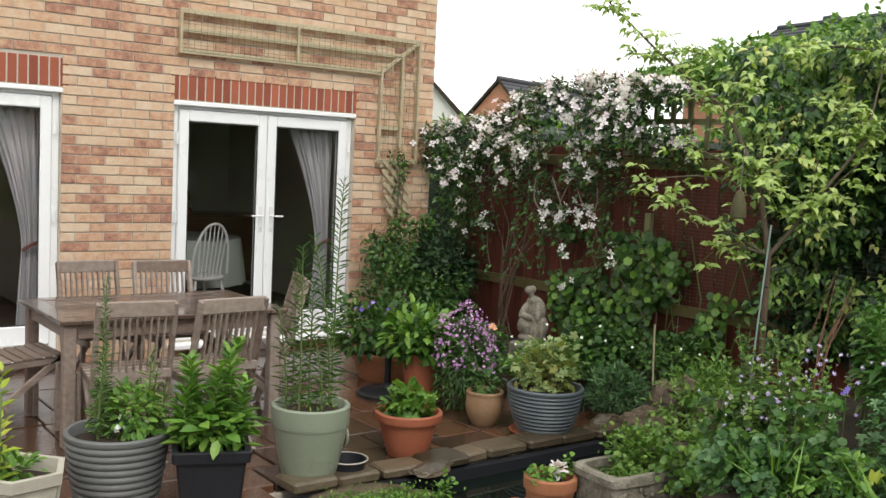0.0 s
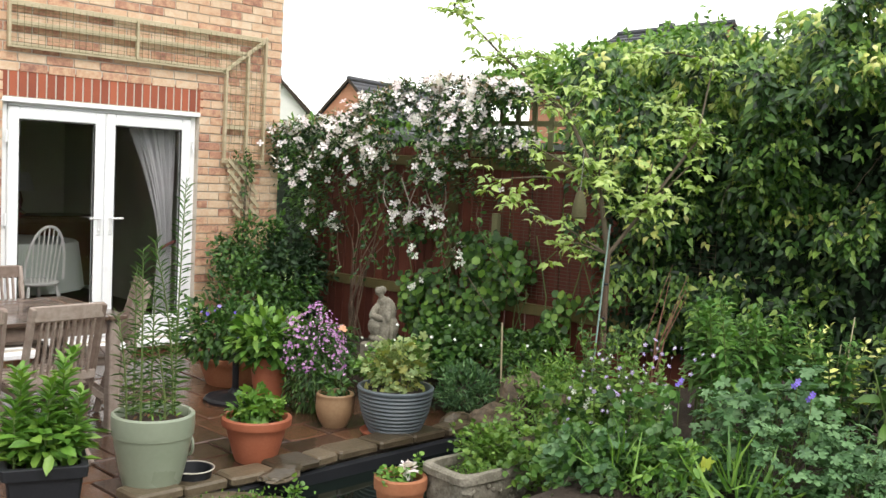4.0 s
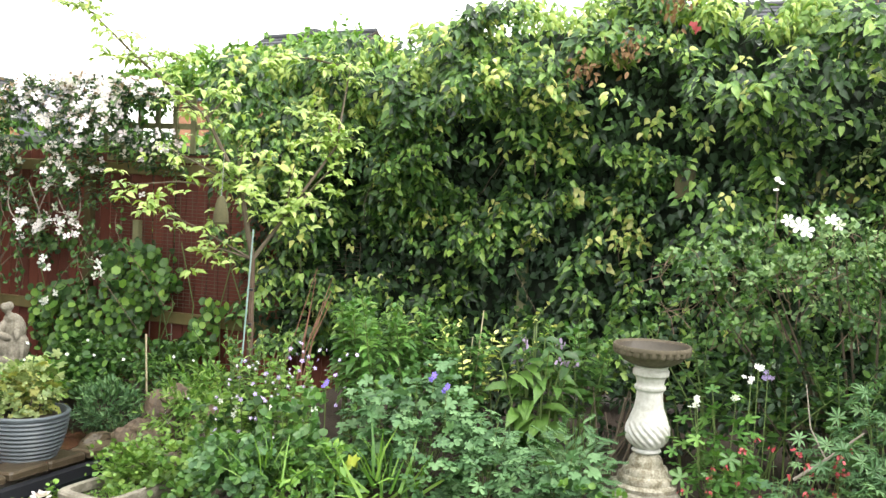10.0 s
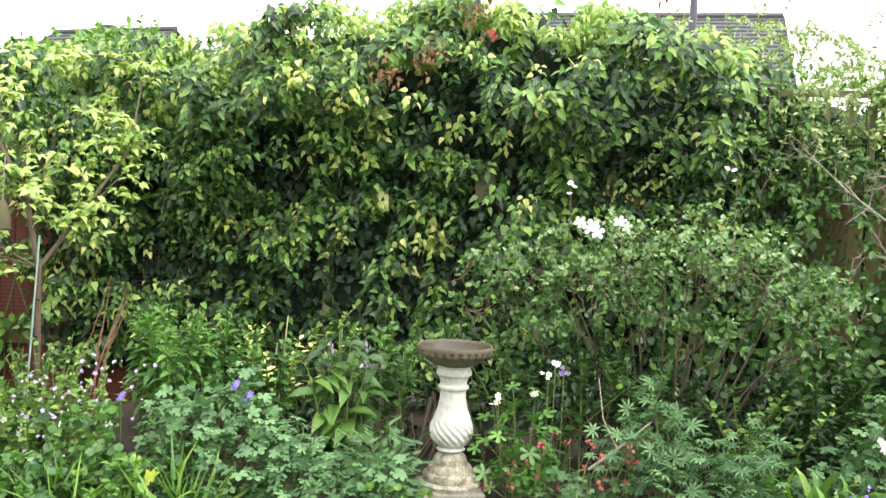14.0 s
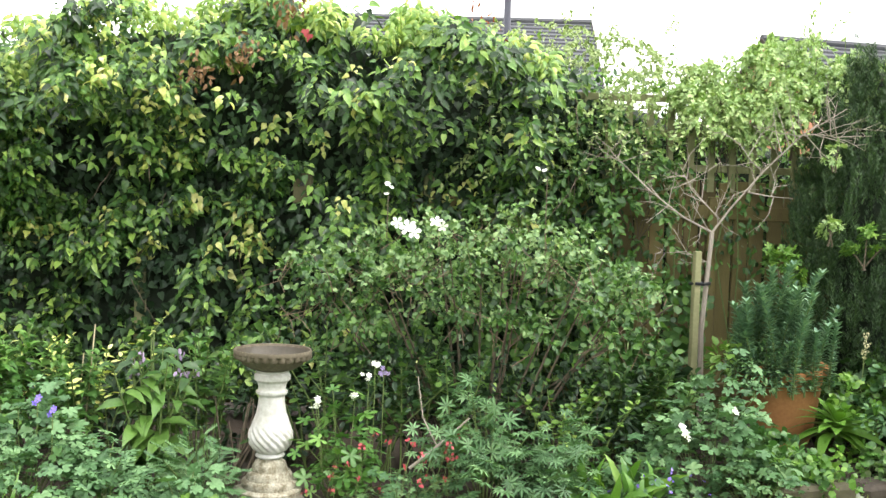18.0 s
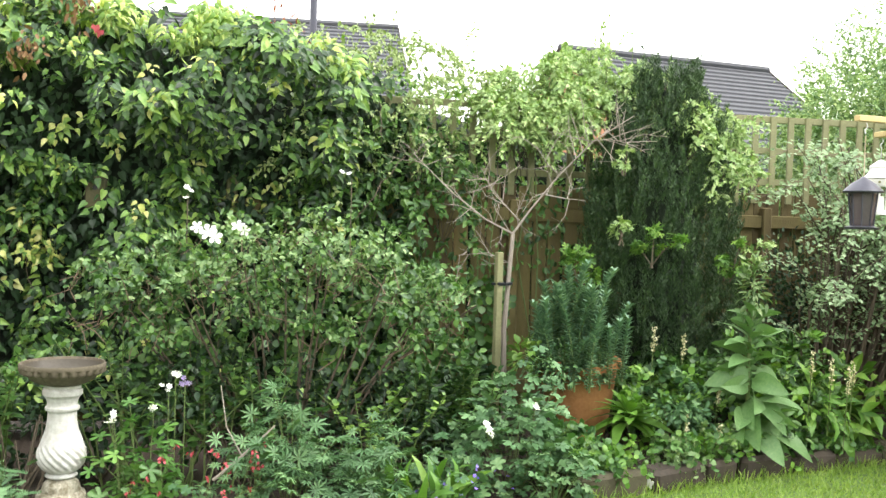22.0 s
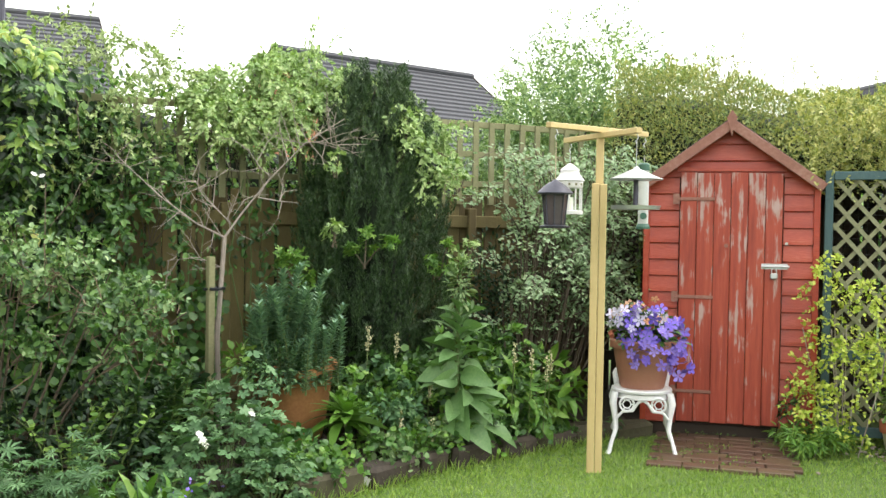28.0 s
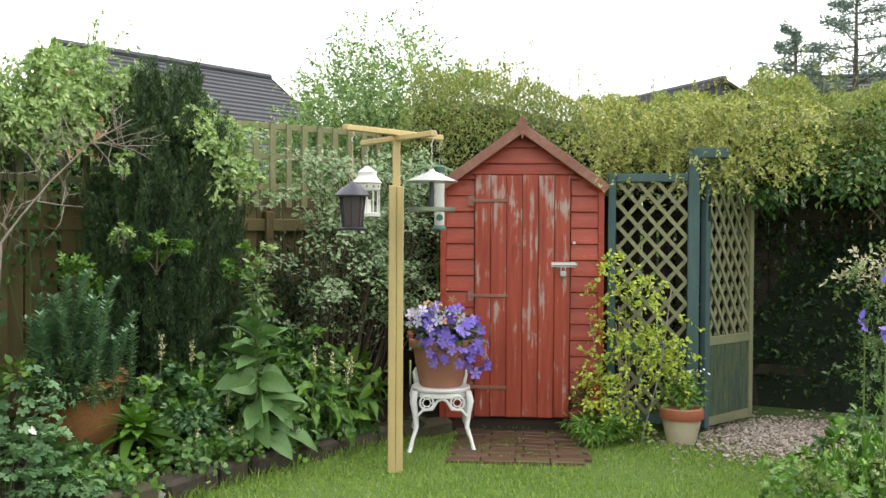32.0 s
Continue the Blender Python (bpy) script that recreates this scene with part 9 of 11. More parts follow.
# ---------------------------------------------------------------- shed
def worn_paint():
    """Red paint that has peeled in long vertical flakes down to grey wood."""
    m, n, l, b = nodes_of("worn_red_paint")
    tc = n.new("ShaderNodeTexCoord")
    info = n.new("ShaderNodeObjectInfo")
    mul = n.new("ShaderNodeMath")
    mul.operation = "MULTIPLY"
    mul.inputs[1].default_value = 29
    l.new(info.outputs["Random"], mul.inputs[0])
    cmb = n.new("ShaderNodeCombineXYZ")
    l.new(mul.outputs[0], cmb.inputs[0])
    l.new(mul.outputs[0], cmb.inputs[2])
    add = n.new("ShaderNodeVectorMath")
    l.new(tc.outputs["Object"], add.inputs[0])
    l.new(cmb.outputs[0], add.inputs[1])
    mp = n.new("ShaderNodeMapping")
    mp.inputs["Scale"].default_value = (34, 34, 2.6)
    l.new(add.outputs[0], mp.inputs[0])
    a = n.new("ShaderNodeTexNoise")
    a.inputs["Scale"].default_value = 1.0
    a.inputs["Detail"].default_value = 8
    a.inputs["Roughness"].default_value = 0.68
    l.new(mp.outputs[0], a.inputs[0])
    m2 = n.new("ShaderNodeMapping")
    m2.inputs["Scale"].default_value = (2.6, 2.6, 1.3)
    l.new(add.outputs[0], m2.inputs[0])
    c = n.new("ShaderNodeTexNoise")
    c.inputs["Detail"].default_value = 3
    l.new(m2.outputs[0], c.inputs[0])
    s = n.new("ShaderNodeMath")
    s.operation = "MULTIPLY_ADD"
    s.inputs[1].default_value = 0.6
    l.new(c.outputs[0], s.inputs[0])
    l.new(a.outputs[0], s.inputs[2])
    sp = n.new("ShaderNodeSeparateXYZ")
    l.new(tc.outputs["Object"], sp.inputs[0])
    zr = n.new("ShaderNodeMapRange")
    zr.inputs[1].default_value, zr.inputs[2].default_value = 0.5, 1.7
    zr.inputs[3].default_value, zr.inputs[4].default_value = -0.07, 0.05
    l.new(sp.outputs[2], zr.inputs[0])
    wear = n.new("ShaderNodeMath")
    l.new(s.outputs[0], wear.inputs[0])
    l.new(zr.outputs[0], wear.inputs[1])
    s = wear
    peel = ramp_of(n, [(0.86, (0, 0, 0)), (0.95, (0.8, 0.8, 0.8))])
    l.new(s.outputs[0], peel.inputs[0])
    red = ramp_of(n, [(0.25, (0.17, 0.022, 0.012)), (0.5, (0.30, 0.045, 0.022)), (0.75, (0.40, 0.085, 0.04))])
    l.new(a.outputs[0], red.inputs[0])
    grey = ramp_of(n, [(0.3, (0.24, 0.16, 0.13)), (0.7, (0.42, 0.34, 0.31))])
    l.new(c.outputs[0], grey.inputs[0])
    mx = n.new("ShaderNodeMix")
    mx.data_type = "RGBA"
    l.new(peel.outputs[0], mx.inputs[0])
    l.new(red.outputs[0], mx.inputs[6])
    l.new(grey.outputs[0], mx.inputs[7])
    l.new(mx.outputs[2], b.inputs["Base Color"])
    b.inputs["Roughness"].default_value = 0.55
    bp = n.new("ShaderNodeBump")
    bp.inputs["Strength"].default_value = 0.4
    bp.inputs["Distance"].default_value = 0.004
    l.new(s.outputs[0], bp.inputs["Height"])
    l.new(bp.outputs[0], b.inputs["Normal"])
    MATS["worn_red_paint"] = m
    return m


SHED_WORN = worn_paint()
SHED_RED = surface("red_shed_paint", [(0.0, (0.11, 0.014, 0.008)), (0.42, (0.29, 0.034, 0.014)), (0.62, (0.38, 0.062, 0.028)), (0.72, (0.42, 0.13, 0.08)), (0.86, (0.48, 0.34, 0.28))], 0.38, 5, 38, 0.45, stretch=(0.8, 1, 5), per_piece=0.12)
SHED_TRIM = surface("weathered_red_brown_trim", [(0.0, (0.12, 0.05, 0.035)), (0.5, (0.24, 0.11, 0.08)), (1.0, (0.40, 0.27, 0.22))], 0.8, 8, 60, 0.4)
FELT = surface("roof_felt", [(0.0, (0.03, 0.03, 0.03)), (1.0, (0.08, 0.08, 0.075))], 0.9, 8, 120, 0.5)
GALV = surface("galvanised_steel", [(0.0, (0.42, 0.43, 0.43)), (1.0, (0.66, 0.67, 0.67))], 0.4, 20, 80, 0.1, metal=0.8)


def build_shed():
    """Local frame: x along the front to the viewer's right, y into the shed."""
    t = thing("garden_shed", (0, 0, 0), "small red-painted overlap-board garden shed with a flaking door, shut", "shed")
    t.matrix_world = pose(5.01, -4.425, 0.0, 0, 0, -131.2)
    z0, eave, apex = 0.09, 1.66, 2.07
    hw, depth = 0.53, 1.15
    dx0, dx1 = -0.315, 0.325
    part("floor_frame", Geo().box((-hw + 0.02, 0.03, 0), (hw - 0.02, depth, z0 - 0.002)), FENCE_DARK, t)
    inner = Geo().box((-hw + 0.03, 0.035, z0), (hw - 0.03, depth - 0.03, eave))
    inner.add([(-hw + 0.03, 0.035, eave), (hw - 0.03, 0.035, eave), (0, 0.035, apex - 0.03), (-hw + 0.03, depth - 0.03, eave), (hw - 0.03, depth - 0.03, eave), (0, depth - 0.03, apex - 0.03)],
              [(0, 1, 2), (5, 4, 3), (0, 2, 5, 3), (2, 1, 4, 5)])
    part("body", inner, FENCE_DARK, t)
    pitch = 0.108

    def board(x0, x1, z, h=pitch + 0.006, cut=0.0):
        gb = Geo()
        y = 0.0
        gb.add([(x0, y + 0.012, z), (x1, y + 0.012, z), (x1, y + 0.03, z), (x0, y + 0.03, z), (x0 + cut, y + 0.022, z + h), (x1 - cut, y + 0.022, z + h), (x1 - cut, y + 0.03, z + h), (x0 + cut, y + 0.03, z + h),
                (x0, y + 0.004, z + 0.006), (x1, y + 0.004, z + 0.006), (x0 + cut * 0.26, y + 0.006, z + 0.03), (x1 - cut * 0.26, y + 0.006, z + 0.03)],
               [(0, 1, 9, 8), (8, 9, 11, 10), (10, 11, 5, 4), (4, 5, 6, 7), (2, 1, 0, 3), (7, 6, 2, 3), (0, 8, 10, 4, 7, 3), (1, 2, 6, 5, 11, 9)])
        part("cladding_board", gb, SHED_RED, t)

    z = z0
    while z < eave - 0.02:
        board(-hw, dx0 - 0.006, z)
        board(dx1 + 0.006, hw, z)
        z += pitch
    while z < apex - 0.10:
        w = min(hw, hw * (apex - z) / (apex - eave))
        top = hw * (apex - z - pitch - 0.006) / (apex - eave)
        board(-w, w, z, pitch + 0.006, max(0.0, w - max(top, 0.015)))
        z += pitch
    for s in (-1, 1):
        gs = Geo()
        z = z0
        while z < eave - 0.05:
            gs.add([(s * (hw + 0.002), 0.02, z), (s * (hw + 0.018), 0.02, z), (s * (hw + 0.006), 0.02, z + pitch), (s * (hw + 0.002), depth, z), (s * (hw + 0.018), depth, z), (s * (hw + 0.006), depth, z + pitch)],
                   [(0, 1, 2), (3, 5, 4), (1, 4, 5, 2), (0, 3, 4, 1)])
            z += pitch
        part("side_cladding", gs, SHED_RED, t)
        part("corner_post", Geo().box((s * hw - 0.02, -0.006, z0), (s * hw + 0.02, 0.03, eave - 0.02), None, 0.003), SHED_RED, t)
    dz0, dz1 = z0 + 0.02, 1.745
    nb = 6
    w = (dx1 - dx0) / nb
    for i in range(nb):
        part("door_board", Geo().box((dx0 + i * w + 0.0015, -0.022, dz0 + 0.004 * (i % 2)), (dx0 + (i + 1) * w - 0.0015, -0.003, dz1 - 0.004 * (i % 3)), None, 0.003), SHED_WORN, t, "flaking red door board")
    part("door_header", Geo().box((dx0 - 0.02, -0.012, dz1 + 0.006), (dx1 + 0.02, 0.004, dz1 + 0.03)), SHED_RED, t)
    for z in (1.56, 0.92, 0.30):
        part("hinge", Geo().box((dx0 - 0.03, -0.030, z), (dx0 + 0.22, -0.024, z + 0.022), None, 0.002).box((dx0 - 0.045, -0.028, z - 0.025), (dx0 - 0.005, -0.0235, z + 0.045)), SHED_TRIM, t, "painted strap hinge")
    part("knob", Geo().tube([(-0.02, -0.022, 1.27), (-0.02, -0.045, 1.27)], 0.014, 10), SHED_TRIM, t)
    part("bolt_plate", Geo().box((0.20, -0.028, 1.125), (0.36, -0.0235, 1.16)), GALV, t, "galvanised bolt plate")
    part("bolt", Geo().tube([(0.20, -0.036, 1.143), (0.37, -0.036, 1.143)], 0.008, 10), GALV, t)
    part("padlock", Geo().box((0.255, -0.052, 1.062), (0.30, -0.030, 1.10), None, 0.006).tube([(0.263, -0.041, 1.098), (0.263, -0.041, 1.122), (0.278, -0.041, 1.134), (0.292, -0.041, 1.122), (0.292, -0.041, 1.098)], 0.004, 8), GALV, t, "small steel padlock")
    part("latch_eye", Geo().tube([(0.35, -0.01, 1.29), (0.35, -0.035, 1.29)], 0.010, 8), GALV, t)
    for s in (-1, 1):
        part("roof_panel", Geo().add([(0, -0.07, apex + 0.03), (s * (hw + 0.03), -0.07, eave + 0.03), (s * (hw + 0.03), depth + 0.08, eave + 0.03), (0, depth + 0.08, apex + 0.03),
                                     (0, -0.07, apex + 0.005), (s * (hw + 0.03), -0.07, eave + 0.005), (s * (hw + 0.03), depth + 0.08, eave + 0.005), (0, depth + 0.08, apex + 0.005)],
                                    [(0, 1, 2, 3), (7, 6, 5, 4), (0, 4, 5, 1), (1, 5, 6, 2), (3, 2, 6, 7), (0, 3, 7, 4)]), FELT, t, "dark felted roof slope")
        part("bargeboard", Geo().bar((s * 0.0, -0.083, apex - 0.018), (s * (hw + 0.035), -0.083, eave - 0.015), 0.018, 0.062, 0, 0.003), SHED_TRIM, t)
    part("finial", Geo().add([(-0.032, -0.105, apex + 0.02), (0, -0.105, apex + 0.07), (0.032, -0.105, apex + 0.02), (0, -0.105, apex - 0.10), (-0.032, -0.09, apex + 0.02), (0, -0.09, apex + 0.07), (0.032, -0.09, apex + 0.02), (0, -0.09, apex - 0.10)],
                             [(0, 1, 2, 3), (7, 6, 5, 4), (0, 4, 5, 1), (1, 5, 6, 2), (2, 6, 7, 3), (3, 7, 4, 0)]), SHED_TRIM, t, "diamond-shaped gable finial")


build_shed()


# ---------------------------------------------------------------- bird table post with lanterns and feeders
def build_feeder_post():
    c = Vector((4.615, -3.145, 0.0))
    t = thing("feeder_post", tuple(c), "new pale timber post with two crossed arms for feeders", "post", rz=-124)
    part("lower_post", Geo().box((-0.042, -0.025, -0.05), (0.0, 0.025, 1.62), None, 0.004), NEW_TIMBER, t)
    part("lower_post", Geo().box((0.002, -0.02, -0.05), (0.042, 0.028, 1.615), None, 0.004), NEW_TIMBER, t)
    part("upper_post", Geo().box((-0.022, 0.0285, 1.45), (0.022, 0.068, 1.89), None, 0.004), NEW_TIMBER, t)
    part("arm", Geo().box((-0.40, -0.02, 1.905), (0.38, 0.02, 1.935), pose(0, 0.04, 0.0, 0, 0, 46), 0.003), NEW_TIMBER, t)
    part("arm", Geo().box((-0.38, -0.02, 1.873), (0.38, 0.02, 1.903), pose(0, 0.04, 0.0, 0, 0, -58), 0.003), NEW_TIMBER, t)

    def hang(name, x, y, ztop, z, label, category):
        """Stands for the thing at its base; the hook line runs up to the arm."""
        m = t.matrix_world @ Vector((x, y, z))
        q = thing(name, tuple(m), label, category, rz=-124)
        part("hook", Geo().tube([(0, 0, ztop - z), (0.008, 0, ztop - z - 0.02), (-0.006, 0, ztop - z - 0.04), (0, 0, ztop - z - 0.055)], 0.003, 6), GALV, q)
        return q

    q = hang("dark_lantern", -0.235, -0.21, 1.90, 1.385, "dark purple-grey metal lantern hanging from the post arm", "lantern")
    part("cord", Geo().tube([(0, 0, 0.24), (0, 0, 0.45)], 0.003, 5), TRELLIS_PALE, q)
    part("roof", Geo().lathe([(0.095, 0.165), (0.098, 0.172), (0.06, 0.21), (0.02, 0.235), (0.008, 0.245)], 28), MATS["dark_lantern_metal"], q, smooth=True)
    part("cage", Geo().lathe([(0.05, 0.0), (0.052, 0.01), (0.066, 0.163)], 8), MATS["smoked_glass"], q)
    part("base", Geo().lathe([(0.08, -0.018), (0.085, -0.008), (0.055, 0.0)], 28), MATS["dark_lantern_metal"], q)
    for k in range(8):
        a = k * math.pi / 4
        part("cage_bar", Geo().tube([(0.053 * math.cos(a), 0.053 * math.sin(a), 0), (0.068 * math.cos(a), 0.068 * math.sin(a), 0.165)], 0.004, 5), MATS["dark_lantern_metal"], q)
    q = hang("white_lantern", -0.175, 0.33, 1.87, 1.45, "cream metal lantern with a pierced band on the feeder post", "lantern")
    part("cord", Geo().tube([(0, 0, 0.31), (0, 0, 0.37)], 0.002, 5), GALV, q)
    part("roof", Geo().lathe([(0.085, 0.195), (0.088, 0.20), (0.06, 0.235), (0.055, 0.25), (0.058, 0.262), (0.03, 0.285), (0.008, 0.30)], 28), WHITE_PAINT, q, smooth=True)
    part("pierced_band", Geo().lathe([(0.075, 0.155), (0.078, 0.16), (0.08, 0.193)], 28), WHITE_PAINT, q, smooth=True)
    for k in range(12):
        a = k * math.pi / 6
        part("cage_bar", Geo().tube([(0.072 * math.cos(a), 0.072 * math.sin(a), 0.02), (0.072 * math.cos(a), 0.072 * math.sin(a), 0.155)], 0.004, 5), WHITE_PAINT, q)
        part("piercing", Geo().tube([(0.0815 * math.cos(a), 0.0815 * math.sin(a), 0.176), (0.076 * math.cos(a), 0.076 * math.sin(a), 0.176)], 0.007, 8), TRELLIS_OLD, q)
    part("base", Geo().lathe([(0.08, 0.0), (0.08, 0.02), (0.066, 0.024), (0.01, 0.024)], 28), WHITE_PAINT, q)
    part("candle", Geo().tube([(0, 0, 0.024), (0, 0, 0.1)], 0.025, 14), WHITE_PETAL, q)
    q = hang("tray_feeder", 0.19, -0.27, 1.87, 1.472, "galvanised bird feeder with a cone roof and a seed tray", "bird feeder")
    part("cord", Geo().tube([(0, 0, 0.22), (0, 0, 0.37)], 0.002, 5), GALV, q)
    part("roof", Geo().lathe([(0.135, 0.155), (0.14, 0.16), (0.02, 0.212), (0.01, 0.225)], 36), GALV, q, smooth=True)
    part("rod", Geo().tube([(0, 0, 0.02), (0, 0, 0.2)], 0.013, 10), MATS["dark_lantern_metal"], q)
    part("tray", Geo().lathe([(0.125, 0.0), (0.13, 0.02), (0.122, 0.02), (0.115, 0.006), (0.01, 0.006)], 36), GALV, q, smooth=True)
    q = hang("tube_feeder", 0.255, 0.31, 1.90, 1.37, "clear tube bird feeder with green caps", "bird feeder")
    part("tube", Geo().lathe([(0.03, 0.03), (0.03, 0.34)], 20), MATS["cloudy_plastic"], q)
    part("seed", Geo().lathe([(0.026, 0.032), (0.026, 0.3), (0.005, 0.31)], 16), STONE_PALE, q)
    part("cap", Geo().lathe([(0.034, 0.34), (0.034, 0.375), (0.02, 0.385)], 20), MATS["green_plastic"], q)
    part("foot", Geo().lathe([(0.04, 0.0), (0.04, 0.012), (0.032, 0.03)], 20), MATS["green_plastic"], q)
    part("port", Geo().tube([(0, -0.038, 0.075), (0, -0.028, 0.075)], 0.020, 12), MATS["green_plastic"], q)
    part("cord", Geo().tube([(0, 0, 0.385), (0, 0, 0.43)], 0.002, 5), GALV, q)


surface("dark_lantern_metal", [(0.0, (0.035, 0.035, 0.05)), (1.0, (0.075, 0.075, 0.10))], 0.35, 8, 60, 0.1, metal=0.3)
surface("smoked_glass", [(0.0, (0.05, 0.04, 0.045)), (1.0, (0.10, 0.085, 0.085))], 0.2)
surface("cloudy_plastic", [(0.0, (0.40, 0.42, 0.40)), (1.0, (0.58, 0.60, 0.58))], 0.3)
surface("green_plastic", [(0.0, (0.03, 0.09, 0.06)), (1.0, (0.05, 0.13, 0.09))], 0.4)
build_feeder_post()


# ---------------------------------------------------------------- white cast stool with the petunia pot
def build_stool():
    t = thing("cast_stool", (5.012, -3.758, 0.0), "white cast-metal garden chair frame with scrolled pierced legs, on the lawn", "stool", rz=-124)
    h = 0.385
    part("seat", Geo().lathe([(0.16, h - 0.028), (0.182, h - 0.022), (0.186, h - 0.008), (0.18, h), (0.02, h)], 40), WHITE_METAL, t, smooth=True)
    part("seat_apron", Geo().lathe([(0.168, h - 0.06), (0.176, h - 0.055), (0.172, h - 0.028), (0.15, h - 0.03)], 40), WHITE_METAL, t, smooth=True)
    for k, (a, b) in enumerate(((-1, -1), (1, -1), (-1, 1), (1, 1))):
        leg = Geo()
        x0, y0 = a * 0.165, b * 0.11
        x1, y1 = a * 0.195, b * 0.20
        prof = [(x0, y0, h - 0.02, 0.020), (x0 + a * 0.012, y0 + b * 0.012, h - 0.08, 0.024), (x0 + a * 0.0, y0 + b * 0.01, h - 0.16, 0.019), (x0 - a * 0.008, y0 + b * 0.02, h - 0.24, 0.015), ((x0 + x1) / 2, (y0 + y1) / 2 + b * 0.02, 0.08, 0.012), (x1, y1, 0.02, 0.013), (x1 + a * 0.012, y1 + b * 0.012, 0.0, 0.017)]
        leg.tube([p[:3] for p in prof], [p[3] for p in prof], 10)
        part("leg", leg, WHITE_METAL, t, smooth=True)
    for s in (-1, 1):
        sc = Geo()
        for i in range(2):
            ctr = (s * 0.095, -0.155, h - 0.085)
            rr = 0.042 - 0.018 * i
            sc.tube([(ctr[0] + rr * math.cos(q), ctr[1], ctr[2] + rr * math.sin(q)) for q in np.linspace(0, 2 * math.pi, 22)], 0.007 if i == 0 else 0.004, 7)
        for q in range(6):
            aa = q * math.pi / 3
            sc.tube([(ctr[0] + 0.022 * math.cos(aa), ctr[1], ctr[2] + 0.022 * math.sin(aa)), (ctr[0] + 0.04 * math.cos(aa), ctr[1], ctr[2] + 0.04 * math.sin(aa))], 0.004, 5)
        part("pierced_rosette", sc, WHITE_METAL, t)
        part("bracket", Geo().tube([(s * 0.155, -0.15, h - 0.17), (s * 0.12, -0.155, h - 0.13), (s * 0.06, -0.155, h - 0.125), (s * 0.03, -0.155, h - 0.075), (0, -0.158, h - 0.06)], 0.009, 7), WHITE_METAL, t)
        part("back_stub", Geo().tube([(s * 0.15, 0.13, h - 0.01), (s * 0.16, 0.15, h + 0.06), (s * 0.15, 0.15, h + 0.09)], [0.02, 0.022, 0.014], 8), WHITE_METAL, t)


WHITE_METAL = surface("white_painted_metal", [(0.0, (0.60, 0.61, 0.62)), (1.0, (0.84, 0.84, 0.84))], 0.35, 7, 60, 0.15)
build_stool()
t = thing("petunia_pot", (5.012, -3.758, 0.386), "fluted terracotta pot of violet and peach petunias on a stool", "plant pot", rz=-124)
rim_pot(t, 0.205, 0.30, surface("brown_fluted_plastic", [(0.0, (0.26, 0.11, 0.07)), (1.0, (0.38, 0.18, 0.12))], 0.5, 5, 50, 0.1), 0.055, 0.72, 1.13)
for k in range(36):
    a = k * math.pi / 18
    part("flute", Geo().tube([(0.131 * math.cos(a), 0.131 * math.sin(a), 0.01), (0.172 * math.cos(a), 0.172 * math.sin(a), 0.232)], 0.006, 5), MATS["brown_fluted_plastic"], t)
part("broken_rim_piece", Geo().tube([(-0.19, -0.02, 0.31), (-0.2, 0.05, 0.325), (-0.17, 0.1, 0.33)], 0.016, 6), TERRACOTTA, t)
leaf_tuft(t, "foliage", MID_LEAF, (0.02, 0, 0.34), (0.21, 0.2, 0.13), 700, 0.05, OVATE)
P, D = blob(80, (0.05, -0.04, 0.34), (0.22, 0.22, 0.17), 0.2, 0.4, -0.6)
flowers(t, VIOLET_PETAL, P, D * 0.7 + np.array((0, -0.8, 0.2)) + jit(len(P), 0.35), 0.075, PETAL5)
P, D = blob(20, (0.02, -0.22, 0.24), (0.12, 0.05, 0.09), 0.4, 0.4)
flowers(t, VIOLET_PETAL, P, D * 0.7 + np.array((0, -0.8, 0.1)) + jit(len(P), 0.3), 0.07, PETAL5)
P, D = blob(30, (0.22, -0.08, 0.20), (0.09, 0.10, 0.14), 0.2, 0.4)
flowers(t, VIOLET_PETAL, P, D * 0.7 + np.array((0, -0.8, 0.2)) + jit(len(P), 0.3), 0.07, PETAL5)
P, D = blob(22, (0.02, 0.03, 0.42), (0.23, 0.18, 0.10), 0.1, 0.4, 0.0)
flowers(t, PEACH_PETAL, P, D * 0.7 + np.array((0, -0.8, 0.2)), 0.06, PETAL5)
P, D = blob(30, (-0.02, -0.05, 0.38), (0.2, 0.18, 0.12), 0.1, 0.4, 0.0)
flowers(t, leafy("pale_lilac_petal", [(0.0, (0.45, 0.42, 0.70)), (1.0, (0.70, 0.68, 0.84))], 0.6, 0.2), P, D * 0.7 + np.array((0, -0.8, 0.2)), 0.07, PETAL5)


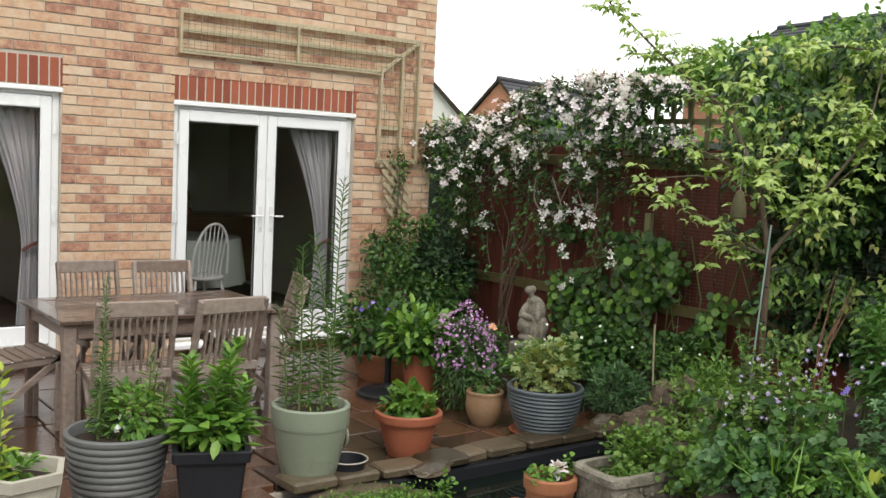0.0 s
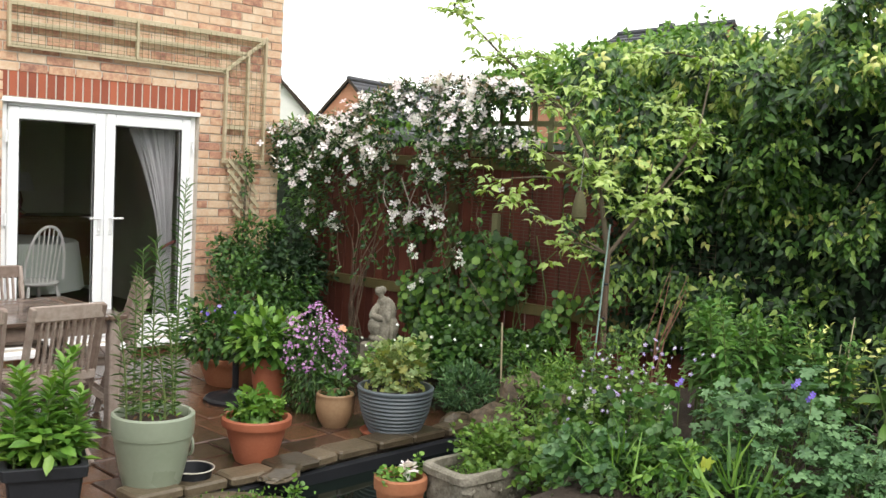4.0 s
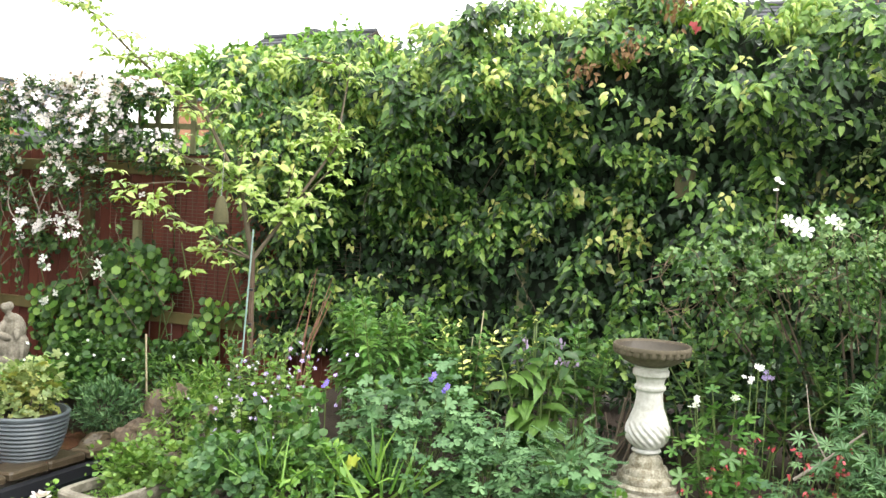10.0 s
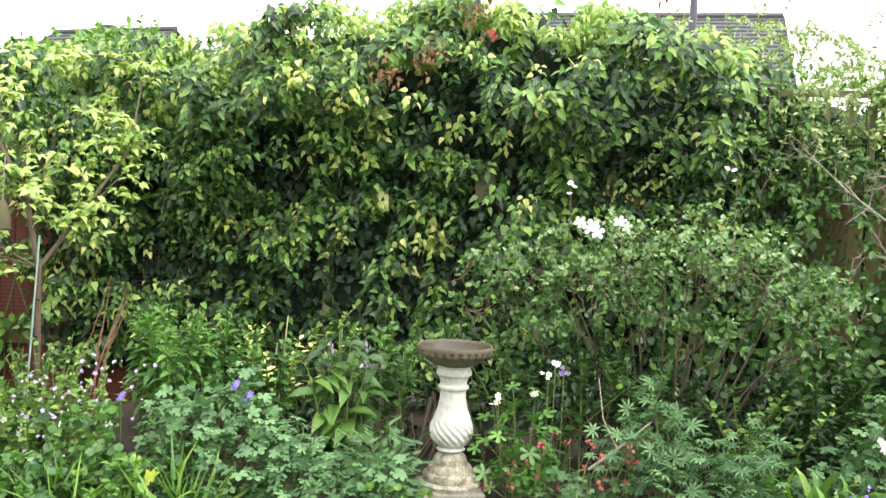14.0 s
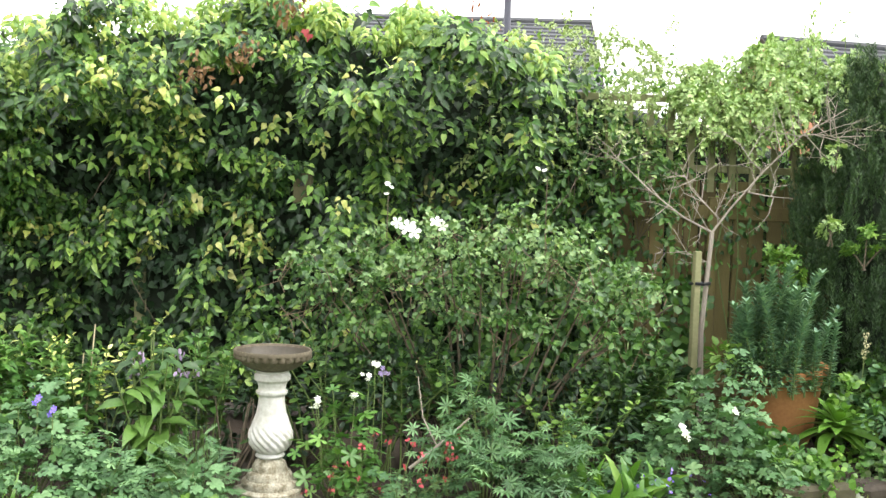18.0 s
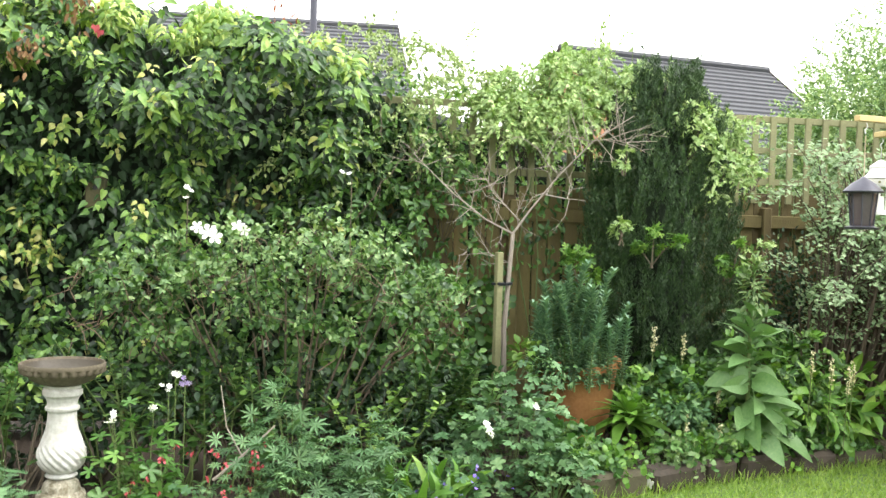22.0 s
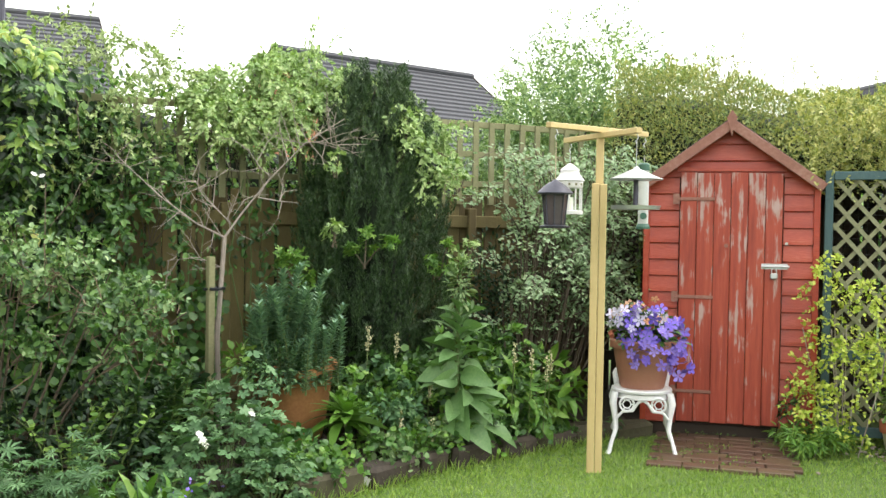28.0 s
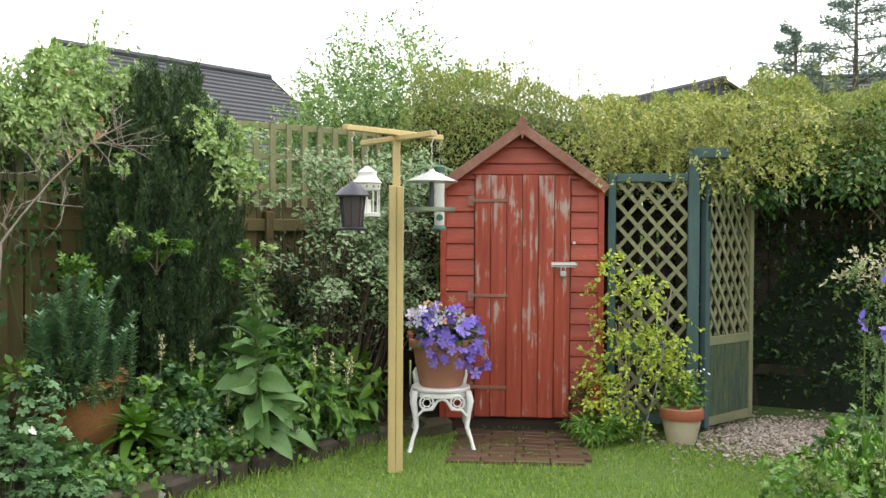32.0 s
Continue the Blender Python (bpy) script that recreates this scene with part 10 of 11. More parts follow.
# ---------------------------------------------------------------- lattice screen, open gate, arbour posts
def build_lattice():
    m = pose(4.68, -4.91, 0, 0, 0, math.degrees(math.atan2(-0.40, -0.45)))
    t = thing("lattice_screen", (4.68, -4.91, 0.0), "blue-green framed diamond lattice screen backed with wire mesh", "trellis")
    t.matrix_world = m
    W, z0, z1 = 0.60, 0.08, 1.72
    for x, w, zt in ((0.025, 0.05, z1 + 0.04), (W - 0.04, 0.075, 1.89)):
        part("post", Geo().box((x - w / 2, -0.035, 0), (x + w / 2, 0.04, zt), None, 0.004), GREEN_TIMBER, t)
    part("top_rail", Geo().box((0.052, -0.03, z1 - 0.02), (W - 0.08, 0.03, z1 + 0.035), None, 0.004), GREEN_TIMBER, t)
    part("bottom_rail", Geo().box((0.05, -0.02, z0), (W - 0.08, 0.02, z0 + 0.06), None, 0.003), GREEN_TIMBER, t)
    part("mid_rail", Geo().box((0.05, -0.02, 0.56), (W - 0.08, 0.02, 0.62), None, 0.003), GREEN_TIMBER, t)
    x0, x1 = 0.05, W - 0.08
    s = 0.118

    def clip(c, sg, lo, hi):
        """Ends of the line z = c + sg*x inside the frame."""
        pts = []
        xa, xb = x0, x1
        za, zb = c + sg * xa, c + sg * xb
        if sg > 0:
            if za < lo:
                xa, za = (lo - c) / sg, lo
            if zb > hi:
                xb, zb = (hi - c) / sg, hi
        else:
            if za > hi:
                xa, za = (hi - c) / sg, hi
            if zb < lo:
                xb, zb = (lo - c) / sg, lo
        return ((xa, za), (xb, zb)) if xb - xa > 0.02 else None

    for sg in (1, -1):
        for k in range(-10, 30):
            c = k * s * 1.25 if sg > 0 else k * s * 1.25 + 0.3
            e = clip(c, sg * 1.15, z0 + 0.06, z1 - 0.02)
            if e:
                part("slat", Geo().bar((e[0][0], 0.006 * sg, e[0][1]), (e[1][0], 0.006 * sg, e[1][1]), 0.012, 0.026), ALGAE_TIMBER, t)
    net = Geo()
    for x in np.arange(x0, x1, 0.05):
        net.tube([(x, 0.03, z0), (x, 0.03, z1)], 0.0018, 3)
    for z in np.arange(z0, z1, 0.05):
        net.tube([(x0, 0.03, z), (x1, 0.03, z)], 0.0018, 3)
    part("wire_netting", net, MATS["black_plastic"], t, kind="stuff")
    # gate, standing ajar
    gm = pose(4.245, -5.365, 0.02, 0, 0, math.degrees(math.atan2(-0.993, 0.11)))
    gt = thing("lattice_gate", (0, 0, 0), "open blue-green garden gate with a lattice upper half and boarded foot", "gate")
    gt.matrix_world = gm
    W2 = 0.62
    part("hanging_stile", Geo().box((0.0, -0.022, 0.03), (0.055, 0.022, 1.80), None, 0.004), GREEN_TIMBER, gt)
    part("closing_stile", Geo().box((W2 - 0.05, -0.022, 0.03), (W2, 0.022, 1.80), None, 0.004), ALGAE_TIMBER, gt)
    for z in (0.04, 0.58, 1.74):
        part("rail", Geo().box((0.055, -0.02, z), (W2 - 0.05, 0.02, z + 0.06), None, 0.003), GREEN_TIMBER if z > 1 else ALGAE_TIMBER, gt)
    for i in range(5):
        w = (W2 - 0.105) / 5
        part("foot_board", Geo().box((0.055 + i * w + 0.001, -0.012, 0.10), (0.055 + (i + 1) * w - 0.001, 0.008, 0.58), None, 0.002), MATS["mossy_green_timber"], gt)
    x0, x1 = 0.055, W2 - 0.05
    for sg in (1, -1):
        for k in range(-12, 24):
            c = k * 0.165 + (0.05 if sg > 0 else 0.13)
            e = clip(c, sg * 1.6, 0.64, 1.74)
            if e:
                part("slat", Geo().bar((e[0][0], 0.005 * sg, e[0][1]), (e[1][0], 0.005 * sg, e[1][1]), 0.012, 0.026), ALGAE_TIMBER, gt)
    part("latch_hook", Geo().tube([(0.02, -0.03, 1.42), (0.02, -0.035, 1.60)], 0.006, 6), BLACK_PLASTIC, gt)
    pa = thing("arbour_header", (4.23, -5.33, 1.855), "blue-green timber cap across the gate posts", "beam", rz=-138)
    part("beam", Geo().box((-0.10, -0.05, 0.0), (0.16, 0.05, 0.07), None, 0.005), GREEN_TIMBER, pa)
    br = thing("gate_bracket", (4.27, -5.30, 1.55), "black iron gate bracket and strap hinge on the post", "bracket")
    part("arm", Geo().tube([(0, 0.02, 0.24), (-0.03, -0.06, 0.05), (-0.05, -0.09, 0.0)], 0.006, 6), BLACK_PLASTIC, br)


surface("mossy_green_timber", [(0.25, (0.012, 0.028, 0.026)), (0.45, (0.04, 0.07, 0.05)), (0.6, (0.10, 0.12, 0.055)), (0.8, (0.20, 0.21, 0.11))], 0.8, 9, 60, 0.4, stretch=(6, 6, 0.7))
build_lattice()

# golden jasmine climbing the lattice, small pot, weeds by the brick path
def build_jasmine():
    t = thing("golden_jasmine", (4.38, -4.80, 0.0), "golden-leaved climber sprawling up the lattice", "climber")
    P, D = [], []
    for c, r, n in (((0.10, 0.10, 1.10), (0.10, 0.08, 0.10), 160), ((-0.05, -0.03, 1.02), (0.16, 0.1, 0.09), 240), ((-0.03, -0.02, 0.72), (0.14, 0.12, 0.22), 380), ((0.14, 0.10, 0.40), (0.15, 0.12, 0.24), 480), ((-0.14, -0.13, 0.62), (0.12, 0.12, 0.22), 360), ((-0.2, -0.25, 0.5), (0.1, 0.1, 0.26), 300), ((0.05, 0.0, 0.18), (0.2, 0.18, 0.16), 380), ((0.12, 0.1, 0.8), (0.06, 0.06, 0.2), 140)):
        p, d = blob(n // 7, c, r, 0.8, 1.1)
        P.append(p)
        D.append(d)
    P, D = np.vstack(P), np.vstack(D)
    P, D, T, u = sprays(P, D * 0.6 + np.array((0, 0, 0.2)) + jit(len(P), 0.4), RNG.uniform(0.06, 0.13, len(P)), 7, 0.6, 0.9)
    n = len(P)
    foliage("foliage", LIME_LEAF, P, D + jit(n, 0.3), np.array((-0.5, 0.2, 0.6)) + jit(n, 0.4), RNG.uniform(0.02, 0.037, n), OVATE, t, wide=1.25)
    for k in range(8):
        a = RNG.normal(0, 0.12, 2)
        part("stem", Geo().tube([(a[0] * 0.4, a[1] * 0.4, 0), (a[0], a[1], 0.5), (a[0] * 1.3, a[1] * 1.3, RNG.uniform(0.7, 1.1))], 0.004, 5), BARK_PALE, t)


build_jasmine()
t = thing("cream_terracotta_pot", (4.17, -5.07, 0.0), "cream pot with a terracotta rim planted with small white flowers", "plant pot")
rim_pot(t, 0.138, 0.235, surface("cream_glaze", [(0.0, (0.42, 0.36, 0.25)), (1.0, (0.58, 0.52, 0.39))], 0.5, 5, 50, 0.1), 0.07, 0.68, 1.1)
part("rim_band", Geo().lathe([(0.1385, 0.165), (0.1405, 0.168), (0.1405, 0.228), (0.1385, 0.233)], 48), TERRACOTTA, t, "terracotta rim", smooth=True)
leaf_tuft(t, "foliage", FRESH_LEAF, (0, 0, 0.32), (0.15, 0.15, 0.12), 420, 0.035, OVATE)
P, D = blob(9, (-0.05, 0.0, 0.45), (0.16, 0.16, 0.08), 0.1)
flowers(t, WHITE_PETAL, P, D + np.array((-0.5, 0.4, 0.4)), 0.022)
bush("path_weeds", (4.45, -4.60, 0.0), "leafy weeds at the shed path's edge", FRESH_LEAF, (0.26, 0.22, 0.11), 700, 0.06, LANCE, clumps=18, category="plant")
bush("path_weeds", (4.70, -4.75, 0.0), "weeds growing against the shed", MID_LEAF, (0.10, 0.12, 0.22), 260, 0.05, LANCE, clumps=8, category="plant")
bush("path_weeds", (5.35, -3.72, 0.0), "small weeds beside the shed corner", MID_LEAF, (0.10, 0.12, 0.10), 220, 0.05, OVATE, clumps=8, category="plant")

# ---------------------------------------------------------------- brick path to the shed door
WET_BRICK = surface("wet_paving_brick", [(0.0, (0.04, 0.025, 0.016)), (0.5, (0.10, 0.055, 0.034)), (0.75, (0.12, 0.09, 0.045)), (1.0, (0.19, 0.12, 0.075))], 0.5, 7, 60, 0.4, per_piece=0.4)
bpth = thing("brick_path", (4.83, -4.27, 0.0), "small wet red-brown brick path before the shed door", "path", rz=-131)
bm0 = Geo().box((-0.099, -0.049, -0.03), (0.099, 0.049, 0.022), None, 0.005).mesh("paving_brick", WET_BRICK)
for j in range(9):
    for i in range(4):
        ob = new("paving_brick", bm0)
        ob.parent = bpth
        ob.matrix_local = pose(-0.34 + i * 0.205 + (0.05 if j % 2 else 0), -0.62 + j * 0.104, random.uniform(-0.004, 0.004), random.uniform(-1, 1), random.uniform(-1, 1), random.uniform(-1, 1))
mw = thing("path_moss", (4.83, -4.27, 0.02), "moss and small weeds in the path joints", "moss", rz=-131)
P = np.stack([RNG.uniform(-0.4, 0.4, 700), -0.62 + 0.104 * RNG.integers(0, 9, 700) + 0.05 + RNG.normal(0, 0.008, 700), np.abs(RNG.normal(0, 0.008, 700))], 1)
P = P[[noise.noise((p[0] * 5, p[1] * 5, 2)) > 0.05 for p in P]]
foliage("foliage", FRESH_LEAF, P, jit(len(P)) + np.array((0, 0, 0.6)), jit(len(P)) + np.array((0, 0, 1)), 0.016, OVATE, mw, kind="stuff")

# ---------------------------------------------------------------- gravel by the gate
gr = Geo()
for k in range(3600):
    x, y = RNG.normal(3.85, 0.28), RNG.normal(-5.75, 0.36)
    s = RNG.uniform(0.007, 0.016)
    gr.lathe([(s * 0.6, -s * 0.3), (s, 0), (s * 0.7, s * 0.4), (s * 0.1, s * 0.5)], 5, pose(x, y, 0.012 + 0.02 * math.exp(-((x - 3.85) ** 2 + (y + 5.75) ** 2) / 0.2) + RNG.uniform(-0.004, 0.008), RNG.uniform(-30, 30), RNG.uniform(-30, 30), RNG.uniform(0, 180)))
gv = part("gravel", gr, surface("grey_pink_gravel", [(0.0, (0.14, 0.11, 0.09)), (0.5, (0.34, 0.28, 0.24)), (1.0, (0.56, 0.50, 0.45))], 0.8, 9, 80, 0.3, per_piece=0.7))
tagged(gv, "pale grey-pink gravel heap beside the gate", "gravel", kind="stuff")


# ---------------------------------------------------------------- back fence and the hedge over it
def build_back_fence():
    t = thing("back_fence", (0, 0, 0), "dark close-boarded fence with light showing between boards", "fence")
    a, b = Vector((7.6, -4.3, 0)), Vector((2.2, -8.6, 0))
    d = (b - a).normalized()
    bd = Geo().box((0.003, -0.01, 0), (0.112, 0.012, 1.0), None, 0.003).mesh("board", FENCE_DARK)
    L = (b - a).length
    s = 0.0
    rz = math.degrees(math.atan2(d.y, d.x))
    while s < L:
        ob = new("board", bd)
        ob.parent = t
        p = a + d * s
        ob.matrix_local = pose(p.x, p.y, 0, 0, random.uniform(-0.4, 0.4), rz) @ Matrix.Diagonal((1, 1, 1.80 + random.uniform(-0.01, 0.01), 1))
        s += 0.116 + random.choice((0.0, 0.004, 0.012))
    for z in (0.3, 1.5):
        part("rail", Geo().bar(a + Vector((0, 0, z)) + Vector((-d.y, d.x, 0)) * -0.03, b + Vector((0, 0, z)) + Vector((-d.y, d.x, 0)) * -0.03, 0.04, 0.08), FENCE_DARK, t)


build_back_fence()


def hedge_mass(name, label, a, b, z0, z1, depth, n, size, mat, mat2, shape=LANCE, wob=0.18):
    """A shaggy hedge along a line, highest where z1 says."""
    t = thing(name, (0, 0, 0), label, "hedge")
    a, b = np.array(a, float), np.array(b, float)
    nrm = np.array((-(b - a)[1], (b - a)[0]))
    nrm = -nrm / np.linalg.norm(nrm) if (nrm @ a) > 0 else nrm / np.linalg.norm(nrm)
    s = RNG.random(n)
    u = RNG.random(n) ** 0.6
    base = a + (b - a) * s[:, None]
    top = np.interp(s, np.linspace(0, 1, len(z1)), z1) + wob * np.array([noise.noise((q * 9, 0, 1)) for q in s]) + 0.6 * wob * np.array([noise.noise((q * 31, 0, 5)) for q in s])
    z = z0 + (top - z0) * u
    out = depth * np.sqrt(np.clip(1 - (u * 0.92) ** 3, 0, 1)) * RNG.uniform(0.55, 1.1, n) + 0.1 * np.array([noise.noise((q * 14, v * 3, 7)) for q, v in zip(s, z)])
    back = RNG.random(n) < 0.25
    out[back] *= -0.6
    P = np.concatenate([base + nrm * out[:, None], z[:, None]], 1)
    D = np.concatenate([np.tile(nrm, (n, 1)), (0.2 + u * 0.8)[:, None]], 1) + jit(n, 0.4)
    half = RNG.random(n) < 0.6
    for msk, mm in ((half, mat), (~half, mat2)):
        k = msk.sum()
        foliage("foliage", mm, P[msk], D[msk] * 0.6 + jit(k, 0.55), D[msk] + np.array((0, 0, 0.4)) + jit(k, 0.3), size * RNG.uniform(0.6, 1.3, k), shape, t)
    # Core sheet in a shade colour, so gaps between hedge leaves read dark.
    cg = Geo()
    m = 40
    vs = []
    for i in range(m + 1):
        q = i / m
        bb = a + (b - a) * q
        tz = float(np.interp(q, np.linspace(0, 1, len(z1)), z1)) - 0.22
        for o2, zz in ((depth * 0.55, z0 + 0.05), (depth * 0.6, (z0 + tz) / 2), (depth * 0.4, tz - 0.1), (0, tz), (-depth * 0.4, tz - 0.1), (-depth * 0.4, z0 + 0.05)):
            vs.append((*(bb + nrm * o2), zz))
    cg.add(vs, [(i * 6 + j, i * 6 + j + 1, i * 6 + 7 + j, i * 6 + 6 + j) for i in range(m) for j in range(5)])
    part("painted_shade_core", cg, MATS["inner_shade_black"], t)
    for k in range(26):
        q = RNG.random()
        bb = a + (b - a) * q
        tz = float(np.interp(q, np.linspace(0, 1, len(z1)), z1))
        p = Vector((*(bb + nrm * RNG.uniform(-0.1, 0.3)), tz - 0.1))
        e = p + Vector((RNG.normal(0, 0.06), RNG.normal(0, 0.06), RNG.uniform(0.12, 0.38)))
        part("shoot", Geo().tube([p, e], [0.003, 0.0015], 4), STEM_GREEN, t)
        kk = 12
        w = RNG.random(kk)[:, None]
        foliage("foliage", mat, np.array(p) * (1 - w) + np.array(e) * w, jit(kk), jit(kk) + np.array((0, 0, 0.5)), size * 0.8, shape, t)
    return t


hedge_mass("olive_hedge", "shaggy olive-green climbing hedge overhanging shed and lattice", (6.75, -4.85), (3.2, -7.6), 1.62, [2.7, 2.62, 2.44, 2.36, 2.42, 2.46, 2.42, 2.38], 0.66, 62000, 0.036, OLIVE_LEAF, PALE_LEAF)
wisp = thing("hedge_wisps", (0, 0, 0), "thin wispy shoots rising from the olive hedge", "climber")
for k in range(90):
    a = RNG.random()
    x, y = 6.6 - 3.3 * a, -4.95 - 2.55 * a
    z = float(np.interp(a, np.linspace(0, 1, 8), [2.7, 2.62, 2.44, 2.36, 2.42, 2.46, 2.42, 2.38])) - 0.12
    h, lx = RNG.uniform(0.15, 0.42), RNG.normal(0, 0.09)
    pts = [(x, y, z), (x + lx * 0.4, y, z + h * 0.6), (x + lx, y + RNG.normal(0, 0.05), z + h)]
    part("shoot", Geo().tube(pts, [0.003, 0.002, 0.001], 4), STEM_GREEN, wisp)
    q = np.array(pts[0]) + (np.array(pts[2]) - np.array(pts[0])) * RNG.uniform(0.1, 1, (14, 1))
    foliage("foliage", OLIVE_LEAF, q, jit(14, 0.6) + np.array((0, 0, 0.2)), jit(14), RNG.uniform(0.025, 0.045, 14), LANCE, wisp)
# The darkest leaf tint carries the shade on this back ivy.
hedge_mass("dark_hedge_face", "dark shaded ivy on the back fence", (5.4, -6.3), (2.4, -8.2), -0.08, [1.5, 1.6, 1.65, 1.6], 0.22, 9000, 0.046, DARK_AND_SHADE_LEAF, MID_LEAF, OVATE)
def feathery_tree(at, label, mats, radii, n, leaf, top_bias=0.5):
    """A light, twiggy small tree of many leafy shoots with an uneven outline."""
    t = thing("tall_hedge_tree", at, label, "tree")
    B, D = blob(n, (0, 0, radii[2]), radii, 0.8, 0.3)
    B = B + 0.16 * np.stack([np.array([noise.noise(Vector(q) * 2.2 + Vector((o, 0, 0))) for q in B]) for o in (0, 9, 17)], 1)
    D = D * 0.6 + np.array((0, 0, top_bias)) + jit(len(B), 0.4)
    half = RNG.random(len(B)) < 0.55
    for msk, mat in ((half, mats[0]), (~half, mats[1])):
        P, A, T, u = sprays(B[msk], D[msk], RNG.uniform(0.15, 0.38, msk.sum()), 15, 0.35, 0.8)
        foliage("foliage", mat, P, A, jit(len(P), 0.5) + np.array((-0.4, 0.2, 0.6)), leaf * RNG.uniform(0.6, 1.2, len(P)), OVATE, t)
    part("trunk", Geo().tube([(0, 0, -0.3), (0, 0, radii[2])], [0.05, 0.03], 7), BARK, t)
    for i in range(24):
        q = Vector(B[i])
        part("branch", Geo().tube([(0, 0, radii[2] * 0.4), (q.x * 0.5, q.y * 0.5, q.z * 0.75), q], [0.018, 0.012, 0.004], 5), BARK, t)
    return t


feathery_tree((7.6, -4.95, 0.55), "light green feathery tree rising behind the shed", (GOLD_LEAF, SILVER_LEAF), (0.85, 0.85, 1.3), 3600, 0.034)
feathery_tree((7.2, -4.4, 0.3), "grey-green feathery tree behind the trellis fence", (SILVER_LEAF, GOLD_LEAF), (0.6, 0.66, 1.16), 2600, 0.034)
feathery_tree((7.0, -5.45, 0.4), "olive-green feathery tree behind the shed roof", (OLIVE_LEAF, FRESH_LEAF), (0.65, 0.65, 1.22), 2000, 0.034)
ov = thing("overhanging_twigs", (0, 0, 0), "olive climber sprays hanging over shed roof and lattice", "climber")
B = np.array([(4.75 - 1.05 * a + RNG.normal(0, 0.08) + 0.10, -4.92 - 0.85 * a + RNG.normal(0, 0.08) - 0.12, 1.84 + RNG.uniform(-0.10, 0.42)) for a in RNG.uniform(-0.1, 1.0, 420)])
D = np.stack([RNG.normal(-0.5, 0.5, 420), RNG.normal(0.5, 0.5, 420), RNG.uniform(-0.1, 0.7, 420)], 1)
P, A, T, u = sprays(B, D, RNG.uniform(0.12, 0.30, 420), 20, 0.8, 0.8)
foliage("foliage", OLIVE_LEAF, P, A, jit(len(P), 0.4) + np.array((-0.4, 0.4, 0.6)), 0.036 * RNG.uniform(0.6, 1.2, len(P)), LANCE, ov, wide=1.5)
for q in B[:40]:
    part("twig", Geo().tube([(q[0] + 0.25, q[1] - 0.3, q[2] + 0.02), (q[0] + 0.1, q[1] - 0.1, q[2] + 0.06), tuple(q)], [0.005, 0.004, 0.002], 4), BARK, ov)
bush("overhang_growth", (4.35, -6.05, 1.48), "green growth hanging over the gate", MID_LEAF, (0.5, 0.4, 0.28), 1600, 0.055, OVATE, clumps=26, category="climber")
bush("overhang_growth", (3.7, -6.7, 1.45), "dark green growth over the back fence", MID_LEAF, (0.7, 0.6, 0.42), 2600, 0.055, OVATE, clumps=30, category="climber")

# ---------------------------------------------------------------- right-hand bed by the gravel
CREAM_LEAF = leafy("cream_leaf", [(0.0, (0.20, 0.22, 0.12)), (0.5, (0.42, 0.40, 0.27)), (1.0, (0.66, 0.62, 0.50))], 0.6, 0.2)
loose_plant("variegated_shrub", (3.08, -5.70, 0.25), "cream and green variegated shrub by the back fence", (GREY_LEAF, MID_LEAF), (0.32, 0.28, 0.50), 170, 11, 0.16, 0.035, category="shrub")
loose_plant("variegated_shrub", (3.10, -5.64, 0.95), "cream-variegated top shoots of a shrub by the fence", (CREAM_LEAF, GREY_LEAF), (0.32, 0.26, 0.20), 110, 12, 0.15, 0.034, category="shrub")


def build_iris(at):
    t = thing("iris_clump", at, "tall violet-blue irises with sword leaves", "plant")
    n = 34
    a = RNG.uniform(0, 6.28, n)
    P = np.stack([RNG.normal(0, 0.16, n), RNG.normal(0, 0.16, n), np.zeros(n)], 1)
    foliage("foliage", FRESH_LEAF, P, np.stack([0.35 * np.cos(a), 0.35 * np.sin(a), np.ones(n)], 1), np.stack([np.cos(a), np.sin(a), np.full(n, 0.3)], 1), RNG.uniform(0.3, 0.62, n), STRAP, t, wide=0.38)
    for x, y, h in ((0.12, -0.02, 1.19), (0.05, 0.04, 1.06), (0.18, 0.05, 0.97), (0.0, -0.08, 1.1), (-0.05, 0.02, 0.98)):
        part("stem", Geo().tube([(x, y, 0), (x, y, h)], [0.005, 0.003], 5), STEM_GREEN, t)
        q = np.array((x, y, h)) + jit(8, 0.012)
        foliage("flower", VIOLET_PETAL, q, jit(8, 0.6) + np.array((0, 0, -0.3)), jit(8), RNG.uniform(0.03, 0.055, 8), OVATE, t, "drooping violet petals")


build_iris((2.21, -4.20, 0.0))
build_iris((1.98, -3.96, 0.0))
loose_plant("bed_plant_by_gravel", (2.42, -4.25, 0.0), "mixed leafy perennials beside the gravel", (FRESH_LEAF, MID_LEAF), (0.24, 0.28, 0.26), 150, 11, 0.16, 0.06, LANCE, wide=1.7)
loose_plant("bed_plant_by_gravel", (2.35, -4.0, 0.0), "lobed fresh green leaves under the irises", (FRESH_LEAF, PALE_LEAF), (0.3, 0.3, 0.26), 150, 9, 0.14, 0.06, PALM)
loose_plant("bed_plant_by_gravel", (2.45, -3.8, 0.0), "low lobed leaves at the lawn's edge", (FRESH_LEAF, MID_LEAF), (0.22, 0.24, 0.14), 80, 9, 0.12, 0.055, PALM)
loose_plant("bed_plant_by_gravel", (2.75, -4.95, 0.0), "green perennials in front of the variegated shrub", (MID_LEAF, FRESH_LEAF), (0.24, 0.28, 0.24), 130, 11, 0.16, 0.055)

# ---------------------------------------------------------------- houses and trees beyond the fences
FAR_BRICK = surface("far_red_brick", [(0.2, (0.38, 0.17, 0.10)), (0.8, (0.50, 0.25, 0.16))], 0.9, 3, 30, 0.2, stretch=(1, 1, 4))
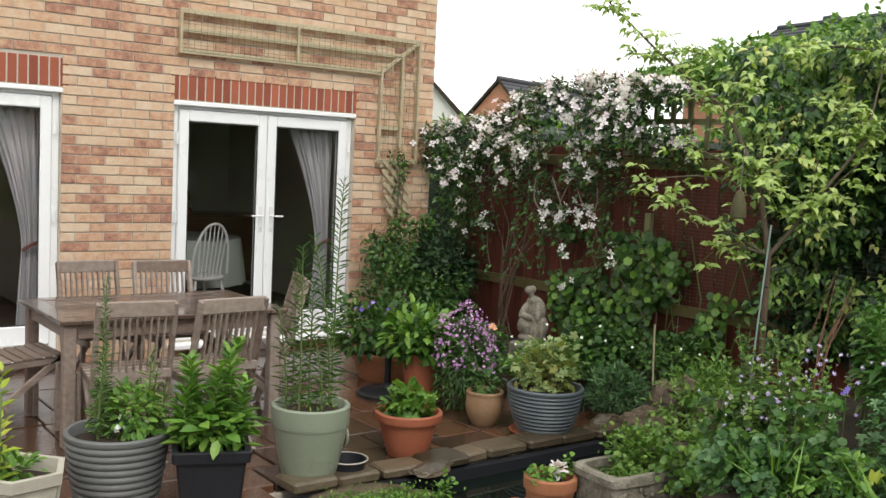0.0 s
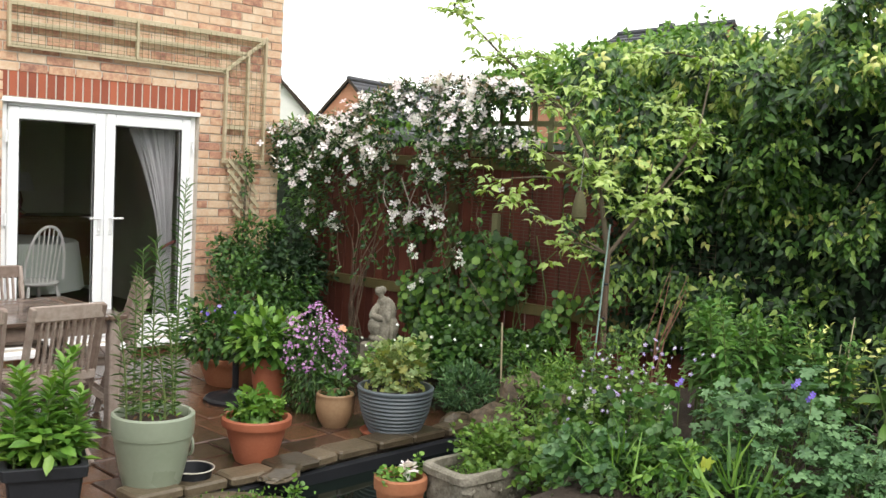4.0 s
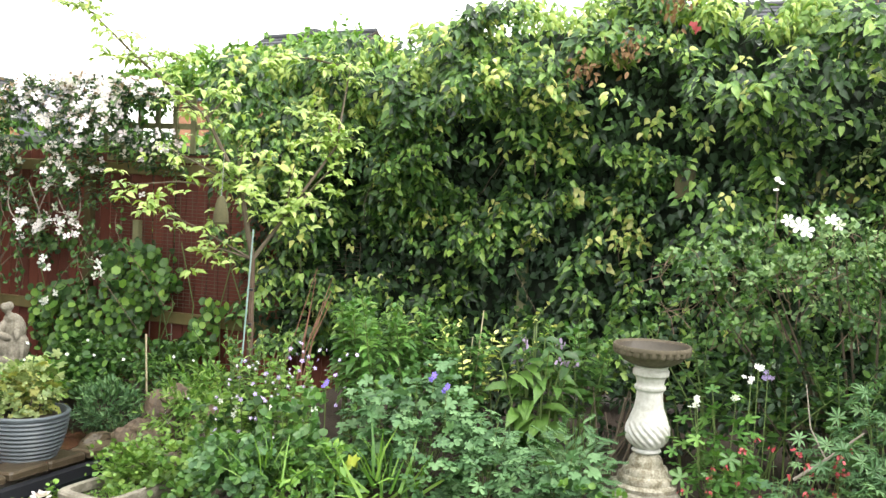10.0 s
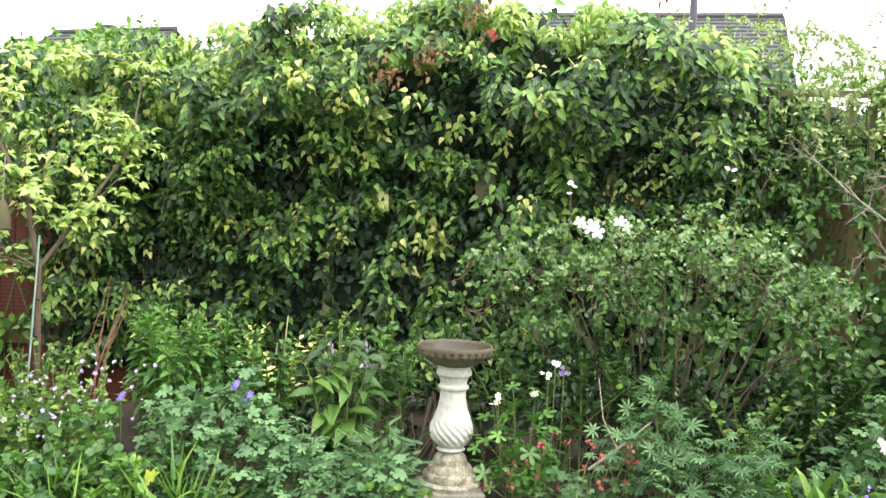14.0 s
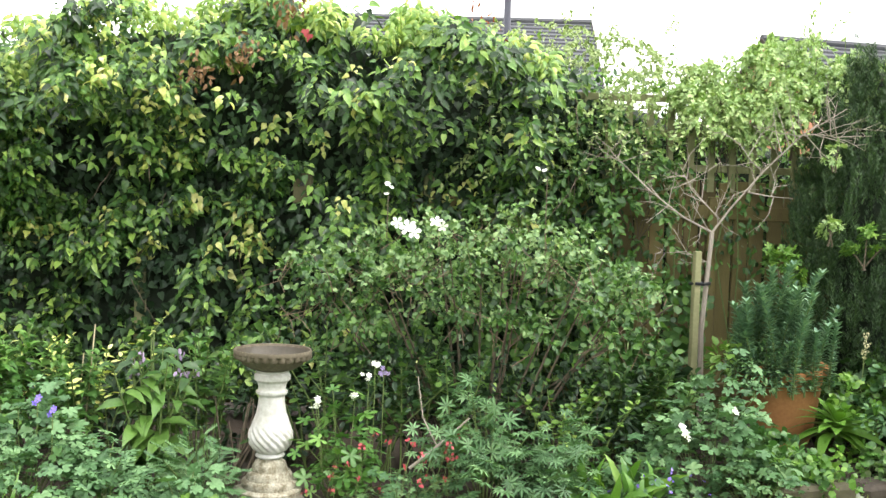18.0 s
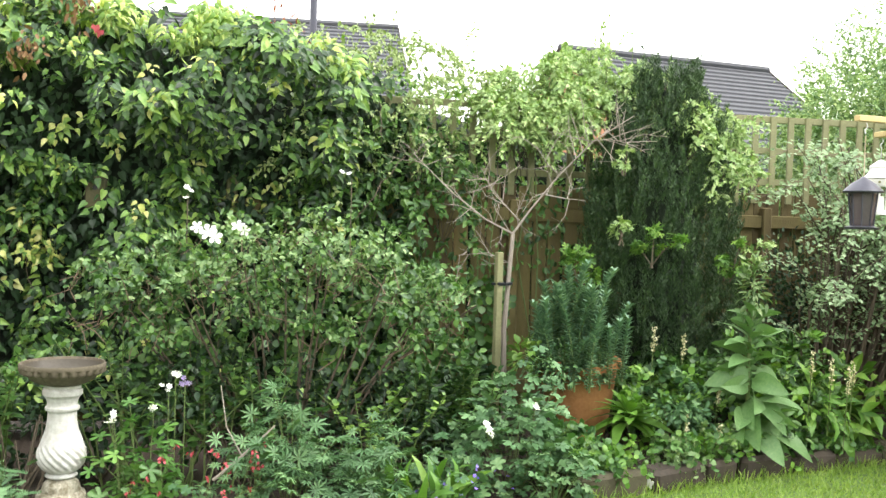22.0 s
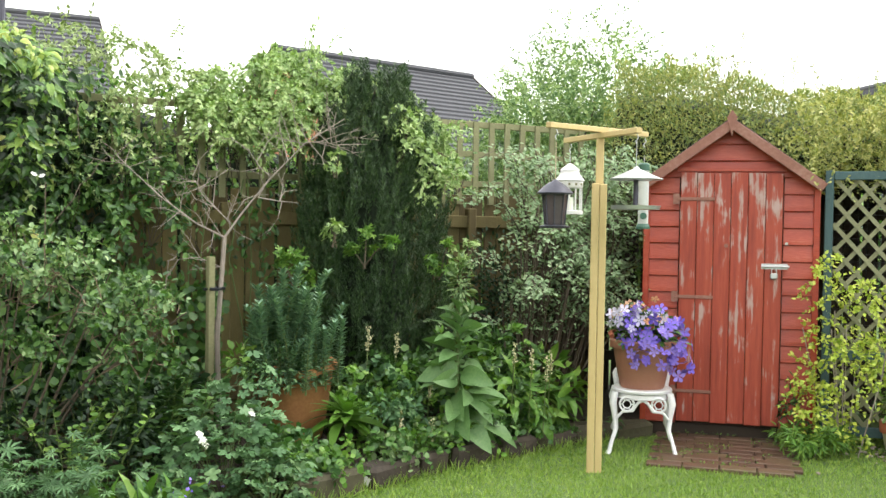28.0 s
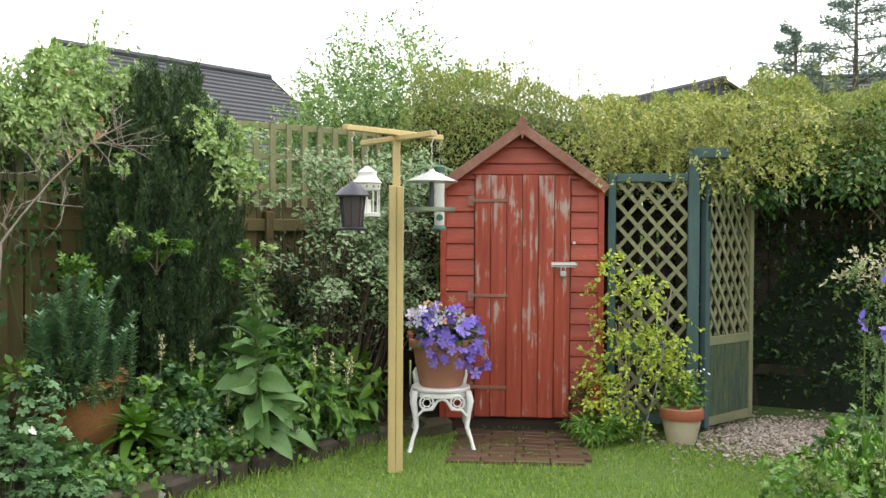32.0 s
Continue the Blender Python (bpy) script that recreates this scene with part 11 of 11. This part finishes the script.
RENDER_WALL = surface("white_render", [(0.2, (0.62, 0.62, 0.60)), (0.8, (0.76, 0.76, 0.74))], 0.9)
ROOF_TILE = surface("grey_roof_tile", [(0.0, (0.03, 0.032, 0.04)), (0.5, (0.06, 0.062, 0.072)), (1.0, (0.115, 0.112, 0.12))], 0.75, 2, 20, 0.3, per_piece=0.35)


def far_house(at, rz, w, d, eave, ridge, wall, label, chimney=False, courses=18):
    """A gabled house: ridge along local x, with stepped tile courses, fascia and windows."""
    t = thing("neighbour_house", at, label, "house", rz=rz)
    gw = Geo().box((-w / 2, -d / 2, -3), (w / 2, d / 2, eave))
    gw.add([(-w / 2, -d / 2, eave), (-w / 2, d / 2, eave), (-w / 2, 0, ridge), (w / 2, -d / 2, eave), (w / 2, d / 2, eave), (w / 2, 0, ridge)], [(0, 2, 1), (3, 4, 5)])
    part("wall", gw, wall, t)
    for s in (-1, 1):
        gr = Geo()
        x0, x1 = -w / 2 - 0.12, w / 2 + 0.12
        line = []
        for k in range(courses + 1):
            u = k / courses
            ya, za = s * (d / 2 + 0.3) * (1 - u), eave - 0.15 + (ridge - eave + 0.2) * u
            line += [(ya, za), (ya, za + 0.05)]
        for ya, za in line:
            gr.v += [(x0, ya, za), (x1, ya, za)]
        gr.f = [(2 * k, 2 * k + 1, 2 * k + 3, 2 * k + 2) for k in range(len(line) - 1)]
        part("roof", gr, ROOF_TILE, t, "grey tiled roof slope")
    part("ridge_tile", Geo().tube([(-w / 2 - 0.12, 0, ridge + 0.1), (w / 2 + 0.12, 0, ridge + 0.1)], 0.09, 8), ROOF_TILE, t)
    for s in (-1, 1):
        for q in (-1, 1):
            part("bargeboard", Geo().bar((q * (w / 2 + 0.13), s * (d / 2 + 0.3), eave - 0.15), (q * (w / 2 + 0.13), 0, ridge + 0.05), 0.03, 0.09), FENCE_DARK, t)
    for x in np.arange(-w / 2 + 1.2, w / 2 - 0.6, 2.4):
        win = part("window", Geo().box((x, -d / 2 - 0.04, eave - 1.6), (x + 1.0, -d / 2 + 0.01, eave - 0.5)), UPVC, t)
        part("pane", Geo().box((x + 0.08, -d / 2 - 0.05, eave - 1.52), (x + 0.92, -d / 2 - 0.042, eave - 0.58)), MATS["black_plastic"], win)
    if chimney:
        part("vent", Geo().box((0.0, -0.15, ridge - 0.1), (0.5, 0.15, ridge + 0.28), None, 0.02), ROOF_TILE, t)
    return t


far_house((26.3, 27.9, 0), 15, 8, 5, 1.7, 4.22, FAR_BRICK, "distant red brick house with a grey tiled gable roof")
far_house((16.4, 22.7, 0), 53, 6, 4, 1.2, 3.32, RENDER_WALL, "distant white-rendered gabled house")
far_house((28.3, 17.6, 0), 81, 4.6, 8, 3.8, 6.2, FAR_BRICK, "neighbouring house with a grey tiled roof", True)
far_house((30.0, 0.9, 0), 90, 7.4, 8, 4.6, 7.05, FAR_BRICK, "neighbouring house roof above the hedge")
far_house((24.0, -9.3, 0), -75, 6.2, 8, 2.6, 5.48, FAR_BRICK, "brick gabled house with a dark slate roof", False, 24)
far_house((20.4, -23.2, 0), -15, 6.6, 6.0, 4.1, 5.47, ROOF_TILE, "distant house with a grey tiled roof")
far_house((17.6, -30.6, 0), 31, 7, 8, 4.0, 6.42, FAR_BRICK, "further house roof beyond the spruce")
lp = thing("street_lamp", (18.03, -0.22, 0.0), "dark grey street lamp column above the hedge", "street lamp")
part("column", Geo().tube([(0, 0, -0.5), (0, 0, 4.6), (0, 0, 6.5)], [0.09, 0.07, 0.06], 12), MATS["dark_lantern_metal"], lp)
part("lantern_head", Geo().box((-0.5, -0.1, 6.5), (0.12, 0.1, 6.62), None, 0.03), MATS["dark_lantern_metal"], lp)


def build_spruce(at):
    t = thing("blue_spruce", at, "blue-grey spruce with tiered branches behind the hedge", "conifer")
    P, A = [], []
    for cx, cy, top in ((0.0, 0.0, 5.9), (0.62, 0.42, 5.35), (-0.75, -0.5, 5.75)):
        part("trunk", Geo().tube([(cx, cy, 0), (cx, cy, top)], [0.12, 0.012], 8), BARK, t)
        for k in range(46):
            z = 2.6 + (top - 2.65) * (k + RNG.random()) / 46
            a = k * 2.4 + RNG.normal(0, 0.3)
            L = 0.2 + 0.62 * (top - z)
            s, e = Vector((cx, cy, z)), Vector((cx + L * math.cos(a), cy + L * math.sin(a), z + 0.16 * L))
            part("branch", Geo().tube([s, s.lerp(e, 0.55) - Vector((0, 0, 0.03)), e], [0.014, 0.009, 0.003], 5), BARK, t)
            for i in range(230):
                v = RNG.uniform(0.12, 1)
                q = np.array(s.lerp(e, v))
                w = RNG.normal(0, 1) * 0.22 * L * (1.15 - v)
                P.append(q + np.array((-math.sin(a) * w, math.cos(a) * w, RNG.normal(0, 0.04))))
                A.append(np.array((math.cos(a), math.sin(a), 0.25)) + RNG.normal(0, 0.6, 3))
    P, A = np.array(P), np.array(A)
    foliage("foliage", leafy("blue_needle", [(0.0, (0.08, 0.12, 0.12)), (1.0, (0.24, 0.31, 0.30))], 0.6, 0.15), P, A, jit(len(P)), RNG.uniform(0.04, 0.08, len(P)), LANCE, t)


build_spruce((7.2, -12.15, -1.25))
bush("neighbour_tree", (8.3, 4.2, 0.0), "green tree behind the fence beside the apple", FRESH_LEAF, (0.9, 1.0, 1.22), 3600, 0.07, OVATE, clumps=60, category="tree", lump=0.6)
bush("neighbour_tree", (8.0, -3.3, 0.0), "pale grey-green tree beyond the trellis", SILVER_LEAF, (0.8, 0.9, 1.08), 5200, 0.042, OVATE, clumps=70, category="tree", lump=0.25)
hg = hedge_mass("far_hedge", "tall distant hedge closing the view beyond the gardens", (12, 16), (13, -16), -0.5, [2.2, 2.0, 1.9, 2.1, 2.0], 0.8, 9000, 0.16, MID_LEAF, FRESH_LEAF, OVATE)
hedge_mass("boundary_hedge", "green hedge closing the garden's open side", (-8, 9), (-7, -12), -0.4, [2.0, 2.1, 1.9, 2.0], 0.6, 7000, 0.12, MID_LEAF, FRESH_LEAF, OVATE)
hedge_mass("boundary_hedge", "green hedge along the garden's far end", (-8, -11), (3, -9), -0.1, [2.0, 2.1, 1.9, 2.0], 0.6, 5000, 0.12, MID_LEAF, FRESH_LEAF, OVATE)
hedge_mass("neighbour_hedge", "green hedge growing behind the trellis fence", (7.5, 1.0), (7.7, -3.7), 0.4, [2.4, 2.5, 2.45, 2.2, 2.0, 1.95], 0.4, 9000, 0.06, FRESH_LEAF, MID_LEAF, OVATE)

# ---------------------------------------------------------------- lawn blades
def build_lawn():
    n = 130000
    x, y = RNG.uniform(1.9, 5.5, n), RNG.uniform(-5.6, -0.4, n)
    edge = np.array([kerb_x(min(v, -1.38)) for v in y])
    ok = (x < edge - 0.09) & ((x < 3.58) | (y < -1.3)) & (y + 0.85 * (x - 2.3) > -4.4 + 0.25 * np.sin(x * 5) - 1.35 * np.clip(x - 3.2, 0, 1.0)) & ((x > 2.5) | (y > -3.5))
    d = np.stack([x - 4.83, y + 4.27], 1)
    c, s = math.cos(radians(-131)), math.sin(radians(-131))
    lx, ly = d[:, 0] * c + d[:, 1] * s, -d[:, 0] * s + d[:, 1] * c
    ok &= ~((np.abs(lx) < 0.42) & (ly > -0.66) & (ly < 1.5))
    ok &= RNG.random(n) < np.clip((x - 1.9) / 0.6, 0, 1) * np.clip((-0.4 - y) / 0.6, 0, 1)
    x, y = x[ok], y[ok]
    n = len(x)
    P = np.stack([x, y, np.full(n, 0.0)], 1)
    t = foliage("grass", GRASS_LEAF, P, jit(n, 0.45) + np.array((0, 0, 1.0)), jit(n), RNG.uniform(0.014, 0.032, n), BLADE, wide=2.2)
    tagged(t, "short green lawn grass", "grass", kind="stuff")


build_lawn()


# ---------------------------------------------------------------- patio slabs
def build_patio():
    setting("patio_bed", Geo().box((-3.5, 4.5, -0.7), (4.95, 7.79, -0.432)).box((-3.5, 2.95, -0.7), (2.2, 4.5, -0.432)), MORTAR, "mortar bed under the patio paving")
    t = thing("patio", (0, 0, 0), "wet riven brown and rust paving slabs of mixed size", "patio")
    t["kind"] = "structure"
    y = 7.74
    row = 0
    while y > 2.95:
        h = random.choice((0.29, 0.44, 0.59))
        x = -3.45
        lim = 4.92 if y - h > 4.5 else 2.18
        if y - h < 4.5 < y:
            h = y - 4.5 if y - 4.5 > 0.18 else h
            lim = 4.92 if y - h >= 4.499 else 2.18
        while x < lim - 0.05:
            w = min(random.choice((0.29, 0.44, 0.59, 0.44)), lim - x)
            if lim - (x + w) < 0.12:
                w = lim - x
            gs = Geo().box((0.004, 0.004, -0.05), (w - 0.004, h - 0.004, 0), None, 0.006)
            ob = part("slab", gs, SLAB, t)
            ob.matrix_local = pose(x, y - h, PATIO_Z + random.uniform(-0.004, 0.003), random.uniform(-0.4, 0.4), random.uniform(-0.4, 0.4), 0)
            x += w
        y -= h
        row += 1


build_patio()


# ---------------------------------------------------------------- bricks of the house wall
def build_bricks():
    cw, ch = 0.225, 0.075
    bw, bh = 0.215, 0.065
    full = Geo().box((0, -0.006, 0), (bw, 0.0035, bh), None, 0.003).mesh("brick", BRICK)
    half = Geo().box((0, -0.006, 0), (0.1025, 0.0035, bh), None, 0.003).mesh("brick", BRICK)
    pieces = []
    z = -0.55
    row = 0
    while z < 4.9:
        opens = []
        for d in DOORS:
            if d[2] - ch < z < d[3] + 0.20:
                opens.append((d[0], d[1]))
        spans = []
        x = -1.2
        for a, b in opens:
            spans.append((x, a))
            x = b
        spans.append((x, WALL_R))
        for a, b in spans:
            x = a + 0.004 - (0.1125 if row % 2 else 0.0)
            while x < b - 0.02:
                x0, x1 = max(x, a + 0.004), min(x + bw, b - 0.004)
                if x1 - x0 > 0.03:
                    pieces.append((x0, x1, z))
                x += cw
        z += ch
        row += 1

    def near(p):
        return (p[0] > 1.55 and -0.3 < p[2] < 3.0)

    first = [p for p in pieces if near(p)]
    first.sort(key=lambda p: abs(p[0] - 3.2) + 0.9 * abs(p[2] - 1.4))
    single = set(first[:300])
    rest = Geo()
    for p in pieces:
        L = p[1] - p[0]
        if p in single:
            ob = new("brick", full if L > 0.15 else half)
            ob.parent = HOUSE_WALL
            ob.matrix_local = pose(p[0], WALL_Y - 0.004 + random.uniform(-0.0015, 0.0015), p[2]) @ Matrix.Diagonal((L / (bw if L > 0.15 else 0.1025), 1, 1, 1))
        else:
            rest.box((p[0], WALL_Y - 0.010 + random.uniform(-0.0015, 0.0015), p[2]), (p[1], WALL_Y - 0.0005, p[2] + bh))
    part("brick", rest, BRICK, HOUSE_WALL, kind="stuff")
    sold = Geo().box((0, -0.010, 0), (0.062, 0.006, 0.213), None, 0.003).mesh("soldier_brick", RED_BRICK)
    for d in DOORS:
        n = round((d[1] - d[0] + 0.07) / 0.075)
        for i in range(n):
            ob = new("soldier_brick", sold)
            ob.parent = HOUSE_WALL
            ob.matrix_local = pose(d[0] - 0.035 + 0.075 * i + 0.005, WALL_Y + 0.005, d[3] + 0.012)


build_bricks()
